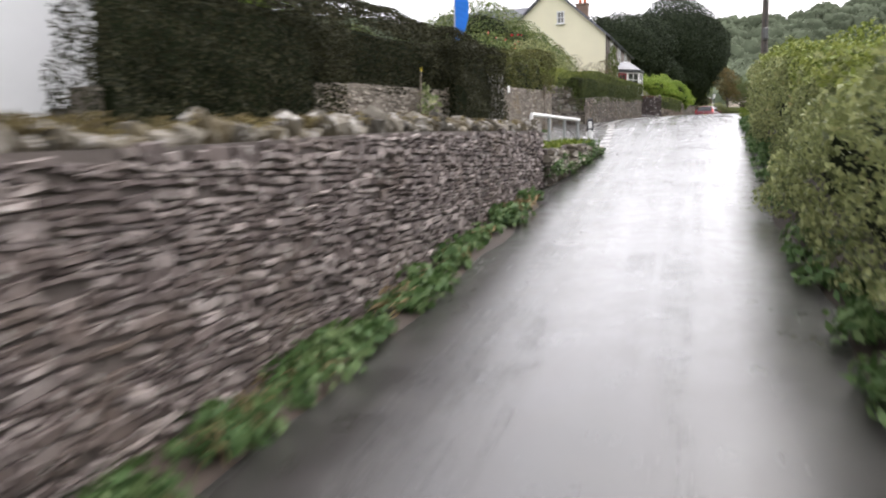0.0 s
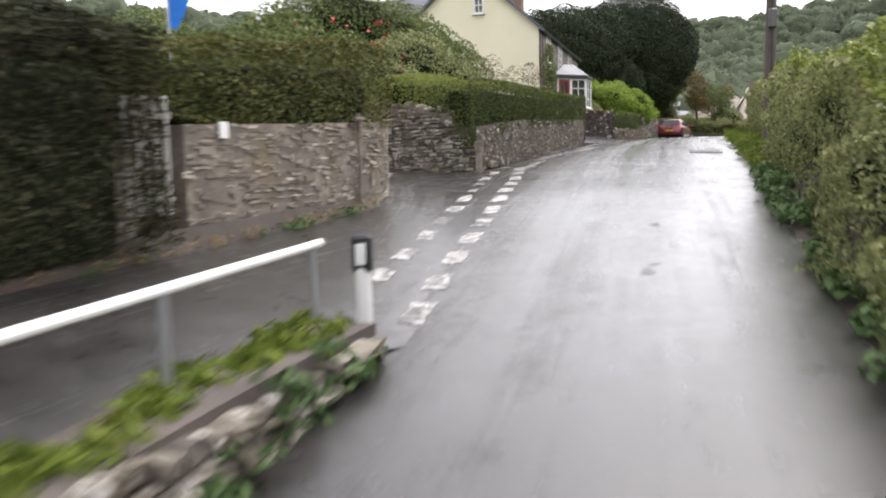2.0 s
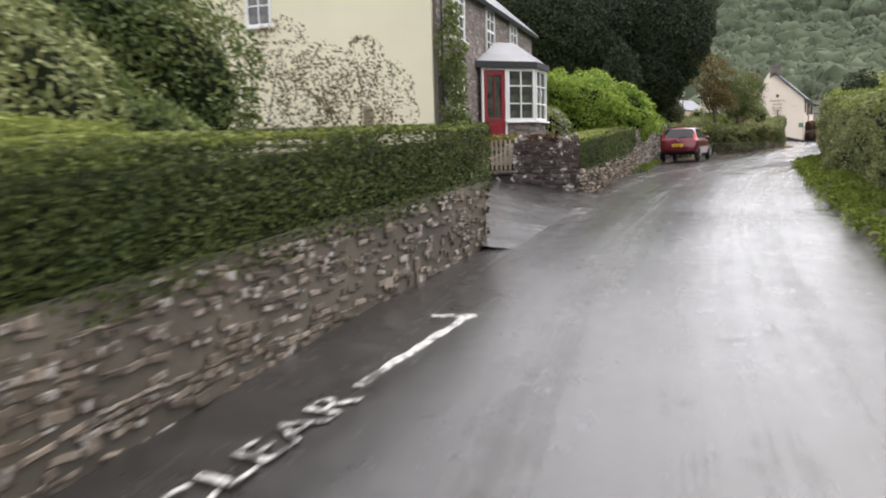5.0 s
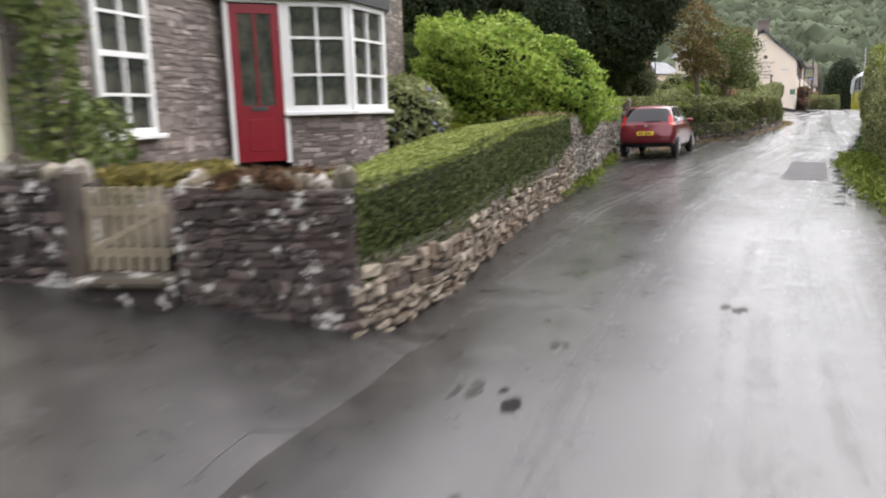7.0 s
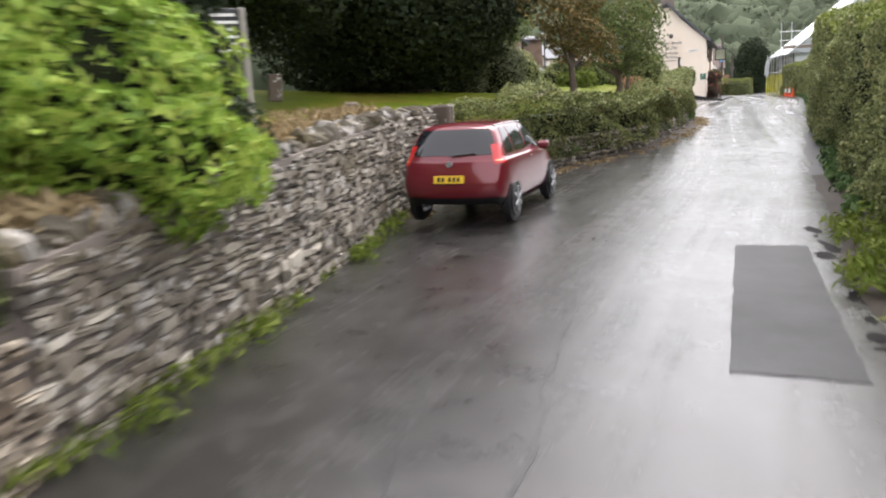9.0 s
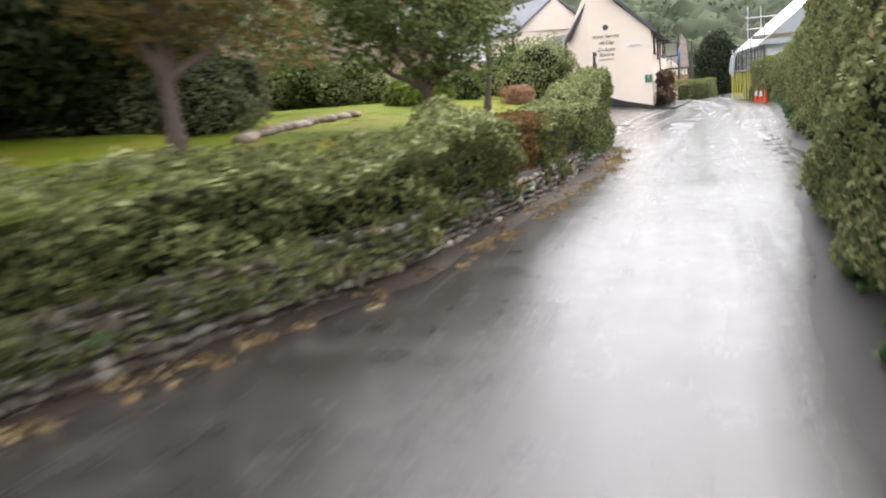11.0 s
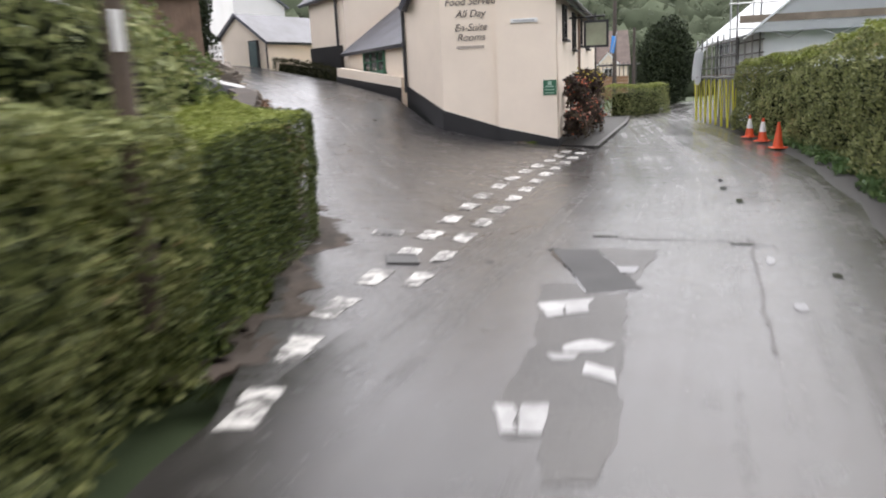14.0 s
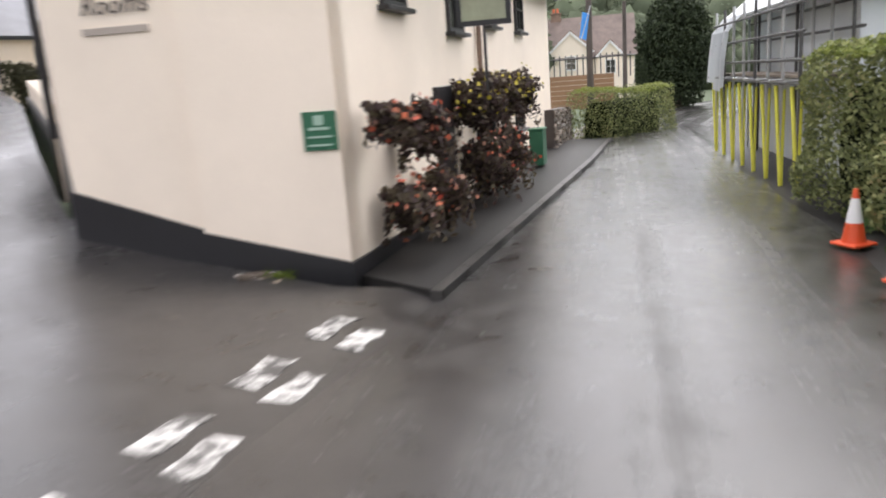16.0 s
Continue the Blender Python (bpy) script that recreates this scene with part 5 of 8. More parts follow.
for x, half, eave, apex in ((-2.5, 1.85, 5.7, 7.25), (0.9, 1.1, 5.2, 6.25)):
    bm = bmesh.new()
    o = [(x - half, 2.0), (x + half, 2.0), (x + half, eave), (x, apex), (x - half, eave)]
    a = [bm.verts.new((p, -0.3, z)) for p, z in o]
    c = [bm.verts.new((p, 3.4, z)) for p, z in o]
    bm.faces.new(a)
    for i in range(5):
        bm.faces.new((a[i], a[(i + 1) % 5], c[(i + 1) % 5], c[i]))
    bmesh.ops.recalc_face_normals(bm, faces=bm.faces)
    gb = part("gable", bm, CREAM, twin)
    for sg in (-1, 1):
        part("bargeboard", slab((x + sg * (half + 0.2), -0.5, eave - 0.2), (x + sg * (half + 0.2), -0.35, eave - 0.2), (x, -0.35, apex + 0.1), (x, -0.5, apex + 0.1), 0.18), WHITE, gb)
        part("gable_roof", slab((x + sg * (half + 0.2), -0.45, eave - 0.12), (x + sg * (half + 0.2), 3.4, eave - 0.12), (x, 3.4, apex + 0.2), (x, -0.45, apex + 0.2), 0.1), BRICK, gb)
    window(twin, (x, -0.34, eave - 1.7), 0, 0.9, 1.2, 2, 2)
for i in range(3):
    window(twin, (-5 + 3 * i, -0.04, 1.0), 0, 1.2, 1.2, 2, 2)
chimney(twin, -3.8, 3.5, 7.9)


# ---- the scaffolded house in white sheeting ----
SHEET = plain("white_sheeting", (0.72, 0.76, 0.78), 0.4, 0.1, 1.2, bumpy=0.5)
YSLEEVE = plain("yellow_pole_sleeve", (0.75, 0.72, 0.08), 0.5, 0.1, 5, bumpy=0.1)
site = thing("sheeted_house", "house under repair wrapped in white plastic sheeting", "building")
SD, SN = np.array((0.455, 0.89)), np.array((0.89, -0.455))
def site_at(u, v):
    q = np.array((59.1, 100.1)) + SD * u + SN * v
    return float(q[0]), float(q[1])
SL = 6.9
part("wall", prism([site_at(0.3, 0.75), site_at(SL, 0.75), site_at(SL, 9), site_at(0.3, 9)], 8.0, 11.3), SHEET, site)
part("sheet_roof", slab((*site_at(-0.3, 0.1), 11.15), (*site_at(SL + 0.3, 0.1), 11.15), (*site_at(SL + 0.3, 5.2), 15.2), (*site_at(-0.3, 5.2), 15.2), 0.06), SHEET, site)
part("sheet_roof", slab((*site_at(-0.3, 10), 11.15), (*site_at(SL + 0.3, 10), 11.15), (*site_at(SL + 0.3, 5.2), 15.2), (*site_at(-0.3, 5.2), 15.2), 0.06), SHEET, site)
bm = bmesh.new()
prof = [(0.1, 11.17), (-0.15, 10.85), (-0.22, 10.3), (-0.25, 9.7)]
vs = [[bm.verts.new((*site_at(u, v + 0.05 * math.sin(u * 9)), z + 0.1 * math.sin(u * 3) * (k == 3))) for k, (v, z) in enumerate(prof)] for u in np.linspace(5.2, SL + 0.25, 14)]
for i in range(13):
    for j in range(3):
        bm.faces.new((vs[i][j], vs[i][j + 1], vs[i + 1][j + 1], vs[i + 1][j]))
bmesh.ops.solidify(bm, geom=bm.faces, thickness=0.01)
part("hanging_sheet", bm, SHEET, site)
bm = bmesh.new()
tri_ = [bm.verts.new((*site_at(-0.2, v), z)) for v, z in ((0.3, 11.2), (10, 11.2), (5.2, 15.1))]
bm.faces.new(tri_)
bmesh.ops.solidify(bm, geom=bm.faces, thickness=0.02)
part("gable_sheet", bm, SHEET, site)
scaf = thing("scaffolding", "tube scaffolding with yellow sleeved standards and timber boards", "scaffolding")
for i in range(8):
    u = 0.1 + i * 0.95
    for v in (-0.1, 0.6):
        x, y = site_at(u, v)
        part("standard", rod(bmesh.new(), (x, y, 8.0), (x, y, 11.3 if i > 1 else 13.4), 0.028, n=6), STEEL if i % 3 else IRON, scaf)
        if v < 0:
            part("sleeve", rod(bmesh.new(), (x, y, 8.05), (x + 0.02, y, 9.75), 0.036, n=8), YSLEEVE, scaf, "yellow plastic sleeve")
            a, b = site_at(u, v), site_at(u + 0.42, v)
            part("brace", rod(bmesh.new(), (*a, 8.15), (*b, 9.8), 0.032, n=6), YSLEEVE, scaf, "yellow sleeved brace")
for z in (9.85, 10.2, 10.6, 11.0):
    for v in (-0.14, 0.64):
        part("ledger", rod(bmesh.new(), (*site_at(-0.2, v), z), (*site_at(SL, v), z), 0.024, n=6), IRON, scaf)
for z in (11.35, 12.1, 12.7):
    part("ledger", rod(bmesh.new(), (*site_at(-0.1, -0.4), z), (*site_at(-0.1, 6.5), z), 0.026, n=6), STEEL, scaf)
for k in range(9):
    part("lattice", rod(bmesh.new(), (*site_at(-0.1, k * 0.7), 11.0 + 0.35 * (k % 2)), (*site_at(-0.1, k * 0.7 + 0.7), 11.35 - 0.35 * (k % 2)), 0.02, n=6), STEEL, scaf)
for i in range(8):
    part("transom", rod(bmesh.new(), (*site_at(0.1 + i * 0.95, -0.3), 9.9), (*site_at(0.1 + i * 0.95, 0.8), 9.9), 0.022, n=6), STEEL, scaf)
for v in (-0.05, 0.18, 0.41):
    part("board", prism([site_at(-0.3, v), site_at(SL, v), site_at(SL, v + 0.21), site_at(-0.3, v + 0.21)], 9.93, 9.97), WOOD, scaf)
part("toe_board", prism([site_at(-0.22, -0.1), site_at(-0.22, 6.5), site_at(-0.17, 6.5), site_at(-0.17, -0.1)], 11.5, 11.72), WOOD, scaf)


# ---- trees and shrubs ----
bush("yew_tree", "huge dark rounded yew tree in the churchyard", (27.0, 75.8, 9.6), [(0, 0, 5.5, 4.7, 4.8, 5.6), (-1.8, 1, 4.5, 3.6, 4, 4.8), (2.0, 0, 5.6, 3.6, 3.6, 3.9), (-0.4, -0.6, 2.6, 3.5, 3.6, 2.6)], LEAF_DARK, 0.16, 230, "tree", trunk=(0.55, 1.6), lump=0.25, freq=1.1, spread=0.5)
bush("yew_tree", "dark spreading yew behind the churchyard wall", (19.5, 68, 9.8), [(0, 0, 4.2, 3.6, 3.6, 3.8), (2.5, 2, 4.5, 3.2, 3.4, 3.6), (-2, 2, 4.0, 3.2, 3.2, 3.6)], LEAF_DARK, 0.16, 220, "tree", trunk=(0.4, 1.4), lump=0.3, freq=1.1, spread=0.55)
bush("rhododendron", "large bright green rhododendron over the garden wall", (19.95, 58.5, 8.1), [(0, 0, 1.5, 1.5, 1.5, 1.6), (1.2, -0.8, 1.2, 1.1, 1.0, 1.2), (-0.9, 0.6, 1.6, 1.2, 1.2, 1.4), (1.0, 0.9, 1.5, 1.2, 1.2, 1.2)], LEAF_LIGHT, 0.13, 620, lump=0.3, slim=0.36, spread=0.7)
bush("shrub", "grey-green garden shrub at the end of the boulder edging", (30.2, 76.3, 9.1), [(0, 0, 0.8, 0.9, 0.9, 1.0), (-0.3, 0.6, 1.5, 0.9, 0.9, 0.9), (0.5, 0.9, 1.1, 0.8, 0.8, 0.9), (-1.3, -0.5, 0.9, 0.8, 0.8, 1.0)], leafy("grey_green_leaves", (0.05, 0.062, 0.03), (0.12, 0.135, 0.07), (0.22, 0.235, 0.13), 0.6), 0.08, 420)
bush("hydrangea", "dark green hydrangea with blue flowers by the porch", (17.45, 55.1, 8.0), [(0, 0, 0.7, 0.85, 0.8, 0.9)], LEAF_HEDGE, 0.13, 330)
bush("rowan_tree", "small tree with rust-coloured turning leaves", (30.1, 70.1, 9.0), [(0, 0, 1.9, 0.8, 0.8, 0.9), (0.5, 0.3, 2.7, 0.7, 0.7, 0.7), (-0.45, -0.2, 2.4, 0.6, 0.6, 0.6), (0.1, 0.1, 3.4, 0.7, 0.7, 0.7), (0.9, 0.5, 1.7, 0.7, 0.7, 0.5)], LEAF_TURN, 0.1, 210, "tree", core=False, trunk=(0.09, 1.0), lump=0.3, freq=3.0)
bush("apple_tree", "spreading apple tree on the lawn", (33.85, 75.1, 9.12), [(0, 0, 1.9, 1.3, 1.3, 0.75), (-1.0, 0.4, 1.6, 0.9, 0.9, 0.6), (0.9, 0.3, 1.5, 0.85, 0.85, 0.6), (0.2, 0.6, 2.7, 1.4, 1.4, 0.8), (-0.8, 0.2, 2.5, 1.0, 1.0, 0.7), (1.1, 0.8, 2.5, 1.0, 1.0, 0.7), (0.4, 0, 1.0, 0.6, 0.6, 0.35)], LEAF_TREE, 0.09, 260, "tree", core=False, trunk=(0.1, 0.7), lump=0.25, freq=3.0)
bush("apple_tree", "old apple tree behind the lawn path", (31.4, 82.6, 9.6), [(0, 0, 2.0, 1.6, 1.6, 1.0), (-1.2, 0.4, 2.9, 1.2, 1.2, 0.9), (1.2, 0.2, 2.8, 1.2, 1.2, 0.9)], LEAF_TREE, 0.09, 260, "tree", core=False, trunk=(0.1, 1.0))
bush("ornamental_tree", "slim bare-stemmed tree with reddish leaves on the lawn", (36.43, 79.5, 9.42), [(0, 0, 2.6, 0.9, 0.9, 0.7), (0.5, 0.3, 3.0, 0.8, 0.8, 0.6)], LEAF_RUST, 0.08, 160, "tree", core=False, trunk=(0.065, 1.9))
for x, y, z, s, m, lab in ((26.5, 80, 9.7, 1.6, LEAF_TREE, "broad shrub border tree"), (28.6, 84.5, 9.8, 1.5, LEAF_TREE, "dark shrub border tree"), (30.6, 88.0, 9.8, 1.5, LEAF_HEDGE, "tall dense garden shrub"), (34.6, 87.4, 9.75, 0.95, LEAF_HEDGE, "dense green garden shrub"), (33.0, 88.6, 9.8, 1.1, LEAF_TREE, "broad green garden shrub"), (36.3, 86.4, 9.7, 0.72, LEAF_HEDGE, "low rounded green garden shrub"), (37.5, 85.2, 9.55, 0.6, LEAF_TREE, "low spreading green garden shrub"), (40.75, 86.8, 9.35, 1.12, LEAF_HEDGE, "rounded bay tree beside the side road"), (39.5, 90.2, 9.8, 0.55, LEAF_RUST, "bronze garden shrub by the border"), (40.1, 88.4, 9.4, 1.0, LEAF_TREE, "shaggy shrub behind the corner hedge"), (41.5, 90.4, 9.6, 0.9, LEAF_TREE, "leafy shrub beside the side road")):
    bush("shrub", lab, (x, y, z - 0.2), [(0, 0, s, s * 1.05, s * 1.0, s * 1.1), (s * 0.6, 0.2, s * 0.8, s * 0.8, s * 0.8, s * 0.9), (-s * 0.6, -0.1, s * 0.7, s * 0.8, s * 0.8, s * 0.8)], m, 0.1, 240)
for x, y, z, s, m, lab in ((4.6, 35.8, 7.5, 1.35, LEAF_TREE, "leafy rose bush with red flowers"), (6.2, 35.2, 7.3, 1.0, LEAF_HEDGE, "light green garden shrub"), (2.8, 37.6, 7.7, 1.5, LEAF_TREE, "broad leafy garden shrub"), (6.8, 38.2, 7.5, 1.6, LEAF_HEDGE, "tall leafy garden shrub"), (1.0, 38.6, 7.8, 1.6, LEAF_TREE, "large dark garden shrub"), (8.6, 39.2, 7.5, 0.95, LEAF_TREE, "dense garden shrub by the hedge"), (4.6, 40.8, 7.9, 2.6, LEAF_TREE, "tall garden shrub before the house"), (7.3, 42.0, 7.9, 1.85, LEAF_TREE, "leafy shrub beside the cream gable"), (-2.5, 41, 8, 2.0, LEAF_TREE, "large garden tree shrub"), (11.4, 42.6, 7.5, 0.6, LEAF_TREE, "straggly shrub by the driveway")):
    bush("shrub", lab, (x, y, z - 0.2), [(0, 0, s, s * 1.1, s * 1.0, s * 1.1), (s * 0.7, 0.2, s * 0.8, s * 0.8, s * 0.8, s * 0.9), (-s * 0.7, -0.1, s * 0.9, s * 0.8, s * 0.8, s * 0.9)], m, 0.1, 230)
FLOWERRED = simple("red_petals", (0.5, 0.02, 0.03), 0.6)
k = 46
P = np.stack([RNG.uniform(2.0, 6.5, k), RNG.uniform(34.6, 36.8, k), RNG.uniform(8.6, 10.5, k)], 1)
tagged(leaves("rose_blooms", P, np.tile((0.3, -1, 0.3), (k, 1)), 0.11, FLOWERRED, None, "stuff", "scattered red rose blooms on the garden shrubs", 0.6, 0.9), category="flowers")
bush("creeper", "straggly climber before the cream gable", (9.6, 43.4, 7.7), [(0, 0, 1.5, 0.8, 0.5, 0.8), (1.1, 0.6, 1.4, 0.7, 0.5, 0.7), (-1.0, -0.3, 2.0, 0.8, 0.5, 1.0), (-0.4, 0, 2.9, 0.5, 0.4, 0.7), (0.6, 0.3, 2.3, 0.5, 0.4, 0.6), (-1.3, 0, 3.2, 0.5, 0.4, 0.6)], LEAF_TWIG, 0.07, 150, "shrub", core=False, trunk=(0.03, 0.3))
bush("creeper", "straggly shrub before the cream gable", (11.45, 42.6, 7.3), [(0, 0, 1.3, 0.7, 0.5, 0.8), (0.6, 0.4, 1.8, 0.45, 0.4, 0.6), (-0.5, 0, 2.1, 0.4, 0.35, 0.6), (0.2, 0.1, 2.5, 0.3, 0.3, 0.4)], LEAF_TWIG, 0.07, 160, "shrub", core=False, trunk=(0.03, 0.3))
hedge("clipped_hedge", "tall dark clipped hedge beside the stone house", [(15.0, 61.6, 8.3, 11.2), (17.2, 61.6, 8.3, 11.2), (19.8, 61.9, 8.5, 11.0)], 1.2, LEAF_YEW, 0.06, 700, 0.1, 1.5)
P = RNG.normal(0, 1, (70, 3))
P = np.array((17.4, 55.15, 8.75)) + P / np.linalg.norm(P, axis=1)[:, None] * (0.85, 0.8, 0.85)
tagged(leaves("hydrangea_blooms", P, np.tile((0.2, -1, 0.6), (70, 1)), 0.1, simple("blue_petals", (0.22, 0.26, 0.55), 0.6), None, "stuff", "pale blue hydrangea flower heads", 0.5, 0.9), category="flowers")
bush("ivy_tree", "tall dark ivy-clad growth in the hedgerow", (30.7, 58.2, 7.6), [(0, 0, 1.4, 0.9, 1.0, 1.6), (0.3, 0.5, 2.3, 0.8, 0.9, 1.0), (0.2, -0.8, 1.2, 0.7, 0.8, 1.3)], LEAF_DARK, 0.09, 420, "tree", lump=0.16)
bush("hazel", "tall yellow-green hazel standing above the hedgerow", (35.9, 64.4, 7.8), [(0, 0, 2.0, 0.9, 1.2, 1.7), (0.5, 1.4, 2.4, 0.9, 1.2, 1.4), (0.4, -1.3, 1.9, 0.8, 1.1, 1.4), (1.0, 2.8, 2.3, 0.9, 1.2, 1.3)], LEAF_HEDGE, 0.1, 240, "tree", lump=0.2)
bush("conifer", "tall dark evergreen beside the lane", (74.0, 125.4, 8.0), [(0, 0, 2.6, 1.9, 1.9, 3.0), (0.7, 0.6, 3.2, 1.7, 1.7, 2.9)], LEAF_DARK, 0.2, 110, "tree", trunk=(0.3, 1.0), lump=0.2)
hedge("clipped_hedge", "clipped hedge at the far bend of the lane", [(62.2, 111.2, 8.0, 9.65), (65.2, 112.4, 8.0, 9.7)], 1.7, LEAF_HEDGE, 0.07, 600, 0.1, 1.5, LEAF_TOP)


# crown bodies in the same green, paled for distance haze
CROWNS = plain("haze_paled_crowns", (0.085, 0.103, 0.066), 0.95, 0.3, 0.35, bumpy=0.5, spec=0.05)
BALL = bmesh.new()
bmesh.ops.create_icosphere(BALL, subdivisions=3, radius=1)
BALL_V = np.array([v.co[:] for v in BALL.verts])
BALL_F = np.array([[v.index for v in f.verts] for f in BALL.faces])
BALL.free()


def woods(name, label, ridge, count, spread_, size, seed, clear=45, leaf=0.4, per=110):
    """Far woodland: many rounded leafy crowns on the hillside, one object."""
    rng = np.random.default_rng(seed)
    line = Line(ridge)
    P, N, V, F = [], [], [], []
    for _ in range(count):
        s = rng.uniform(0, line.length)
        q = line.at(s)
        x, y = q[0] + rng.normal(0, spread_), q[1] + rng.normal(0, spread_)
        r = size * rng.uniform(0.6, 1.3)
        if np.min(np.hypot(DENSE[:, 0] - x, DENSE[:, 1] - y)) < clear + r:
            continue
        c = np.array((x, y, ground_height(x, y) + r * 0.7))
        v = rng.normal(0, 1, (per, 3))
        v /= np.linalg.norm(v, axis=1)[:, None]
        v[:, 2] = np.abs(v[:, 2]) * 1.1 - 0.15
        P.append(c + v * r * (1 - 0.22 * rng.random((per, 1)) + 0.16 * np.sin(v[:, :1] * 5 + x) * np.sin(v[:, 1:2] * 4 + y)))
        N.append(v)
        F.append(BALL_F + len(V) * len(BALL_V))
        V.append(c + BALL_V * (1 + 0.12 * rng.normal(0, 1, (len(BALL_V), 1))) * r * 0.88)
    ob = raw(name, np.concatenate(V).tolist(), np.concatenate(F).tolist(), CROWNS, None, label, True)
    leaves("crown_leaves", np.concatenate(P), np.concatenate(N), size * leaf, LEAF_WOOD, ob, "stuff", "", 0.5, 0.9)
    return tagged(ob, category="woodland", kind="stuff")


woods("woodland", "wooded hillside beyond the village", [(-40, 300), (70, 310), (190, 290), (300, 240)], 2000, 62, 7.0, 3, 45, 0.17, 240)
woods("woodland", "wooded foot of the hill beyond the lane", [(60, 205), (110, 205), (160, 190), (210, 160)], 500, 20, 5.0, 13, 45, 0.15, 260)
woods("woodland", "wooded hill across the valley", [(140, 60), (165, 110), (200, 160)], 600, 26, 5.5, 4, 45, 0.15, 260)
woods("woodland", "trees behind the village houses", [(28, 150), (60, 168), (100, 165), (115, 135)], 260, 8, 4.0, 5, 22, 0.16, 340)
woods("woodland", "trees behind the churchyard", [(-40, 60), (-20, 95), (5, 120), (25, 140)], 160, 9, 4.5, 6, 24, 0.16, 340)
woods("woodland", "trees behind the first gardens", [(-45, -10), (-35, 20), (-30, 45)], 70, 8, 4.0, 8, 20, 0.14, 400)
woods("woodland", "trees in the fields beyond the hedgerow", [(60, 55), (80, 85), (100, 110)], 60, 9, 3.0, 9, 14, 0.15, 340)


# ---- the parked car ----
def car(label, colour, place):
    """A small five-door hatchback, its tail at the origin, facing along y."""
    CARRED = simple(colour[0], colour[1], 0.3, 0.25, 0.5, 0.9)
    DARKGLASS = simple("tinted_glass", (0.012, 0.014, 0.016), 0.05, 0, 0.7)
    LAMP = simple("red_lamp_glass", (0.5, 0.02, 0.02), 0.12, 0, 0.6, 0.5)
    AMBER = simple("amber_lamp_glass", (0.6, 0.2, 0.06), 0.12, 0, 0.6, 0.5)
    CLEAR = simple("clear_lamp_glass", (0.7, 0.7, 0.72), 0.1, 0, 0.6)
    PLASTIC = plain("black_bumper_plastic", (0.012, 0.012, 0.013), 0.55, 0.1, 8, bumpy=0.1)
    ob = thing("car", label, "car", place)
    # half sections from the tail to the nose; each from the sill over the shoulder to the middle of the roof
    def section(ys, xs, zs):
        return [(x, y, z) for x, y, z in zip(xs, ys, zs)]
    tail_y = (0.16, 0.03, 0.0, 0.07, 0.1, 0.2, 0.32, 0.38, 0.4)
    tail_z = (0.3, 0.42, 0.62, 0.92, 0.99, 1.2, 1.41, 1.47, 1.49)
    full = (0.7, 0.82, 0.85, 0.83, 0.79, 0.72, 0.62, 0.48, 0.0)
    cabin_z = (0.2, 0.34, 0.62, 0.93, 1.0, 1.23, 1.43, 1.51, 1.54)
    rows = [
        section(tail_y, (0,) * 9, tail_z),
        section([y + 0.015 for y in tail_y], [x * 0.55 for x in full[:8]] + [0.0], tail_z),
        section([y + 0.1 for y in tail_y], [x * 0.9 for x in full[:8]] + [0.0], tail_z),
        section([max(0.36, y + 0.2) for y in tail_y], [x * 0.985 for x in full], [lerp(p, q, 0.6) for p, q in zip(tail_z, cabin_z)]),
        section((0.85,) * 9, full, cabin_z),
        section((1.45,) * 9, full, [z * 1.0 for z in cabin_z]),
        section((2.05,) * 9, full, [z - (0.02 if z > 1.3 else 0) for z in cabin_z]),
        section((2.55,) * 9, (0.7, 0.82, 0.85, 0.83, 0.79, 0.72, 0.63, 0.5, 0.0), (0.2, 0.34, 0.62, 0.9, 0.98, 1.12, 1.24, 1.29, 1.31)),
        section((3.05,) * 9, (0.7, 0.82, 0.84, 0.81, 0.77, 0.71, 0.6, 0.42, 0.0), (0.2, 0.34, 0.6, 0.85, 0.91, 0.96, 1.0, 1.02, 1.03)),
        section((3.55,) * 9, (0.68, 0.8, 0.82, 0.77, 0.73, 0.66, 0.54, 0.38, 0.0), (0.2, 0.32, 0.52, 0.7, 0.77, 0.83, 0.88, 0.9, 0.91)),
        section((3.84, 3.86, 3.86, 3.84, 3.82, 3.8, 3.79, 3.78, 3.78), (0.6, 0.7, 0.72, 0.66, 0.62, 0.54, 0.44, 0.3, 0.0), (0.22, 0.3, 0.46, 0.62, 0.68, 0.74, 0.79, 0.82, 0.83)),
        section((3.99, 4.03, 4.04, 4.0, 3.97, 3.94, 3.92, 3.9, 3.9), (0,) * 9, (0.24, 0.3, 0.44, 0.58, 0.64, 0.7, 0.75, 0.78, 0.79)),
    ]
    G = np.array(rows, float)

    def smooth(p, u):
        """A value on the smooth curve through the rows of p."""
        i = min(int(u), len(p) - 2)
        f = u - i
        a, b_, c, d = p[max(i - 1, 0)], p[i], p[i + 1], p[min(i + 2, len(p) - 1)]
        m0, m1 = (c - a) / 2 * 0.85, (d - b_) / 2 * 0.85
        return (2 * f ** 3 - 3 * f ** 2 + 1) * b_ + (f ** 3 - 2 * f ** 2 + f) * m0 + (3 * f ** 2 - 2 * f ** 3) * c + (f ** 3 - f ** 2) * m1

    def at(u, v):
        q = smooth(np.array([smooth(r, v) for r in (G[k] for k in range(len(G)))]), u)
        q[0] = max(q[0], 0)
        return q

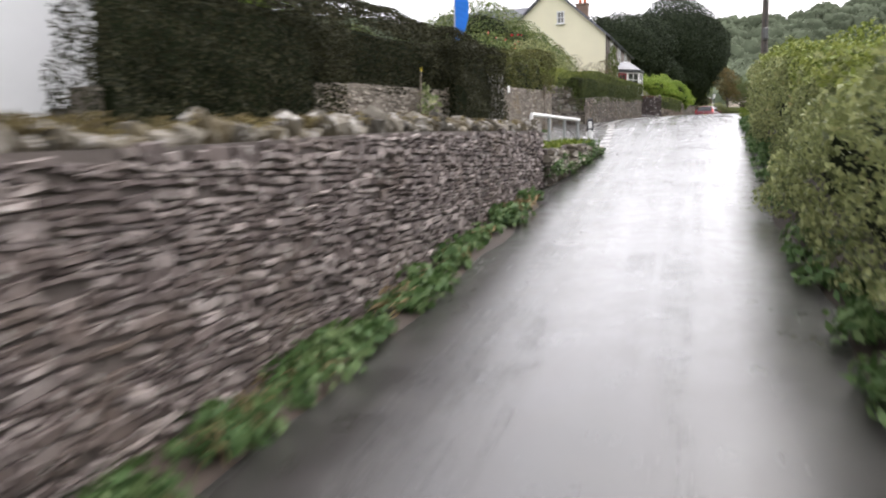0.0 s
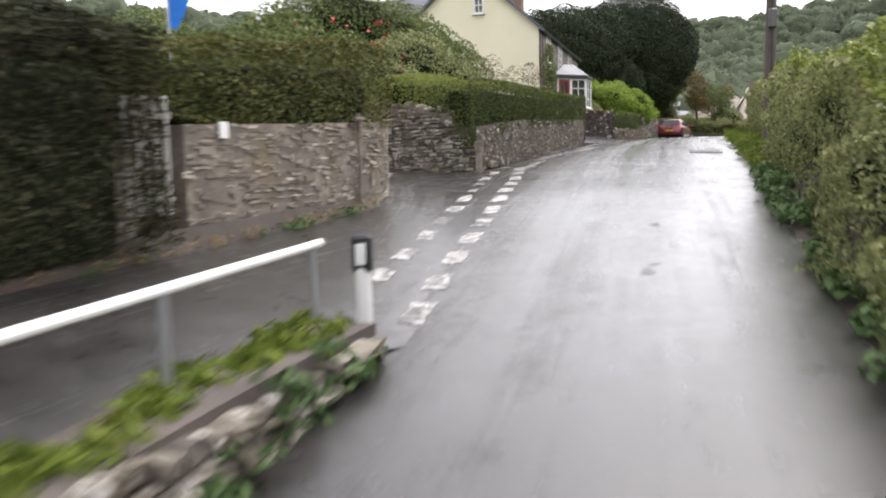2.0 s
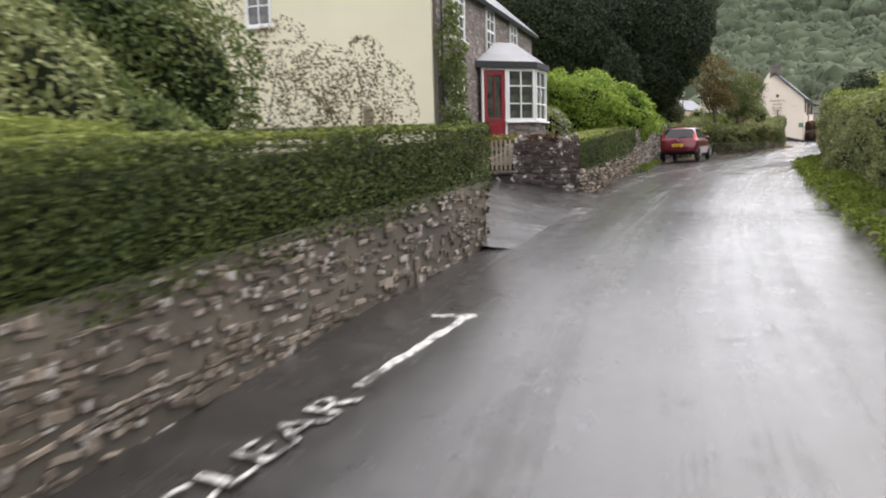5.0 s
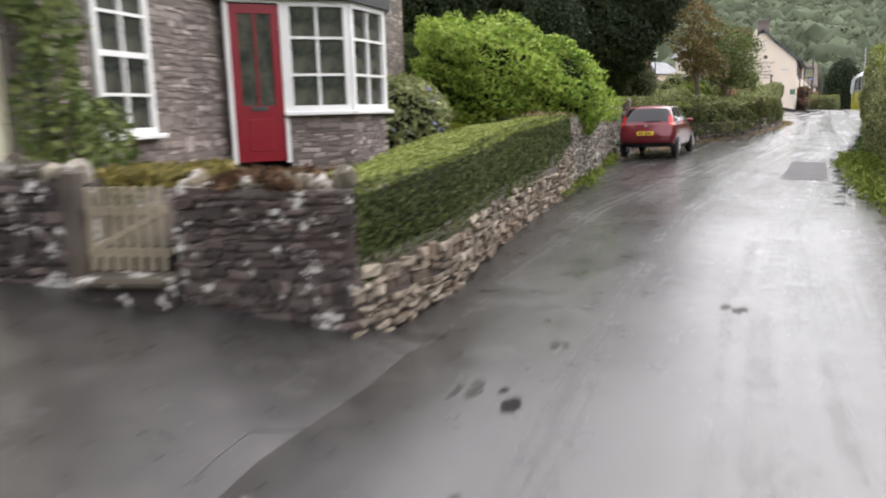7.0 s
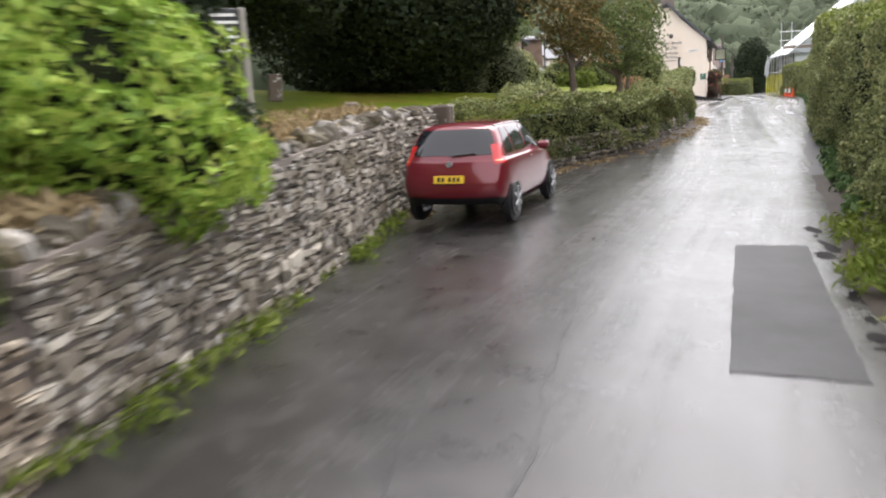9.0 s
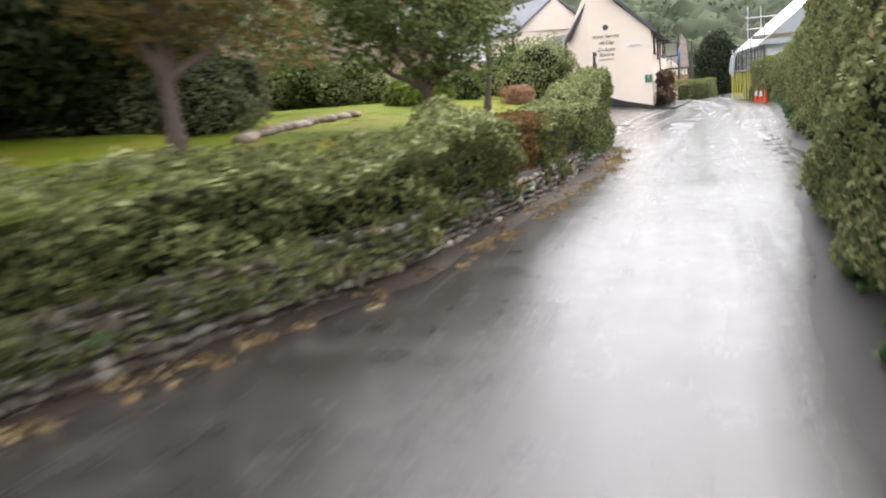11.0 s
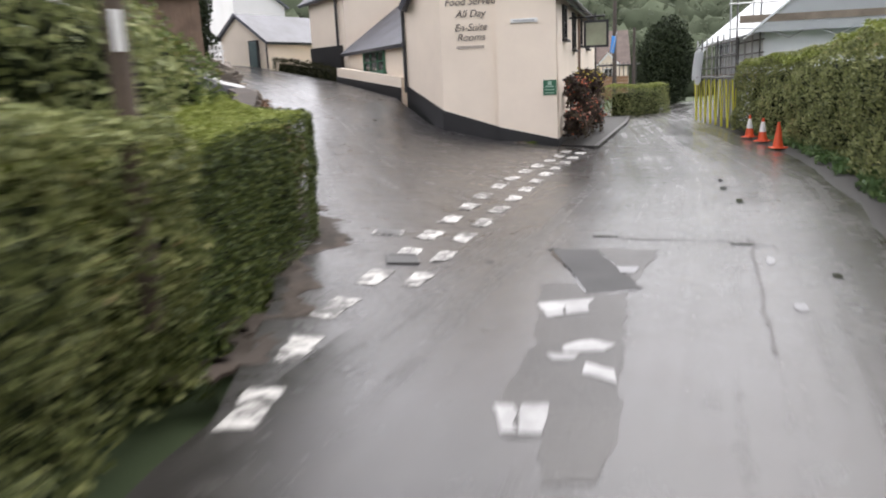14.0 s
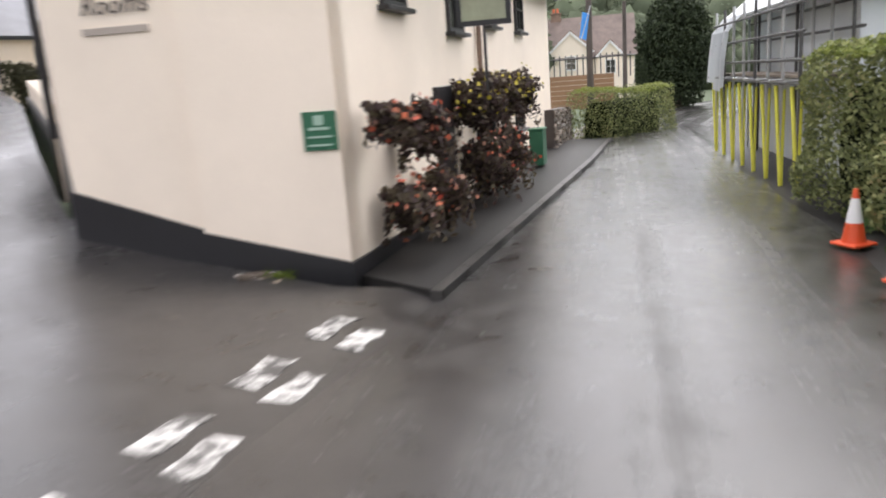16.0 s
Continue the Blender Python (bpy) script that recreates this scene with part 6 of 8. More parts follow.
    def patch(name, us, vs, mat, side=0, proud=0.0, parent=ob, label=""):
        """Part of the skin between two sections and two heights; side 0: both halves joined."""
        bm = bmesh.new()
        P = [[at(u, v) for v in vs] for u in us]
        for sx in ((1, -1) if side == 0 else (side,)):
            V = []
            for i, u in enumerate(us):
                line = []
                for j, v in enumerate(vs):
                    q = P[i][j]
                    if proud:
                        du = at(min(u + 0.03, 11), v) - at(max(u - 0.03, 0), v)
                        dv = at(u, min(v + 0.03, 8)) - at(u, max(v - 0.03, 0))
                        n = np.cross(dv, du)
                        n = n / (np.linalg.norm(n) + 1e-9)
                        if n @ (q - np.array((0, 2.0, 0.7))) < 0:
                            n = -n
                        q = q + n * proud
                    line.append(bm.verts.new((sx * max(q[0], 0), q[1], q[2])))
                V.append(line)
            for i in range(len(us) - 1):
                for j in range(len(vs) - 1):
                    f = (V[i][j], V[i + 1][j], V[i + 1][j + 1], V[i][j + 1])
                    bm.faces.new(f if sx > 0 else f[::-1])
        bmesh.ops.remove_doubles(bm, verts=bm.verts, dist=0.0008)
        bmesh.ops.recalc_face_normals(bm, faces=bm.faces)
        o = part(name, bm, mat, parent, label)
        o.data.shade_smooth()
        return o

    L = np.linspace
    patch("body", L(0, 11, 78), L(0, 8, 44), CARRED)
    patch("rear_window", L(0, 2.05, 14), L(4.35, 6.25, 10), DARKGLASS, 0, 0.008)
    patch("windscreen", L(6.95, 8.0, 8), L(6.6, 8, 8), DARKGLASS, 0, 0.008)
    patch("lower_bumper", L(0, 3.0, 22), L(0, 0.95, 6), PLASTIC, 0, 0.012)
    patch("front_bumper", L(9.4, 11, 14), L(0, 0.9, 6), PLASTIC, 0, 0.012)
    patch("grille", L(10.35, 11, 8), L(1.7, 2.7, 6), PLASTIC, 0, 0.01)
    for s in (-1, 1):
        for u0, u1 in ((3.4, 4.1), (4.25, 5.3), (5.45, 6.75)):
            patch("side_window", L(u0, u1, 10), L(4.25, 6.1, 8), DARKGLASS, s, 0.007)
        patch("sill", L(3.4, 9.2, 26), L(0, 0.45, 4), PLASTIC, s, 0.006)
        tl = patch("tail_light", L(1.75, 2.95, 10), L(2.95, 5.0, 10), LAMP, s, 0.012)
        patch("indicator", L(1.85, 2.6, 6), L(3.3, 3.7, 4), AMBER, s, 0.016, tl)
        patch("headlight", L(9.5, 10.5, 8), L(3.0, 4.4, 8), CLEAR, s, 0.01)
        part("door_handle", boxed((0.03, 0.16, 0.03), (s * 0.85, 1.75, 0.9), (0, 0, 0), 0.01), CARRED, ob)
        m = part("door_mirror", boxed((0.2, 0.13, 0.14), (s * 0.9, 2.42, 1.04), (0, 0, 0), 0.045), CARRED, ob)
        part("roof_rail", rod(bmesh.new(), (s * 0.57, 0.55, 1.475), (s * 0.57, 2.0, 1.475), 0.014, n=6), STEEL, ob)
        for y in (0.72, 3.22):
            bm = bmesh.new()
            bmesh.ops.create_cone(bm, cap_ends=True, segments=28, radius1=0.37, radius2=0.37, depth=0.1, matrix=Matrix.Translation((s * 0.795, y, 0.32)) @ Matrix.Rotation(radians(90), 4, "Y"))
            part("wheel_arch", bm, PLASTIC, ob)
            bm = bmesh.new()
            bmesh.ops.create_cone(bm, cap_ends=True, segments=32, radius1=0.31, radius2=0.31, depth=0.2, matrix=Matrix.Translation((s * 0.775, y, 0.31)) @ Matrix.Rotation(radians(90), 4, "Y"))
            bmesh.ops.bevel(bm, geom=[e for e in bm.edges if abs(e.verts[0].co.x - e.verts[1].co.x) < 0.01], offset=0.03, segments=2, affect="EDGES")
            wh = part("wheel", bm, BLACK, ob, "black tyre")
            bm = bmesh.new()
            bmesh.ops.create_cone(bm, cap_ends=True, segments=28, radius1=0.215, radius2=0.2, depth=0.02, matrix=Matrix.Translation((s * 0.878, y, 0.31)) @ Matrix.Rotation(radians(90 * s), 4, "Y"))
            part("rim", bm, PLASTIC, wh, "dark rim well")
            for i in range(6):
                a = i * 2 * math.pi / 6
                part("spoke", boxed((0.022, 0.05, 0.19), (s * 0.892, y + 0.1 * math.sin(a), 0.31 + 0.1 * math.cos(a)), (-math.degrees(a), 0, 0), 0.006), STEEL, wh, "alloy spoke")
    PLATE = plain("yellow_plate", (0.75, 0.5, 0.03), 0.4, 0.05, 8, bumpy=0)
    np_ = part("number_plate", boxed((0.5, 0.02, 0.12), (0, -0.012, 0.7), (-8, 0, 0), 0.004), PLATE, ob, "yellow plate with dark bars")
    for x in (-0.16, -0.09, 0.02, 0.09, 0.16):
        part("bar", boxed((0.045, 0.012, 0.07), (x, -0.02, 0.7), (-8, 0, 0)), BLACK, np_)
    part("rear_wiper", rod(bmesh.new(), (0.0, 0.085, 1.05), (0.4, 0.125, 1.08), 0.012), BLACK, ob)
    part("badge", rod(bmesh.new(), (0, 0.03, 0.93), (0, 0.075, 0.93), 0.045, n=16), STEEL, ob, "round chrome badge")
    part("exhaust", rod(bmesh.new(), (-0.45, 0.06, 0.24), (-0.45, 0.3, 0.24), 0.03), STEEL, ob)
    return ob


car("burgundy hatchback parked against the churchyard wall", ("burgundy_car_paint", (0.15, 0.009, 0.017)), pose(24.85, 61.95, 7.54, 0, 0, math.degrees(math.atan2(-0.56, 0.83))) @ Matrix.Scale(0.95, 4))
car("dark hatchback parked in a bay beside the side road", ("black_car_paint", (0.012, 0.012, 0.015)), pose(40.4, 103.05, 9.5, 0, 0, -74))


# ---- verges ----
def verge(name, label, line, s0, s1, inner, outer, mat, side, rise=0.12):
    """A strip of rough ground beside the lane."""
    verts, faces = [], []
    S = np.arange(s0, s1, 0.5)
    for s in S:
        q, n = line.at(s), line.left(s) * side
        z = lane_z(q[0], q[1])
        for k in range(5):
            u = k / 4
            d = lerp(inner, outer, u)
            verts.append((q[0] + n[0] * d, q[1] + n[1] * d, z - 0.07 + rise * u + 0.018 * noise.noise(Vector((q[0] * 0.7 + d, q[1] * 0.8, 0)))))
    for k in range(len(S) - 1):
        for i in range(4):
            j = k * 5 + i
            faces.append((j, j + 1, j + 6, j + 5))
    return tagged(raw(name, verts, faces, mat, smooth=True), label, "verge", kind="structure")


MUD = plain("wet_leaf_mould", (0.034, 0.026, 0.019), 0.7, 0.5, 5, bumpy=0.8, spec=0.2)
verge("verge", "muddy foot of the right-hand hedgerow", RIGHT, 0.5, 97, -0.12, 1.6, MUD, -1, 0.2)
verge("verge", "worn wet tarmac edge below the trimmed hedge", RIGHT, 96.5, RIGHT.length - 40, -0.12, 1.6, FOOTWAY, -1, 0.2)
verge("verge", "leaf-littered foot of the left-hand walls", LEFT, 0.5, 37, -0.3, 0.5, EARTH, 1, 0.12)
verge("verge", "leaf-littered foot of the mixed hedge", LEFT, 93, 117, -0.55, 0.5, EARTH, 1, 0.12)


def along(line, s0, s1, count, off, dz=0.0, r=(0.1, 0.25)):
    out = []
    for _ in range(count):
        s = RNG.uniform(s0, s1)
        q, n = line.at(s), line.left(s)
        d = RNG.uniform(*off)
        out.append((q[0] + n[0] * d, q[1] + n[1] * d, lane_z(q[0], q[1]) + dz, RNG.uniform(*r)))
    return out


GRASSBLADE = leafy("grass_blades", (0.055, 0.085, 0.01), (0.11, 0.155, 0.018), (0.2, 0.235, 0.05), 0.8)
MOSSY = leafy("brown_moss", (0.055, 0.042, 0.02), (0.12, 0.095, 0.04), (0.2, 0.165, 0.075), 0.8)
DRYBLADE = leafy("dry_grass", (0.14, 0.1, 0.05), (0.26, 0.19, 0.1), (0.38, 0.3, 0.17), 0.8)
WEED = leafy("wall_weeds", (0.03, 0.06, 0.02), (0.07, 0.13, 0.04), (0.14, 0.2, 0.08), 0.6)
tufts("weeds", "weeds and dry stalks along the foot of the slate wall", along(LEFT, 24, 36.5, 120, (-0.12, 0.22), 0.0, (0.08, 0.26)), WEED, 0.1, 46, slim=0.6)
tufts("weeds", "dry grass along the foot of the slate wall", along(LEFT, 24, 36.5, 45, (-0.1, 0.2), 0.0, (0.08, 0.2)), DRYBLADE, 0.16, 26)
tufts("moss", "golden moss and grass on the coping of the slate wall", [(lerp(*e[0:2], u), lerp(*e[2:4], u), lerp(*e[4:6], u) + 0.06, RNG.uniform(0.07, 0.17)) for e in ((-1.5, -0.47, 1.35, 4.3, 4.2, 4.35), (-0.47, 0.73, 4.3, 7.1, 4.35, 4.55), (0.73, 2.78, 7.1, 12.7, 4.55, 4.8)) for u in RNG.random(34)], MOSSY, 0.07, 44, slim=0.4)
loft("verge", [((*beside(d - 0.0), z + 0.1), (beside(d)[0] + 0.34, beside(d)[1] - 0.18, z - 0.22)) for d, z in ((17.5, 4.3), (12.5, 4.62), (8.7, 4.95), (5.0, 5.18), (0.2, 5.4))], EARTH, "leaf-littered foot of the weathered wall", "verge", rough=0.06)
tufts("weeds", "dry brown grass at the foot of the weathered wall", [(beside(d)[0] + o * 0.88, beside(d)[1] - o * 0.47, lerp(4.5, 5.36, (14 - d) / 14) + 0.02, RNG.uniform(0.08, 0.2)) for d, o in zip(RNG.uniform(0.2, 14, 70), RNG.uniform(0.05, 0.32, 70))], DRYBLADE, 0.09, 26)
tufts("weeds", "low green weeds at the foot of the weathered wall", [(beside(d)[0] + o * 0.88, beside(d)[1] - o * 0.47, lerp(4.5, 5.36, (14 - d) / 14) - 0.02, RNG.uniform(0.06, 0.16)) for d, o in zip(RNG.uniform(0.2, 14, 110), RNG.uniform(0.03, 0.3, 110))], WEED, 0.06, 40, slim=0.5)
tufts("weeds", "weeds and grass growing from the low wall", [(lerp(3.5, 5.6, u) + RNG.uniform(0.0, 0.2), lerp(13.7, 18.3, u), lerp(3.85, 4.5, u) + RNG.uniform(0, 0.5) ** 1.6, RNG.uniform(0.08, 0.2)) for u in RNG.random(60)], WEED, 0.09, 40, slim=0.45)
tufts("grass_tuft", "long grass on top of the low wall", [(lerp(3.3, 5.2, u) + RNG.uniform(-0.1, 0.35), lerp(14.2, 18.6, u), lerp(4.5, 4.68, u), RNG.uniform(0.1, 0.2)) for u in RNG.random(60)], GRASSBLADE, 0.2, 50)
tufts("grass_verge", "green grass verge below the hedgerow", along(RIGHT, 55, 92, 300, (-1.0, -0.05), 0.02, (0.12, 0.3)), GRASSBLADE, 0.16, 46)
tufts("grass_verge", "rough grass below the hedgerow", along(RIGHT, 24, 55, 120, (-0.5, -0.05), 0.0, (0.1, 0.25)), WEED, 0.13, 40, slim=0.4)
tufts("weeds", "ferns and low weeds below the trimmed hedge", along(RIGHT, 92, 140, 380, (-1.0, -0.4), 0.0, (0.08, 0.2)), WEED, 0.14, 40, slim=0.4)
tufts("grass_tuft", "dry grass hanging over the churchyard wall", [(lerp(21.0, 24.3, u) - RNG.uniform(0.1, 0.9), lerp(56.6, 64.4, u), lerp(8.6, 9.05, u), RNG.uniform(0.15, 0.3)) for u in RNG.random(150)], DRYBLADE, 0.28, 50)
tufts("rough_grass", "dry tan grass over the churchyard bank", [(lerp(20.2, 25.2, u) - RNG.uniform(0.6, 3.2), lerp(57.5, 66.6, u) + RNG.uniform(0, 1.2), lerp(8.62, 9.02, u) + 0.1, RNG.uniform(0.12, 0.3)) for u in RNG.random(330)], DRYBLADE, 0.16, 40)
bush("holly", "dark upright holly beside the rhododendron", (21.35, 59.2, 8.4), [(0, 0, 1.2, 0.75, 0.75, 1.5), (0.1, 0.1, 2.6, 0.65, 0.65, 1.3), (0.2, -0.3, 0.6, 0.7, 0.6, 0.8)], LEAF_DARK, 0.09, 380, "tree", trunk=(0.1, 0.6))
tufts("weeds", "grass and weeds at the foot of the churchyard wall", along(LEFT, 83, 93, 42, (-0.2, 0.1), 0.0, (0.08, 0.22)), GRASSBLADE, 0.14, 40)
tufts("grass_tuft", "rough brown grass along the lawn edge", [(lerp(31.8, 40.0, u) - RNG.uniform(0.0, 0.9), lerp(71.0, 82.2, u) + RNG.uniform(0, 0.5), lerp(8.75, 8.95, u), RNG.uniform(0.1, 0.25)) for u in RNG.random(170)], DRYBLADE, 0.1, 40)
tufts("weeds", "ivy and weeds trailing over the low hedge wall", along(LEFT, 93, 117, 90, (0.05, 0.3), 0.25, (0.08, 0.2)), WEED, 0.075, 34, slim=0.6)
tufts("leaf_litter", "fallen leaves and twigs below the mixed hedge", along(LEFT, 93, 117, 170, (-0.5, 0.15), -0.03, (0.06, 0.2)), DRYBLADE, 0.07, 26, 0.3, slim=0.6)
tufts("bracken", "dead red-brown bracken on the side road bank", [(lerp(43.5, 43.85, u) + RNG.uniform(-0.25, 0.5), lerp(91.8, 101.0, u), lerp(8.5, 9.3, u) + RNG.uniform(0, 0.6), RNG.uniform(0.12, 0.32)) for u in RNG.random(110)], leafy("dead_bracken", (0.06, 0.032, 0.018), (0.14, 0.075, 0.04), (0.24, 0.14, 0.08), 0.8), 0.13, 46, slim=0.35)
tufts("weeds", "brown growth on the cottage garden wall", [(lerp(15.0, 16.4, u), lerp(47.5, 47.15, u) + RNG.uniform(-0.1, 0.3), 8.36, RNG.uniform(0.1, 0.25)) for u in RNG.uniform(0.25, 0.8, 20)], leafy("brown_sedum", (0.035, 0.018, 0.01), (0.075, 0.04, 0.022), (0.14, 0.085, 0.045), 0.8), 0.11, 80, 0.8, slim=0.35)
tufts("weeds", "yellow-green garden plants behind the cottage wall", [(lerp(13.6, 15.4, u), lerp(48.1, 47.9, u) + RNG.uniform(0, 0.5), 8.35, RNG.uniform(0.15, 0.3)) for u in RNG.random(24)], leafy("golden_shrub", (0.08, 0.075, 0.02), (0.16, 0.14, 0.035), (0.27, 0.22, 0.07), 0.7), 0.1, 60, slim=0.4)
bush("ivy", "ivy and creeper climbing the stone front", (13.8, 48.85, 7.8), [(0, -0.4, 1.4, 0.35, 0.55, 1.5), (-0.1, -0.6, 3.0, 0.3, 0.5, 1.0), (0.1, 0.1, 0.7, 0.4, 0.5, 0.7)], LEAF_TREE, 0.1, 320, "climber", core=False)


# ---- paint and wear on the lane ----
def on_road(name, pts, mat, label, lift=0.012, category="road marking", ragged=0.0, group=""):
    """A thin worn shape lying on the lane, over a plan outline."""
    P = []
    for i in range(len(pts)):
        a, b = np.array(pts[i]), np.array(pts[(i + 1) % len(pts)])
        m = max(1, int(np.hypot(*(b - a)) / 0.12)) if ragged else 1
        for k in range(m):
            q = a + (b - a) * k / m
            P.append(q + (RNG.uniform(-ragged, ragged, 2) if ragged else 0))
    bm = bmesh.new()
    top = [bm.verts.new((q[0], q[1], surface_z(q[0], q[1]) + lift)) for q in P]
    low = [bm.verts.new((v.co.x, v.co.y, v.co.z - 0.03)) for v in top]
    bm.faces.new(top)
    for i in range(len(top)):
        j = (i + 1) % len(top)
        bm.faces.new((top[i], low[i], low[j], top[j]))
    bmesh.ops.recalc_face_normals(bm, faces=bm.faces)
    bmesh.ops.triangulate(bm, faces=[f for f in bm.faces if len(f.verts) > 4])
    return tagged(part(name, bm, mat), label, category, group)


import mathutils
TREES = []
for o in (road, side_road, inn_road, driveway):
    dg = [v.co.copy() for v in o.data.vertices]
    TREES.append(mathutils.bvhtree.BVHTree.FromPolygons(dg, [tuple(p.vertices) for p in o.data.polygons]))


def surface_z(x, y):
    zs = [h[0].z for h in (t.ray_cast(Vector((x, y, 60)), Vector((0, 0, -1))) for t in TREES) if h[0]]
    return max(zs) if zs else lane_z(x, y)


def dashes(label, pts, count, length, width, group):
    """Painted dashes at even steps along a line."""
    line = Line(pts)
    for i in range(count):
        at = line.length * i / (count - 1)
        c, d = line.at(at)[:2], line.dir(at)
        n = np.array((-d[1], d[0]))
        o = [c + d * length / 2 * p + n * width / 2 * q for p, q in ((-1, -1), (1, -1), (1, 1), (-1, 1))]
        on_road("give_way_dash", o, PAINT, label, 0.007, ragged=0.03, group=group)


dashes("worn white give-way dash at the side lane", [(6.0, 19.33), (6.52, 21.25), (7.35, 24.03), (7.96, 26.27), (8.62, 28.77), (8.98, 30.45)], 12, 0.6, 0.24, "give-way dashes of the side lane")
dashes("worn white give-way dash at the side lane", [(5.66, 20.65), (6.28, 22.6), (7.06, 25.41), (7.95, 28.89), (8.3, 29.95)], 10, 0.55, 0.22, "give-way dashes of the side lane")
dashes("worn white give-way dash by the inn", [(42.5, 84.75), (43.2, 86.3), (45.23, 89.29), (46.95, 91.79), (48.59, 93.91), (50.1, 95.64), (51.55, 97.45)], 16, 0.55, 0.24, "give-way dashes by the inn")
dashes("worn white give-way dash by the inn", [(44.4, 87.25), (45.62, 89.07), (47.37, 91.47), (49.02, 93.71), (50.79, 95.91), (51.75, 97.1)], 13, 0.5, 0.22, "give-way dashes by the inn")
def stripe(a, b, w, label="worn white edge line"):
    a, b = np.array(a), np.array(b)
    d = (b - a) / np.hypot(*(b - a))
    n = np.array((-d[1], d[0])) * w / 2
    on_road("edge_line", [a - n, b - n, b + n, a + n], PAINT, label, 0.007, ragged=0.02)
stripe((9.4, 31.2), (10.05, 32.4), 0.09)
stripe((11.65, 35.6), (12.75, 37.3), 0.09)
stripe((12.35, 37.35), (12.8, 37.2), 0.08)
stripe((9.12, 30.95), (9.58, 30.82), 0.09)


def lettering(text, at, size, turn, mat, name="lettering", parent=None, upright=False, slant=0.0, squeeze=1.0, label=""):
    cu = bpy.data.curves.new("text", "FONT")
    cu.shear = slant
    cu.body, cu.size, cu.extrude = text, size, 0.004
    cu.align_x = "CENTER"
    tmp = bpy.data.objects.new("text", cu)
    scene.collection.objects.link(tmp)
    me = bpy.data.meshes.new_from_object(tmp.evaluated_get(bpy.context.evaluated_depsgraph_get()))
    bpy.data.objects.remove(tmp)
    me.materials.clear()
    me.materials.append(mat)
    ob = new(name, me)
    m = pose(*at, 90 if upright else 0, 0, turn) @ Matrix.Diagonal((squeeze, 1, 1, 1))
    ob.matrix_world = m
    if parent:
        ob.parent = parent
        ob.matrix_parent_inverse = parent.matrix_world.inverted()
    return tagged(ob, label)


for word, c in (("KEEP", (10.35, 33.05)), ("CLEAR", (11.2, 34.5))):
    ob = lettering(word, (c[0], c[1], surface_z(*c) + 0.02), 0.55, 58, PAINT, "road_lettering", label="worn white words painted on the tarmac")
    tagged(ob, category="road marking")
    sl = math.atan2(lane_z(11.5, 36) - lane_z(9.7, 32), math.hypot(1.8, 4))
    ob.matrix_world = Matrix.Translation((c[0], c[1], surface_z(*c) + 0.03)) @ Matrix.Rotation(radians(58), 4, "Z") @ Matrix.Rotation(-sl, 4, "Y") @ Matrix.Diagonal((1.15, 0.8, 1, 1))

on_road("tarmac_patch", [(27.7, 59.2), (28.42, 58.84), (26.08, 55.26), (25.35, 55.75)], PATCH, "square patch of newer grey tarmac", 0.006, "road patch", 0.012)
def blotch(name, label, c, rx, ry, turn, mat, lift=0.004, category="pothole"):
    o = []
    for k in range(26):
        a = k * 2 * math.pi / 26
        r = 0.9 + 0.3 * noise.noise(Vector((2.2 * math.cos(a) + c[0], 2.2 * math.sin(a) + c[1], 0))) + RNG.uniform(-0.09, 0.09)
        x, y = rx * r * math.cos(a), ry * r * math.sin(a)
        t = radians(turn)
        o.append((c[0] + x * math.cos(t) - y * math.sin(t), c[1] + x * math.sin(t) + y * math.cos(t)))
    return on_road(name, o, mat, label, lift, category)
def crumble(label, c, reach, count, turn, mat, size=0.06):
    """A cluster of small ragged hollows where the surface has broken up; reach: along and across the lane."""
    for _ in range(count):
        u, v, a = random.gauss(0, reach[0] * 0.5), random.gauss(0, reach[1] * 0.5), radians(turn)
        at = (c[0] + u * math.cos(a) - v * math.sin(a), c[1] + u * math.sin(a) + v * math.cos(a))
        blotch("pothole", label, at, size * random.uniform(0.7, 2.2), size * random.uniform(0.4, 1.1), turn + random.uniform(-25, 25), mat, 0.003)
for c, reach, count, mat in (((17.15, 45.7), (0.2, 0.12), 4, HOLE), ((17.4, 45.45), (0.24, 0.14), 6, DEEP), ((18.0, 46.45), (0.12, 0.06), 3, HOLE), ((19.7, 46.95), (0.1, 0.1), 3, HOLE), ((16.85, 44.36), (0.06, 0.05), 2, HOLE), ((10.97, 29.1), (0.14, 0.1), 4, HOLE), ((12.84, 29.64), (0.06, 0.12), 2, HOLE), ((9.36, 22.27), (0.12, 0.05), 2, HOLE), ((11.35, 31.1), (0.12, 0.2), 3, WETPATCH), ((8.45, 20.1), (0.3, 0.08), 4, WETPATCH),
                            ((40.7, 74.5), (0.4, 0.12), 7, DEEP), ((39.0, 72.2), (0.35, 0.12), 7, DEEP), ((38.6, 71.5), (0.4, 0.1), 6, DEEP), ((44.75, 80.6), (0.22, 0.1), 5, DEEP), ((43.0, 78.2), (0.4, 0.12), 8, DEEP), ((42.6, 77.6), (0.3, 0.1), 6, DEEP), ((46.08, 87.6), (0.1, 0.07), 3, DEEP), ((45.28, 87.52), (0.15, 0.05), 2, HOLE), ((17.45, 43.3), (0.12, 0.12), 5, WETPATCH), ((17.35, 42.7), (0.14, 0.14), 5, WETPATCH)):
    crumble("shallow dark broken patch in the wet tarmac", c, reach, count, 58, mat)
on_road("tarmac_patch", [(15.47, 44.01), (15.8, 44.03), (15.72, 43.67), (15.43, 43.79)], PALETAR, "worn pale patch of old tarmac", 0.004, "road patch", 0.03)
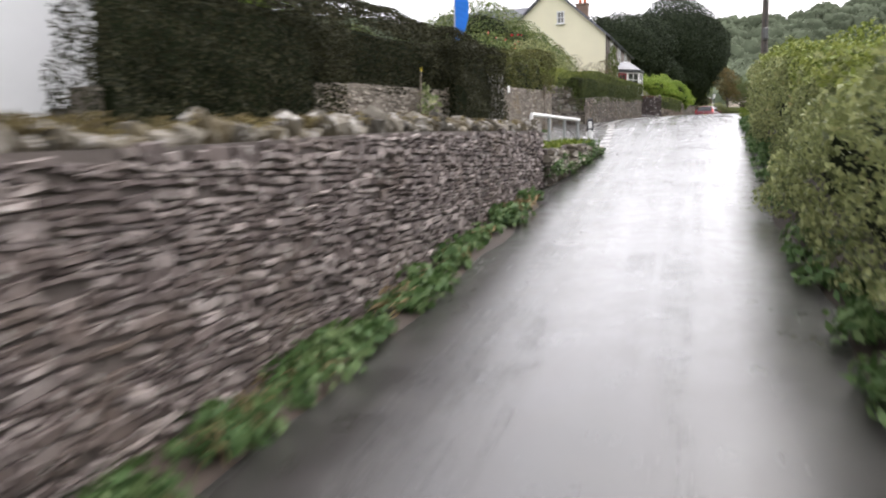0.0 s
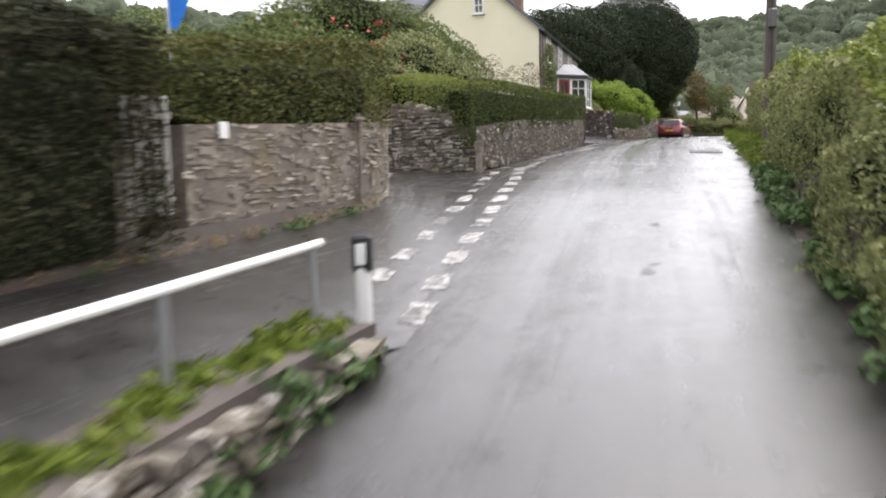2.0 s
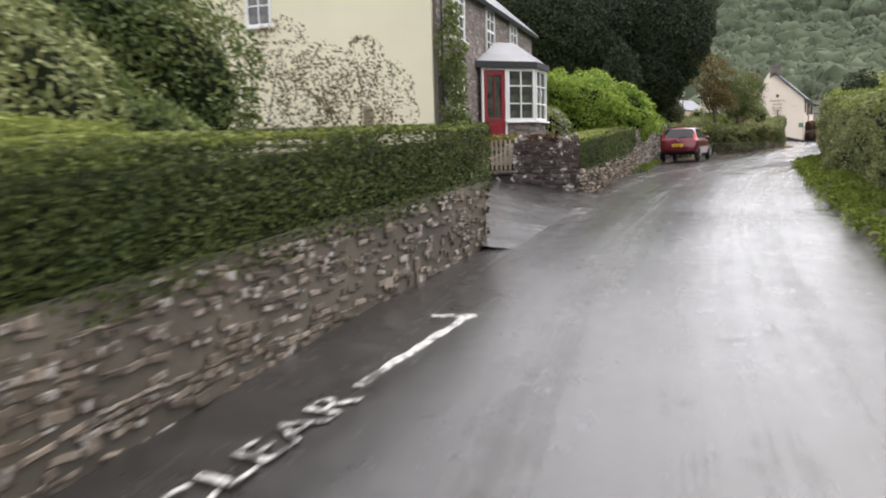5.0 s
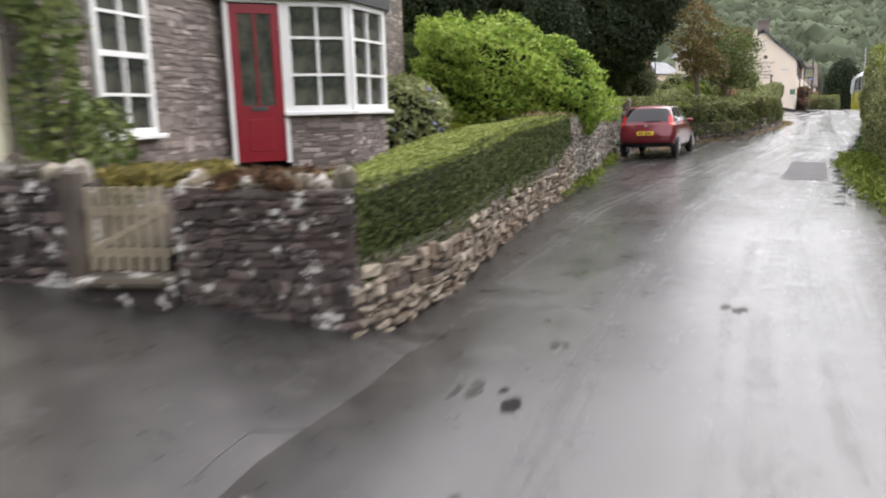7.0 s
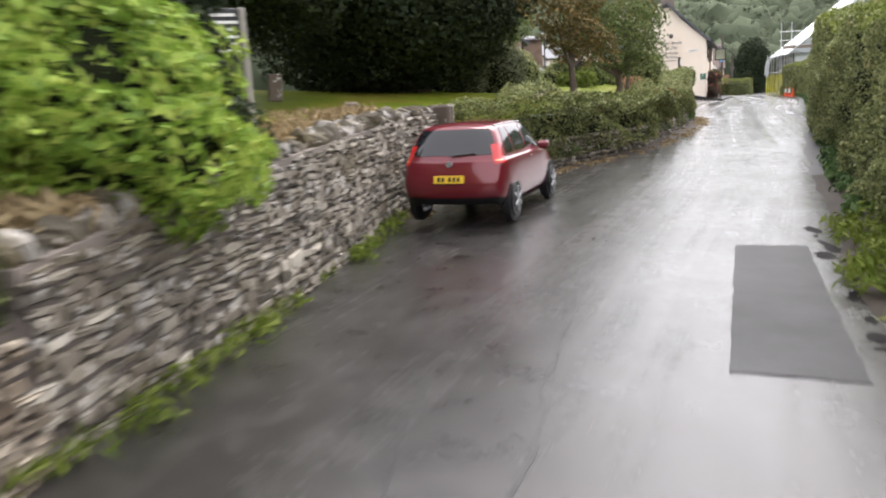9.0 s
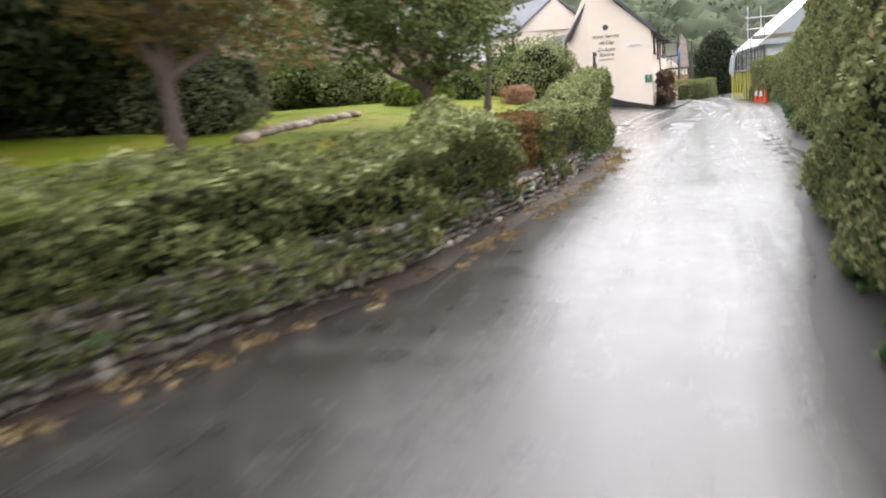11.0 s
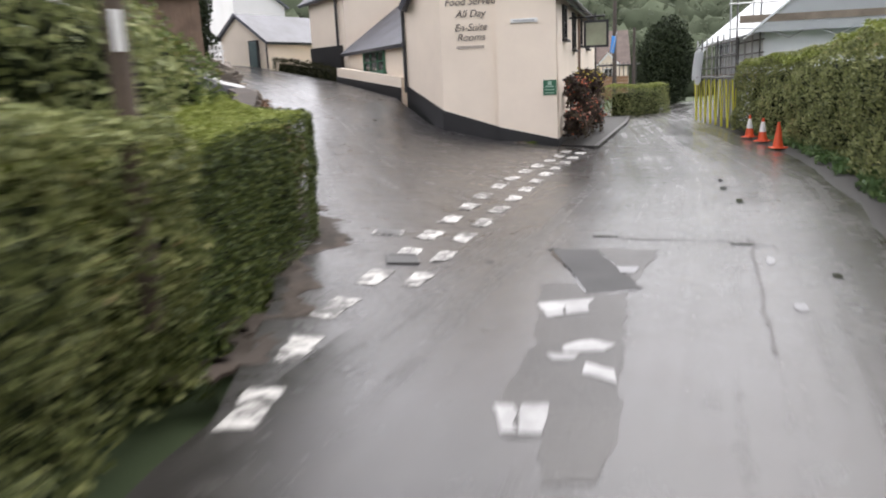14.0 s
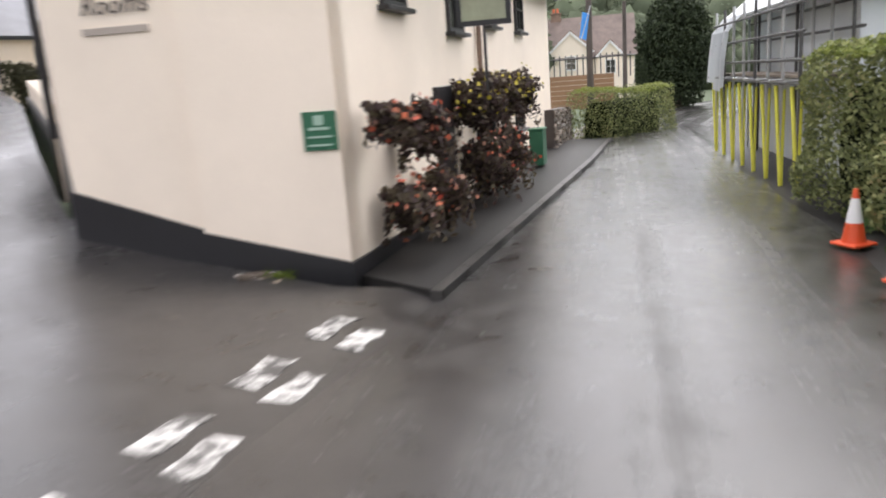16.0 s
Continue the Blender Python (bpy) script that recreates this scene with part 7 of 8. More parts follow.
on_road("tarmac_patch", [(15.63, 44.36), (15.82, 44.66), (15.9, 44.57), (15.7, 44.19)], PALETAR, "worn pale patch of old tarmac", 0.004, "road patch", 0.03)
TRENCH = [(45.38, 86.39), (46.01, 85.88), (45.15, 84.57), (44.33, 83.34), (43.99, 83.02), (43.74, 83.11), (43.97, 83.51), (43.79, 83.6), (43.94, 84.06), (44.57, 84.89)]
on_road("tarmac_patch", TRENCH, OLDTAR, "broken old tarmac trench patch with standing water", 0.003, "road patch", 0.03)
on_road("tarmac_patch", [(46.13, 87.63), (46.5, 87.3), (46.1, 85.77), (45.59, 85.86), (45.76, 86.46)], PATCH, "smooth grey tarmac repair beside the trench", 0.005, "road patch", 0.02)
on_road("tarmac_patch", [(46.58, 87.38), (47.05, 86.89), (46.45, 86.27), (46.12, 85.96)], OLDTAR, "broken old tarmac corner of the trench", 0.004, "road patch", 0.04)
def seam(label, pts, width, mat=WETPATCH):
    """A ragged broken seam that wanders along the tarmac."""
    line = Line(pts)
    lo, hi = [], []
    for u in np.arange(0, line.length, 0.09):
        q, n = line.at(u), line.left(u)
        c = 1.2 * width * noise.noise(Vector((u * 1.6, q[0], 0)))
        w = width * (0.25 + 0.9 * random.random() ** 2)
        lo.append((q[0] + n[0] * (c - w / 2), q[1] + n[1] * (c - w / 2)))
        hi.append((q[0] + n[0] * (c + w / 2), q[1] + n[1] * (c + w / 2)))
    return on_road("road_seam", lo + hi[::-1], mat, label, 0.004, "road seam")


seam("cracked joint across the wet tarmac", [(46.81, 88.01), (47.13, 87.55), (47.49, 87.3), (47.96, 86.96), (48.27, 86.42)], 0.06, OLDTAR)
seam("narrow broken seam along the wet tarmac", [(48.26, 86.91), (47.07, 85.34), (46.32, 84.4), (45.98, 83.95)], 0.05, OLDTAR)
seam("broken rim of the trench", [(46.08, 87.53), (45.73, 86.39), (45.6, 85.92), (45.76, 85.77), (46.1, 85.75)], 0.06, WATER)
seam("wet brown leaf litter along the hedge foot", [(42.0, 85.3), (42.95, 87.0), (43.75, 89.2), (43.95, 91.5)], 0.55, MUD)
seam("wet brown leaf litter along the hedge foot", [(42.2, 85.3), (43.1, 87.0), (43.9, 89.2), (44.05, 91.5)], 0.4, EARTH)
for pts, w in (([(42.31, 80.78), (41.34, 79.26), (40.65, 78.6), (39.96, 77.7), (39.44, 77.03), (39.01, 76.39)], 0.16), ([(42.77, 81.27), (41.54, 79.42), (40.76, 78.54), (39.99, 77.41), (39.39, 76.51)], 0.1), ([(28.13, 62.65), (25.9, 59.17), (24.25, 56.32), (23.47, 54.81), (22.9, 53.62)], 0.05), ([(23.46, 56.67), (22.97, 55.53), (22.63, 54.68), (22.15, 53.33)], 0.06), ([(15.53, 44.8), (15.77, 45.38), (16.18, 45.43)], 0.04)):
    seam("narrow worn seam along the wet tarmac", pts, w)
for (x0, y0), (x1, y1), k in (((24.0, 51.7), (29.2, 59.7), 26), ((41.4, 75.7), (45.3, 81.2), 12)):
    for i in range(k):
        u = (i + random.random()) / k
        blotch("pothole", "dark broken hole at the road edge", (lerp(x0, x1, u) + random.uniform(-0.1, 0.2), lerp(y0, y1, u)), random.uniform(0.03, 0.12), random.uniform(0.06, 0.26), -33 + random.uniform(-20, 20), DEEP, 0.004)
# puddle-like patches, their bright reflection painted as pale grey
for o in ([(45.08, 85.85), (45.3, 85.78), (45.12, 85.42), (44.97, 85.45)], [(45.33, 85.77), (45.55, 85.7), (45.31, 85.39), (45.15, 85.41)], [(44.73, 84.79), (45.01, 84.78), (45.13, 84.61), (44.98, 84.54), (44.69, 84.66)], [(44.72, 84.41), (44.84, 84.19), (44.74, 84.03), (44.64, 84.22)], [(44.56, 84.69), (44.78, 84.57), (44.69, 84.5), (44.59, 84.57)], [(43.9, 84.06), (44.02, 84.0), (43.86, 83.66), (43.8, 83.68)], [(44.05, 83.99), (44.2, 83.92), (44.0, 83.58), (43.89, 83.64)]):
    on_road("worn_marking", o, WETSHEEN, "worn remains of white road paint", 0.008, "road marking", 0.025)
on_road("puddle", [(46.32, 86.54), (46.5, 86.4), (46.34, 86.23), (46.22, 86.29)], WATER, "shallow rainwater puddle on the tarmac", 0.009, "puddle", 0.03)
for c, rx, ry, t in (((47.75, 86.0), 0.05, 0.16, -38), ((48.0, 86.7), 0.14, 0.03, -40), ((46.95, 87.85), 0.16, 0.03, -35), ((47.9, 85.3), 0.05, 0.1, -38), ((46.9, 84.7), 0.06, 0.12, -38), ((50.4, 90.0), 0.06, 0.2, -38), ((49.8, 88.9), 0.06, 0.24, -38), ((50.9, 90.7), 0.05, 0.2, -38)):
    blotch("puddle", "shallow rainwater puddle on the tarmac", c, rx, ry, t, WATER, 0.008, "puddle")


def grating(name, label, corners, bars, category="drain cover"):
    """An iron drain cover with slots, let into the lane over four corners."""
    ob = thing(name, label, category)
    c = [np.array(q, float) for q in corners]
    z = max(surface_z(*q) for q in c) + 0.008
    def P(u, v):
        q = c[0] * (1 - u) * (1 - v) + c[1] * u * (1 - v) + c[2] * u * v + c[3] * (1 - u) * v
        return (float(q[0]), float(q[1]))
    def lay(u0, u1, v0, v1, nm, mat, dz):
        o = [P(u0, v0), P(u1, v0), P(u1, v1), P(u0, v1)]
        zs = [surface_z(*q) for q in o]
        part(nm, prism(o, [q - 0.05 for q in zs], [q + dz for q in zs]), mat, ob)
    # flat black sheet in place of the shaded hollow under the bars
    lay(0, 1, 0, 1, "pit", BLACK, 0.012)
    for u0, u1, v0, v1 in ((0, 1, 0, 0.08), (0, 1, 0.92, 1), (0, 0.05, 0.08, 0.92), (0.95, 1, 0.08, 0.92)):
        lay(u0, u1, v0, v1, "frame", IRON, 0.022)
    for i in range(bars):
        u = 0.07 + 0.88 * i / bars
        lay(u, u + 0.5 / bars, 0.08, 0.92, "bar", IRON, 0.02)
    return ob


grating("drain_grating", "wide iron drain grating across the lane edge", [(14.4, 33.4), (15.1, 33.05), (14.75, 32.05), (14.05, 32.4)], 12)
grating("drain_grating", "square iron gully grating at the junction", [(44.25, 87.95), (44.6, 87.85), (44.68, 88.25), (44.33, 88.35)], 6)
def cover(name, label, corners, mat, frame_mat):
    ob = thing(name, label, "manhole")
    zs = [surface_z(*q) + 0.012 for q in corners]
    part("frame", prism(corners, [z - 0.05 for z in zs], zs), frame_mat, ob)
    m = np.mean(corners, axis=0)
    inner = [tuple(m + (np.array(q) - m) * 0.82) for q in corners]
    part("plate", prism(inner, [z - 0.05 for z in zs], [z + 0.008 for z in zs]), mat, ob)
cover("manhole_cover", "square iron inspection cover in a pale frame", [(44.42, 89.35), (44.78, 89.2), (44.9, 89.5), (44.55, 89.65)], IRON, PAINT)
cover("manhole_cover", "rust-brown inspection cover in the driveway", [(13.0, 43.2), (13.5, 43.26), (13.3, 43.95), (12.75, 43.9)], plain("rusted_plate", (0.13, 0.08, 0.055), 0.6, 0.2, 8), IRON)

# the raised footway beside the inn
kerb_line = [(52.7, 97.85), (55.5, 101.65), (59.2, 106.7), (62.0, 110.8)]
back_line = [(52.15, 98.95), (54.6, 102.75), (58.0, 107.8), (60.6, 111.8)]
fw = part("pavement", prism(kerb_line + back_line[::-1], 8.0, 8.285), FOOTWAY)
tagged(fw, "narrow dark tarmac footway with a worn kerb beside the inn", "pavement", kind="structure")
for i in range(16):
    a = Line([(x, y) for x, y in kerb_line])
    s0, s1 = a.length * i / 16, a.length * (i + 1) / 16 - 0.02
    p, q, n = a.at(s0), a.at(s1), a.left((s0 + s1) / 2)
    part("kerb_stone", prism([tuple(p), tuple(q), tuple(q + n * 0.12), tuple(p + n * 0.12)], 8.0, 8.295), OLDTAR, fw)

# ---- rail, bollard, gate, posts ----
rail = thing("white_rail", "white painted tubular rail with grey posts above the low wall", "railing")
ra_, rb_ = Vector((3.25, 13.75, 5.16)), Vector((5.2, 18.7, 5.34))
part("top_rail", rod(bmesh.new(), ra_, rb_, 0.036, n=12), WHITE, rail)
part("end_bend", rod(bmesh.new(), ra_, ra_ + Vector((-0.06, 0.02, -0.55)), 0.036, n=12), WHITE, rail)
for u in (0.3, 0.62, 0.97):
    p = ra_.lerp(rb_, u)
    part("post", rod(bmesh.new(), (p.x, p.y, p.z - 0.9), p, 0.035), STEEL, rail)
bol = thing("bollard", "white roadside bollard with a black head and reflector", "bollard")
part("post", rod(bmesh.new(), (5.53, 18.9, 4.45), (5.53, 18.9, 5.1), 0.075, 0.07, 12), WHITE, bol)
part("head", boxed((0.17, 0.12, 0.32), (5.53, 18.9, 5.22), (0, 0, -15), 0.025), BLACK, bol)
part("reflector", boxed((0.09, 0.02, 0.18), (5.515, 18.835, 5.22), (0, 0, -15), 0.006), WHITE, bol)


def picket_gate(name, label, a, b, z0, z1, count, mat, brace=True):
    ob = thing(name, label, "gate")
    a, b = np.array(a), np.array(b)
    turn = math.degrees(math.atan2(*(b - a)[::-1]))
    for i in range(count):
        q = a + (b - a) * (i + 0.5) / count
        part("picket", boxed((0.055, 0.025, z1 - z0), (*q, (z0 + z1) / 2), (0, 0, turn), 0.008), mat, ob)
    m, L = (a + b) / 2, float(np.hypot(*(b - a)))
    n = np.array((-(b - a)[1], (b - a)[0])) / L * 0.03
    for z in (z0 + 0.15, z1 - 0.2):
        part("rail", boxed((L, 0.03, 0.07), (*(m + n), z), (0, 0, turn)), mat, ob)
    if brace:
        p, q = a + n, b + n
        part("brace", rod(bmesh.new(), (*p, z0 + 0.15), (*q, z1 - 0.2), 0.03, n=6), mat, ob)
    return ob


picket_gate("garden_gate", "narrow slatted garden gate between two hedges", (3.04, 20.58), (3.52, 20.7), 5.5, 6.75, 5, plain("pale_grey_slats", (0.5, 0.48, 0.45), 0.7, 0.15), False)
picket_gate("picket_gate", "grey weathered picket gate with a diagonal brace", (14.25, 47.42), (14.95, 47.22), 7.72, 8.42, 7, GATEWOOD)
gp = thing("gate_post", "weathered timber gate post", "post")
part("post", boxed((0.16, 0.16, 1.15), (14.17, 47.45, 7.98), (0, 0, -16), 0.02), plain("dark_gate_post_timber", (0.08, 0.065, 0.05), 0.85, 0.4, 8, bumpy=0.6), gp)
st = thing("stone_step", "worn stone step below the picket gate", "step")
part("slab", boxed((0.8, 0.36, 0.09), (14.6, 47.22, 7.66), (0, 0, -16), 0.03), STONE_T, st)
part("riser", boxed((0.84, 0.3, 0.6), (14.6, 47.27, 7.33), (0, 0, -16), 0.03), STONE_L, st)
# the field gate before the yellow gable
GATE = (11.5, 48.72)
fg = thing("field_gate", "weathered five-bar timber field gate standing open", "gate")
A, B = np.array(GATE), np.array((GATE[0] - 3.2, GATE[1] - 0.5))
ft = math.degrees(math.atan2(*(B - A)[::-1]))
for i, z in enumerate((0.5, 0.68, 0.87, 1.06, 1.25)):
    part("bar", boxed((3.2, 0.04, 0.09), (*((A + B) / 2), 7.55 + z), (0, 0, ft), 0.01), GATETIMBER, fg)
for u in (0.02, 0.98):
    part("stile", boxed((0.09, 0.07, 1.3), (*(A + (B - A) * u), 8.2), (0, 0, ft), 0.01), GATETIMBER, fg)
for u0, z0, u1, z1 in ((0.03, 8.82, 0.52, 8.02), (0.97, 8.3, 0.52, 8.02)):
    part("brace", rod(bmesh.new(), (*(A + (B - A) * u0 + (0.03, -0.04)), z0), (*(A + (B - A) * u1 + (0.03, -0.04)), z1), 0.045, n=6), GATETIMBER, fg)
gp2 = thing("gate_post", "rounded grey timber gate post against the yellow gable", "post")
part("post", rod(bmesh.new(), (GATE[0] + 0.18, GATE[1] - 0.02, 7.3), (GATE[0] + 0.16, GATE[1] - 0.02, 9.26), 0.14, 0.13, 14), GATETIMBER, gp2)
part("rounded_top", rod(bmesh.new(), (GATE[0] + 0.16, GATE[1] - 0.02, 9.26), (GATE[0] + 0.16, GATE[1] - 0.02, 9.34), 0.13, 0.06, 14), GATETIMBER, gp2)
# the pipe and box on the walls
pw = thing("marker_post", "thin pale pipe with a cross-piece against the wall", "post")
part("pipe", rod(bmesh.new(), (5.36, 24.8, 5.3), (5.36, 24.8, 6.85), 0.035), RENDER, pw)
part("cross_piece", rod(bmesh.new(), (5.3, 24.68, 6.76), (5.42, 24.92, 6.76), 0.04), RENDER, pw)
pq = thing("wall_plaque", "small white plaque on the rendered wall", "sign")
part("plate", boxed((0.16, 0.02, 0.2), (3.81, 21.96, 6.46), (0, 0, 62), 0.004), WHITE, pq)
mp = thing("hydrant_post", "short concrete post with a pale marker box at the wall corner", "post")
part("post", boxed((0.14, 0.12, 0.7), (7.98, 30.2, 6.0), (0, 0, -20), 0.015), RENDER, mp)
part("box", boxed((0.2, 0.1, 0.26), (7.98, 30.17, 6.44), (0, 0, -20), 0.015), RENDER, mp)
sk = thing("marker_stake", "thin timber stake with a yellow cap", "stake")
part("stake", rod(bmesh.new(), (1.14, 16.72, 4.8), (1.2, 16.8, 6.36), 0.02), WOOD, sk)
part("cap", rod(bmesh.new(), (1.2, 16.8, 6.36), (1.205, 16.805, 6.44), 0.024), plain("yellow_cap", (0.7, 0.55, 0.05), 0.5), sk)
bush("hollyhock", "pale leafy plant against the weathered wall", (1.36, 16.98, 4.85), [(0, 0, 0.22, 0.3, 0.25, 0.25), (0, 0, 0.6, 0.2, 0.2, 0.35), (-0.06, -0.04, 0.95, 0.1, 0.1, 0.3)], leafy("pale_leaves", (0.08, 0.12, 0.05), (0.2, 0.25, 0.1), (0.4, 0.4, 0.22), 0.6), 0.14, 160, "plant", core=False)


def utility_pole(label, x, y, z, h, r=0.14, arms=True):
    ob = thing("utility_pole", label, "pole")
    part("pole", rod(bmesh.new(), (x, y, z - 0.3), (x + 0.03, y, z + h), r * 1.1, r * 0.8, 14), POLE, ob)
    if arms:
        part("box", boxed((0.22, 0.16, 0.5), (x - 0.05, y - 0.2, z + h * 0.42), (0, 0, 10), 0.03), IRON, ob)
        part("cable", rod(bmesh.new(), (x - 0.02, y - 0.14, z), (x - 0.02, y - 0.14, z + h * 0.9), 0.02, n=6), BLACK, ob)
    return ob


utility_pole("dark timber utility pole behind the hedgerow", 16.35, 32.7, 6.2, 8.5)
utility_pole("slim timber pole behind the far hedge", 66.5, 117.6, 8.1, 4.6, 0.09, False)
utility_pole("dark timber pole beside the inn", 63.0, 113.9, 8.1, 5.6, 0.11, False)

# the blue feather flags
BLUE = plain("blue_banner_cloth", (0.05, 0.28, 0.72), 0.7, 0.1, 3)
def feather(label, x, y, z, h, w, lean, mat=BLUE):
    ob = thing("feather_flag", label, "flag")
    part("pole", rod(bmesh.new(), (x, y, z - 1.5), (x, y, z + h), 0.02, n=8), STEEL, ob)
    bm = bmesh.new()
    k = 12
    e = []
    for i in range(k + 1):
        u = i / k
        ww = w * math.sin(min(1, u * 1.25 + 0.15) * math.pi / 2) * (1 - u ** 6)
        e.append((bm.verts.new((x, y, z + u * h)), bm.verts.new((x + ww, y + 0.05 * math.sin(u * 6), z + u * h - lean * ww))))
    for a, b in zip(e[:-1], e[1:]):
        bm.faces.new((a[0], a[1], b[1], b[0]))
    bmesh.ops.solidify(bm, geom=bm.faces, thickness=0.006)
    part("banner", bm, mat, ob)
feather("blue advertising banner behind the garden hedge", 2.4, 25.1, 8.3, 2.4, 0.5, 0.6)
fl_ = thing("flag", "small blue and white flag on a pole outside the inn", "flag")
part("cloth", boxed((0.3, 0.03, 0.8), (62.35, 112.95, 11.6), (0, 12, 20), 0.01), BLUE, fl_)
part("staff", rod(bmesh.new(), (62.6, 113.0, 12.2), (62.1, 112.7, 11.2), 0.015, n=6), STEEL, fl_)

# the white rendered house and dark yard behind the first wall
wh = thing("house", "plain white rendered house beyond the first wall", "house")
part("wall", prism([(-4.0, 12.0), (-9.5, 9.6), (-13, 17), (-7.5, 19.5)], 3.0, 9.5), WHITEWALL, wh)
part("roof", slab((-3.7, 11.7, 9.4), (-9.7, 9.2, 9.4), (-11.4, 13.2, 12), (-5.6, 15.8, 12), 0.12), SLATE, wh)
bush("garden_tree", "light green feathery garden tree above the hedge", (-3.4, 15.6, 5.8), [(0, 0, 1.9, 1.5, 1.2, 0.8), (1.4, 0.6, 2.1, 1.2, 1.0, 0.6), (-1.3, 0, 2.2, 1.1, 1.0, 0.7)], LEAF_LIGHT, 0.13, 190, "tree", core=False, trunk=(0.1, 1.2))
bush("garden_tree", "light green tree behind the hedges", (3.6, 28.2, 6.6), [(0, 0, 1.5, 1.3, 1.0, 1.0), (1.0, 0.5, 1.2, 1.0, 0.9, 0.8)], LEAF_TREE, 0.11, 190, "tree", core=False, trunk=(0.08, 0.8))

# ---- churchyard notice board and headstones ----
nb = thing("notice_board", "black church notice board with white writing on grey posts", "sign")
part("board", boxed((0.56, 0.05, 0.75), (21.87, 62.85, 10.42), (0, 0, 12), 0.01), BLACK, nb)
for x in (21.57, 22.15):
    part("post", boxed((0.09, 0.09, 1.9), (x, 62.85 + (x - 21.95) * 0.2, 9.85), (0, 0, 12), 0.01), plain("grey_post", (0.3, 0.28, 0.25), 0.7) if x < 22 else bpy.data.materials["grey_post"], nb)
for i, w in enumerate((0.5, 0.6, 0.34, 0.6, 0.55, 0.62)):
    part("writing", boxed((w * 0.7, 0.012, 0.04), (21.88, 62.815, 10.7 - i * 0.1), (0, 0, 12)), WHITE, nb)
for x, y, z, h in ((24.0, 66.5, 9.15, 0.35), (22.6, 68.5, 9.6, 0.6), (20.5, 66.5, 9.6, 0.55)):
    hs = thing("headstone", "small pale weathered headstone in the churchyard", "gravestone")
    bm = boxed((0.32, 0.1, h), (x, y, z + h / 2 - 0.1), (3, 2, 20), 0.03)
    part("slab", bm, STONE_C, hs)
cp = thing("stone_pier", "squared stone pier ending the churchyard wall", "pier")
part("pier", boxed((0.45, 0.45, 1.7), (25.75, 66.2, 8.4), (0, 0, -30), 0.04), STONE_C, cp)

# ---- the lawn garden ----
for k in range(34):
    u = k / 33
    s = thing("border_stone", "rough pale boulder edging the lawn path", "stone", group="boulders edging the lawn path")
    bm = bmesh.new()
    r = random.uniform(0.09, 0.18)
    bmesh.ops.create_icosphere(bm, subdivisions=2, radius=r)
    for v in bm.verts:
        v.co *= 1 + 0.35 * noise.noise(v.co * 3 + Vector((k * 3.1, 0, 0)))
        v.co.z *= 0.65
    ob = part("boulder", bm, STONE_W, s)
    s.matrix_world = pose(30.85 + 1.1 * u + 1.35 * u * u + random.uniform(-0.09, 0.09), lerp(74.3, 79.1, u) + random.uniform(-0.05, 0.05), lerp(9.22, 9.43, u) + 0.03, 0, 0, random.uniform(0, 360))
tufts("ornamental_grass", "arching yellow-green ornamental grass clump", [(35.4, 82.0, 9.55, 0.45), (35.9, 82.3, 9.55, 0.45), (34.9, 81.7, 9.55, 0.4)], GRASSBLADE, 0.55, 240, 1.6, "", "plant", 0.08)
tufts("ornamental_grass", "rounded clump of russet ornamental grass", [(38.55, 83.4, 9.3, 0.42), (38.85, 83.6, 9.3, 0.4), (38.7, 83.2, 9.3, 0.34)], leafy("russet_grass", (0.16, 0.08, 0.04), (0.28, 0.16, 0.09), (0.4, 0.26, 0.16), 0.8), 0.3, 200, 1.6, "", "plant", 0.08)
spots = []
for _ in range(900):
    i, v, f = int(RNG.integers(0, 7)), RNG.random() ** 1.5, RNG.random()
    a = [lerp(NEAR[i][k], NEAR[i + 1][k], f) for k in range(3)]
    b = [lerp(MIDL[i][k], MIDL[i + 1][k], f) for k in range(3)]
    spots.append((lerp(a[0], b[0], v), lerp(a[1], b[1], v), lerp(a[2], b[2], v) - 0.02, RNG.uniform(0.12, 0.3)))
tufts("lawn_grass", "uneven mown grass blades of the garden lawn", spots[:600], GRASSBLADE, 0.045, 40, 0.2, category="grass")
lt = thing("lamp_post", "black lamp post with a white lantern", "street lamp")
part("post", rod(bmesh.new(), (41.1, 100.9, 9.6), (41.1, 100.9, 12.9), 0.05, 0.04), BLACK, lt)
part("lantern", rod(bmesh.new(), (41.1, 100.9, 12.9), (41.1, 100.9, 13.35), 0.1, 0.2, 8), WHITE, lt)
part("cap", rod(bmesh.new(), (41.1, 100.9, 13.35), (41.1, 100.9, 13.5), 0.22, 0.02, 8), BLACK, lt)
gh = thing("house", "stone village house with tall windows behind the garden", "house", pose(37.0, 93.7, 9.3, 0, 0, -9.6))
part("wall", gable_block(8.0, 7.4, 3.1, 6.2), plain("pinkish_stone", (0.36, 0.28, 0.23), 0.85, 0.3, 3, bumpy=0.5), gh)
gable_roof(gh, 8.0, 7.4, 3.1, 6.2, 0.45)
part("drainpipe", rod(bmesh.new(), (0.08, 0.12, 0), (0.08, 0.12, 3.0), 0.06), BLACK, gh)
for y in (1.9, 3.6, 5.4):
    window(gh, (0.04, y, 1.0), 90, 0.8, 1.75, 2, 3)
window(gh, (-4, -0.04, 1.0), 0, 1.0, 1.4, 2, 3)
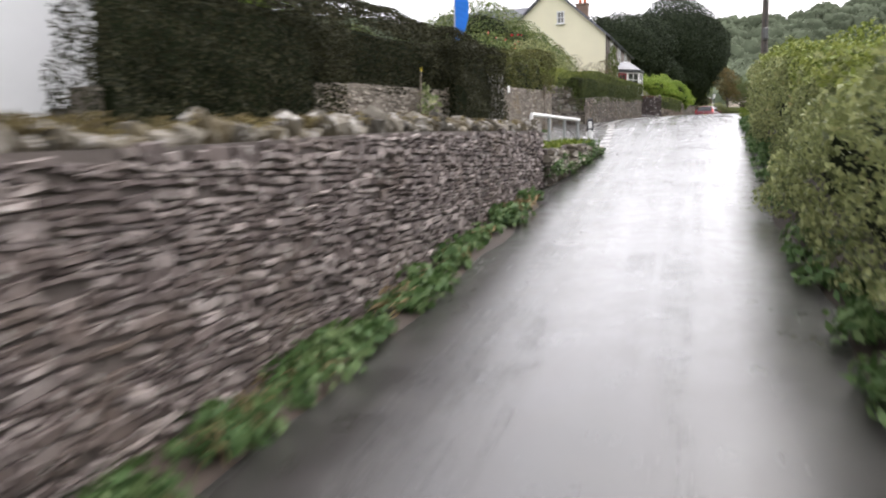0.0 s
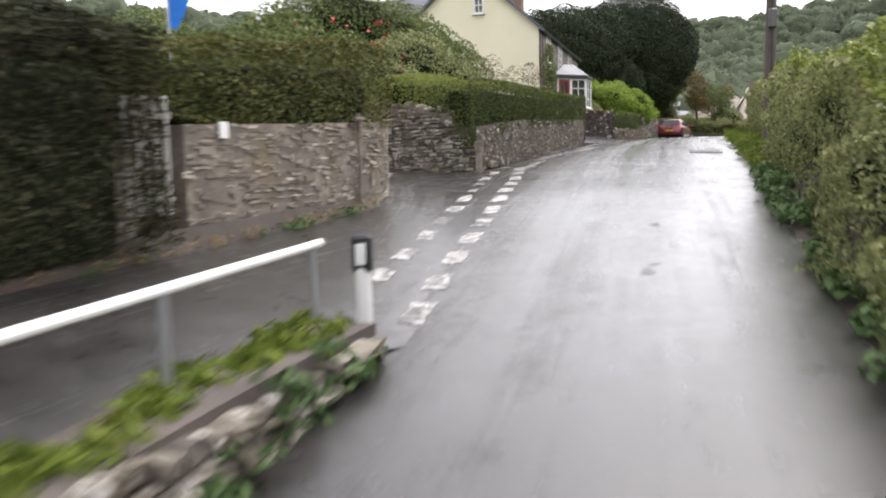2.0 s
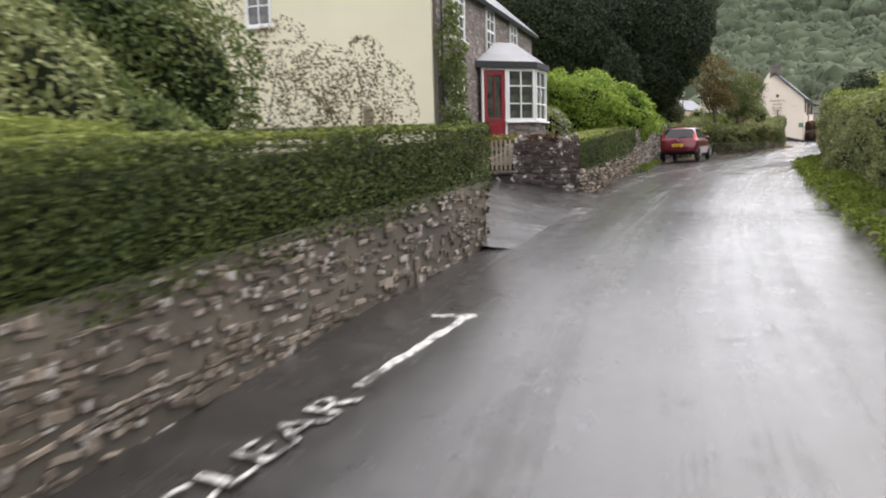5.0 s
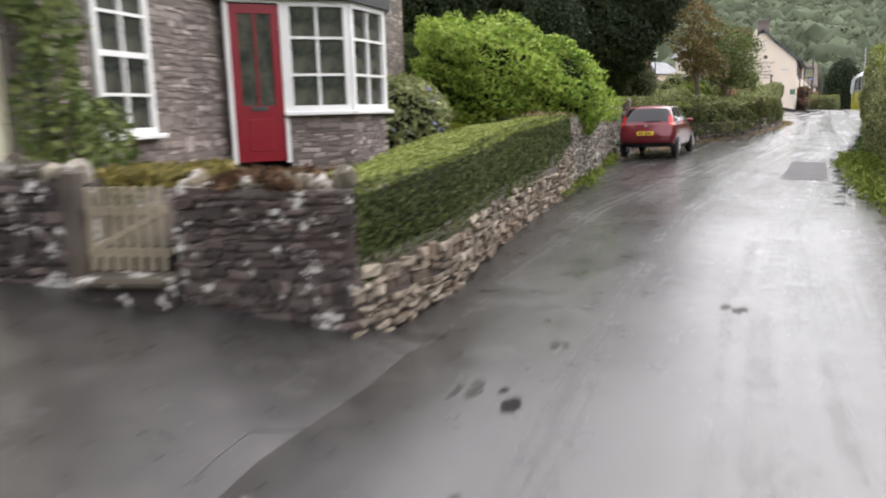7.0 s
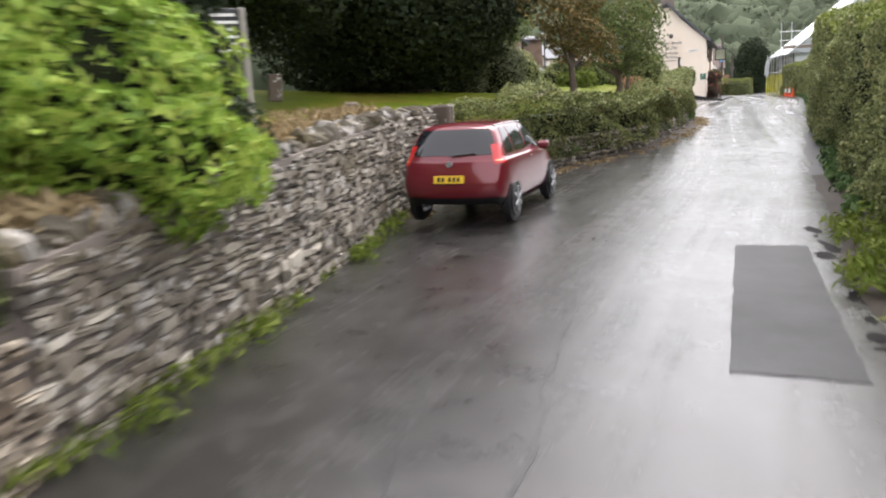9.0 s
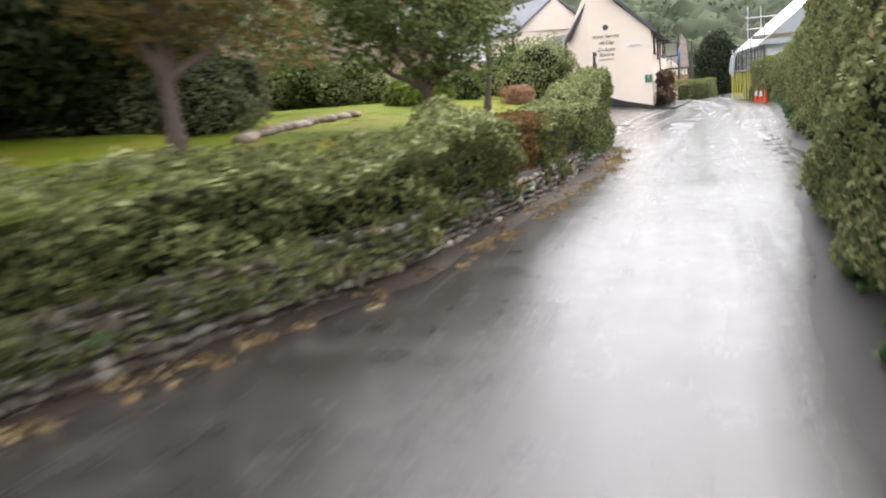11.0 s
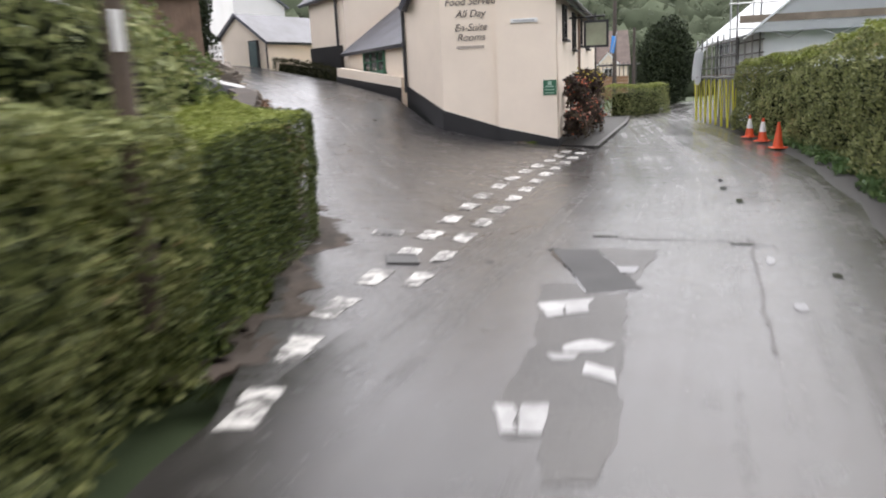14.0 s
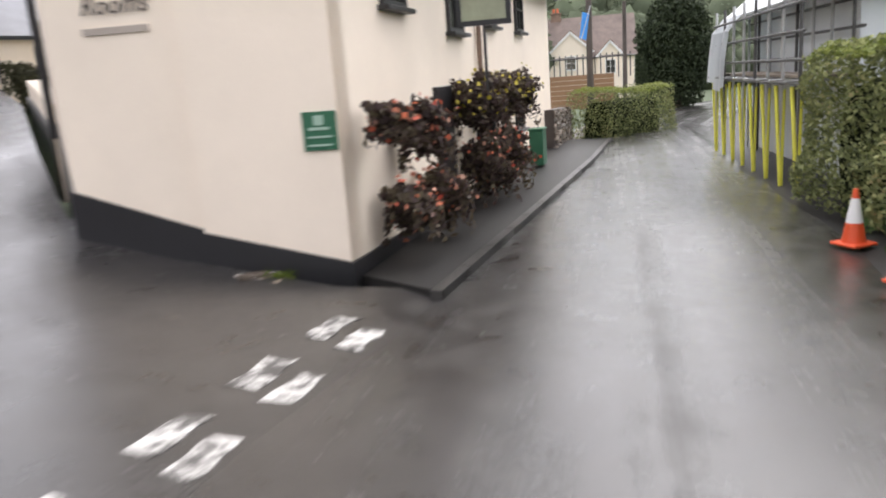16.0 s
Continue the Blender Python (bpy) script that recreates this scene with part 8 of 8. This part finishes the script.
for i, (x, y, z, w, d, h, tn, lab) in enumerate(((41, 131, 12.5, 9, 6, 3.0, 20, "white cottage up the hill"), (49.5, 133, 12.5, 8, 6, 3.2, 10, "long white cottage up the hill"), (27, 118, 12.0, 7, 6, 3.4, 35, "white cottage behind the trees"))):
    c = thing("cottage", lab + " with chimneys", "house", pose(x, y, z, 0, 0, tn))
    part("wall", gable_block(6.0, w, h, h + 2.2), WHITEWALL, c)
    gable_roof(c, 6.0, w, h, h + 2.2, 0.3)
    chimney(c, -3.0, 0.6, h + 1.9)
    chimney(c, -3.0, w - 0.6, h + 1.9)
    for y_ in (1.5, w / 2, w - 1.5):
        window(c, (0.04, y_, 1.2), 90, 0.9, 1.1, 2, 2)

stone_wall("stone_wall", "low earth-stained stone bank beside the side road", [(43.1, 91.6, 8.2, 9.4), (43.6, 95.0, 8.4, 9.8), (43.95, 97.5, 8.6, 10.12), (44.0, 101.3, 9.0, 10.25)], 0.5, STONE_D, (0.08, 0.16), (0.12, 0.4), 0.03, core=EARTH, skip=0.2)
stone_wall("stone_wall", "pale rubble retaining wall behind the parking bay", [(40.2, 105.6, 9.6, 11.5), (43.2, 105.1, 9.7, 11.3), (44.1, 104.7, 9.8, 10.75), (44.0, 107.5, 10.1, 11.2), (43.4, 111.0, 10.7, 11.6)], 0.45, STONE_P, (0.05, 0.12), (0.14, 0.5), 0.025, core=LIME)
loft("parking_bay", [((44.5, 100.6, 9.06), (44.35, 105.2, 9.92)), ((43.2, 101.2, 9.3), (43.3, 105.0, 9.85)), ((38.5, 101.2, 9.6), (38.5, 105.0, 9.8))], ASPHALT, "wet tarmac parking bay off the side road", "driveway")
loft("bank", [((44.3, 91.0, 8.28), (43.1, 91.4, 8.6)), ((44.55, 95.0, 8.5), (43.55, 95.2, 9.1)), ((44.75, 98.5, 8.78), (43.9, 98.8, 9.4)), ((44.7, 101.0, 9.08), (44.0, 101.2, 9.5))], EARTH, "earth bank below the side road wall", "verge", rough=0.12)
for x, y, z, q, m, lab in ((41.9, 94.6, 9.2, 0.6, LEAF_TREE, "low weedy shrub above the side road bank"), (42.6, 97.4, 9.5, 0.55, LEAF_HEDGE, "low green shrub above the side road bank"), (42.3, 99.6, 9.8, 0.5, LEAF_TREE, "low leafy shrub above the side road bank")):
    bush("shrub", lab, (x, y, z - 0.2), [(0, 0, q, q * 1.0, q * 1.2, q * 0.9), (q * 0.6, 0.2, q * 0.8, q * 0.7, q * 0.8, q * 0.7), (-q * 0.6, -0.1, q * 0.9, q * 0.8, q * 0.8, q * 0.7)], m, 0.1, 240, lump=0.16)
bush("conifer", "dark bushy evergreen beside the timber shed", (43.0, 112.4, 10.8), [(0, 0, 1.2, 0.9, 0.9, 1.3), (0.1, 0, 2.6, 0.8, 0.8, 1.3), (-0.3, 0.2, 3.8, 0.6, 0.6, 1.2)], LEAF_DARK, 0.14, 200, "tree", trunk=(0.12, 0.8))
shed = thing("timber_shed", "weathered vertical-boarded timber shed above the retaining wall", "shed")
SHEDWOOD = plain("brown_shed_boards", (0.2, 0.14, 0.1), 0.8, 0.3, 7, bumpy=0.5)
part("body", prism([(43.2, 107.0), (39.4, 107.0), (39.4, 110.0), (43.2, 110.0)], 10.6, 13.4), SHEDWOOD, shed)
for k in range(27):
    part("board", boxed((0.125, 0.03, 2.3), (39.5 + k * 0.14, 106.98, 12.3), (0, 0, 0), 0.006), SHEDWOOD, shed)
part("roof", slab((43.5, 106.7, 13.35), (39.1, 106.7, 13.35), (39.1, 110.3, 13.9), (43.5, 110.3, 13.9), 0.08), SLATE, shed)
tub = thing("plant_tub", "terracotta tub of red flowers by the shed", "planter")
part("tub", rod(bmesh.new(), (41.6, 106.3, 11.3), (41.6, 106.3, 11.65), 0.2, 0.26, 16), BRICK, tub)
part("flowers", rod(bmesh.new(), (41.6, 106.3, 11.65), (41.6, 106.3, 11.72), 0.24, 0.15, 10), FLOWERRED, tub)
picket_gate("picket_fence", "short white picket fence panel beside the shed", (43.35, 107.2), (43.85, 107.2), 11.15, 11.75, 4, WHITE, False)
pst = thing("timber_post", "stout dark timber post with a small white plate", "post")
part("post", rod(bmesh.new(), (41.97, 85.05, 8.6), (41.97, 85.05, 10.7), 0.075, 0.065, 12), BARK, pst)
part("plate", boxed((0.06, 0.012, 0.24), (41.985, 84.97, 10.46), (0, 0, 10), 0.004), WHITE, pst, "small white plate")


# ---- the inn's fittings ----
GD = math.degrees(math.atan2(-IG[1], -IG[0]))
INK = plain("dark_brown_lettering", (0.09, 0.075, 0.065), 0.7, 0.1)
GP = lambda u, v: (*inn_at(u, v),)
for text, z, sz in (("Food Served", 12.16, 0.3), ("All Day", 11.84, 0.3), ("En-Suite", 11.48, 0.3), ("Rooms", 11.22, 0.3)):
    lettering(text, (*GP(2.32, 0.075), z), sz * 0.9, GD, INK, "lettering", inn, True, slant=0.3)
part("writing_bar", boxed((0.75, 0.02, 0.07), (*GP(2.34, 0.09), 11.05), (0, 0, GD)), plain("faded_lettering", (0.4, 0.35, 0.3), 0.7), inn, "unreadable line of writing")
part("emblem", rod(bmesh.new(), (*GP(2.32, 0.11), 12.7), (*GP(2.32, 0.08), 12.7), 0.15, 0.15, 16), INK, inn, "small dark tree emblem")
sp = part("wall_sign", boxed((0.72, 0.04, 0.11), (*GP(0.85, -0.02), 11.66), (0, 0, GD), 0.006), WHITE, inn, "white street name plate")
part("writing_bar", boxed((0.56, 0.012, 0.045), (*GP(0.85, -0.045), 11.66), (0, 0, GD)), STEEL, sp)
gs = part("wall_sign", boxed((0.36, 0.03, 0.4), (*GP(0.19, -0.02), 9.87), (0, 0, GD), 0.006), GREENPAINT, inn, "green notice plate")
for i, (w, h) in enumerate(((0.1, 0.1), (0.22, 0.03), (0.26, 0.02), (0.26, 0.02))):
    part("writing_bar", boxed((w, 0.01, h), (*GP(0.19, -0.04), 9.98 - i * 0.085), (0, 0, GD)), plain("pale_green_writing", (0.35, 0.5, 0.4), 0.6) if i == 0 else bpy.data.materials["pale_green_writing"], gs)
hs_ = thing("inn_sign", "framed pictorial inn sign hanging from a thin iron bracket", "sign")
SX, SY = 54.55, 101.15
part("post", rod(bmesh.new(), (SX, SY, 10.1), (SX, SY, 12.0), 0.022), BLACK, hs_)
bx, by = inn_at(0.0, 3.4)
part("bracket", rod(bmesh.new(), (bx, by, 11.9), (SX + (SX - bx) * 0.35, SY + (SY - by) * 0.35, 11.9), 0.03), BLACK, hs_)
part("stay", rod(bmesh.new(), (bx, by, 12.3), (SX, SY, 11.92), 0.015), BLACK, hs_)
for d_ in (-0.25, 0.25):
    part("hanger", rod(bmesh.new(), (SX - d_ * IG[0], SY - d_ * IG[1], 11.75), (SX - d_ * IG[0], SY - d_ * IG[1], 11.9), 0.012), BLACK, hs_)
bm = bmesh.new()
for x, z, w, h in ((0, 0.37, 0.74, 0.07), (0, -0.37, 0.74, 0.07), (-0.34, 0, 0.07, 0.8), (0.34, 0, 0.07, 0.8)):
    box(bm, (w, 0.06, h), (x, 0, z))
fr = part("frame", bm, BLACK, hs_)
fr.matrix_world = pose(SX - 0.02, SY - 0.06, 11.38, 0, 0, GD)
pc = part("picture", boxed((0.64, 0.03, 0.7), (0, 0, 0)), plain("painted_landscape", (0.3, 0.32, 0.22), 0.5, 0.4, 3), hs_, "painted landscape panel")
pc.matrix_world = fr.matrix_world


DARKFOLIAGE = leafy("dark_mixed_foliage", (0.022, 0.017, 0.014), (0.07, 0.046, 0.044), (0.12, 0.1, 0.06), 0.6, (0.18, 0.085, 0.085))


def flower_basket(label, x, y, z, r, tops, tall=1.0):
    """A basket of trailing plants: a ragged mass with strands hanging below it and blooms over its upper half."""
    ob = thing("flower_basket", label, "flowers")
    k = 3400
    P = RNG.normal(0, 1, (k, 3))
    P /= np.linalg.norm(P, axis=1)[:, None]
    ragged = 0.85 + lumps(P * 1.0 + x, 3.1, 0.34, z)
    Q = P * (RNG.uniform(0.35, 1.0, k) * ragged)[:, None] * (r, r, r * tall) + (x, y, z)
    S, D = [], []
    for _ in range(16):
        a, reach = RNG.uniform(0, 6.28), RNG.uniform(0.5, 1.5) * r
        m = 16
        u = np.linspace(0, 1, m)
        S.append(np.stack([x + math.cos(a) * r * (0.75 + 0.25 * u), y + math.sin(a) * r * (0.75 + 0.25 * u), z - u * reach * tall], 1) + RNG.normal(0, 0.025, (m, 3)))
        D.append(np.tile((math.cos(a), math.sin(a), 0.2), (m, 1)))
    leaves("foliage", np.concatenate([Q] + S), np.concatenate([P] + D), 0.095, DARKFOLIAGE, ob, "stuff")
    k = 62
    D = RNG.normal(0, 1, (k, 3))
    D[:, 2] = D[:, 2] * 0.8 + 0.4
    D /= np.linalg.norm(D, axis=1)[:, None]
    ragged = 0.95 + lumps(D + x, 3.1, 0.34, z)
    leaves("blossom", np.array((x, y, z)) + D * ragged[:, None] * (r, r, r * tall), D, 0.07, tops, ob, "stuff", slim=0.9)
    bm = bmesh.new()
    bmesh.ops.create_uvsphere(bm, u_segments=12, v_segments=6, radius=r * 0.4, matrix=Matrix.Translation((x, y, z - r * 0.2 * tall)))
    part("basket", bm, BLACK, ob)
PINK = leafy("mixed_blossom", (0.4, 0.06, 0.05), (0.6, 0.16, 0.08), (0.65, 0.4, 0.3), 0.6)
GOLD = leafy("yellow_blossom", (0.3, 0.25, 0.02), (0.5, 0.42, 0.05), (0.6, 0.5, 0.1), 0.6)
for v, z, r, m, tl, lab in ((0.35, 9.95, 0.27, PINK, 0.65, "hanging basket of trailing orange flowers"), (1.5, 9.75, 0.33, PINK, 0.85, "hanging basket of dark red trailing flowers"), (0.8, 8.95, 0.32, PINK, 0.85, "planter of dark foliage and orange flowers"), (2.1, 8.85, 0.36, PINK, 0.85, "planter of dark red foliage"), (4.2, 9.95, 0.45, GOLD, 0.9, "hanging basket of yellow flowers"), (5.6, 10.0, 0.42, GOLD, 0.9, "hanging basket of yellow flowers"), (7.2, 10.0, 0.4, GOLD, 0.9, "hanging basket of yellow flowers"), (4.6, 8.95, 0.5, PINK, 1.0, "planter of dark red shrubs and flowers"), (6.2, 9.0, 0.45, PINK, 1.1, "planter of dark foliage by the inn wall")):
    flower_basket(lab, *inn_at(-0.42, v), z - 0.03, r * 1.06, m, tl * 1.15)
cab = thing("utility_cabinet", "green street cabinet beside the inn", "cabinet")
part("body", boxed((0.45, 0.3, 0.75), (57.6, 106.3, 8.7), (0, 0, 55), 0.02), GREENPAINT, cab)
part("lid", boxed((0.49, 0.34, 0.05), (57.6, 106.3, 9.1), (0, 0, 55), 0.01), GREENPAINT, cab)
rub = thing("stone_pile", "mossy stone slabs against the inn wall", "stones")
for i in range(5):
    part("slab", boxed((0.35, 0.22, 0.07), (*inn_at(0.75 + i * 0.12, -0.25 + (i % 2) * 0.08), 8.33 + 0.04 * (i % 3)), (random.uniform(-8, 8), 5, random.uniform(0, 90)), 0.02), STONE_C, rub)
tufts("weeds", "moss and grass at the foot of the inn wall", [(*inn_at(0.5 + u * 1.0, -0.2), 8.35, 0.1) for u in RNG.random(12)], GRASSBLADE, 0.08, 40)
# low wall, fence and planting beyond the inn
stone_wall("stone_wall", "grey stone wall beside the footway", [(59.6, 109.6, 8.1, 9.3), (61.6, 112.6, 8.1, 9.2)], 0.4, STONE_C, (0.1, 0.18), (0.2, 0.4), 0.03)
tf = thing("timber_fence", "brown timber fence beyond the inn", "fence")
for i in range(7):
    part("board", boxed((2.6, 0.03, 0.16), (63.55, 115.9, 9.0 + i * 0.17), (0, 0, -28), 0.005), plain("brown_fence", (0.3, 0.18, 0.1), 0.7) if i == 0 else bpy.data.materials["brown_fence"], tf)
ir = thing("iron_railing", "dark iron railing before the twin-gabled house", "railing")
for i in range(16):
    part("baluster", rod(bmesh.new(), (64.6 + i * 0.22, 121.0 - i * 0.1, 9.9), (64.6 + i * 0.22, 121.0 - i * 0.1, 10.9), 0.025, n=6), BLACK, ir)
part("rail", rod(bmesh.new(), (64.5, 121.05, 10.75), (68.1, 119.4, 10.75), 0.03, n=6), BLACK, ir)


# ---- traffic cones ----
def cone(label, x, y, dirty=False):
    ob = thing("traffic_cone", label, "traffic cone", pose(x, y, lane_z(x, y) + 0.0, 0, 0, random.uniform(0, 90)) @ Matrix.Scale(0.82, 4), "traffic cones beside the hedge")
    ORANGE = bpy.data.materials.get("orange_plastic") or plain("orange_plastic", (0.75, 0.1, 0.03), 0.45, 0.15, 5)
    part("base", boxed((0.4, 0.4, 0.04), (0, 0, 0.02), (0, 0, 0), 0.01), ORANGE, ob)
    part("body", rod(bmesh.new(), (0, 0, 0.04), (0, 0, 0.3), 0.15, 0.105, 20), ORANGE, ob)
    part("sleeve", rod(bmesh.new(), (0, 0, 0.3), (0, 0, 0.62), 0.107, 0.05, 20), ORANGE if dirty else WHITE, ob, "white reflective sleeve")
    part("tip", rod(bmesh.new(), (0, 0, 0.62), (0, 0, 0.74), 0.05, 0.03, 20), ORANGE, ob)
cone("orange and white traffic cone beside the hedge", 57.2, 97.35)
cone("orange and white traffic cone on the verge", 56.5, 96.05)
cone("dirty orange traffic cone under the hedge", 55.45, 94.35, True)


# ---- stones of walls and house fronts ----
f0, f1 = house.matrix_world @ Vector((0.1, 0.1, 0)), house.matrix_world @ Vector((0.1, 10.9, 0))
lay_stones(house, Line([(f0.x, f0.y, 7.6, 12.5), (f1.x, f1.y, 8.0, 12.5)]), 1, 0.3, STONE_H, (0.04, 0.1), (0.08, 0.26), 0.007, "", 0, (0.4, 3.2), False, 0.003)
for a, b in zip(porch_plan[1:4], porch_plan[2:5]):
    lay_stones(house, Line([(*a, 7.75, 9.0), (*b, 7.75, 9.0)]), 1, 0.3, STONE_H, (0.04, 0.1), (0.08, 0.24), 0.007, "", 0, None, False, 0.003, 0.0, 60)
for job in STONE_JOBS:
    lay_stones(*job)
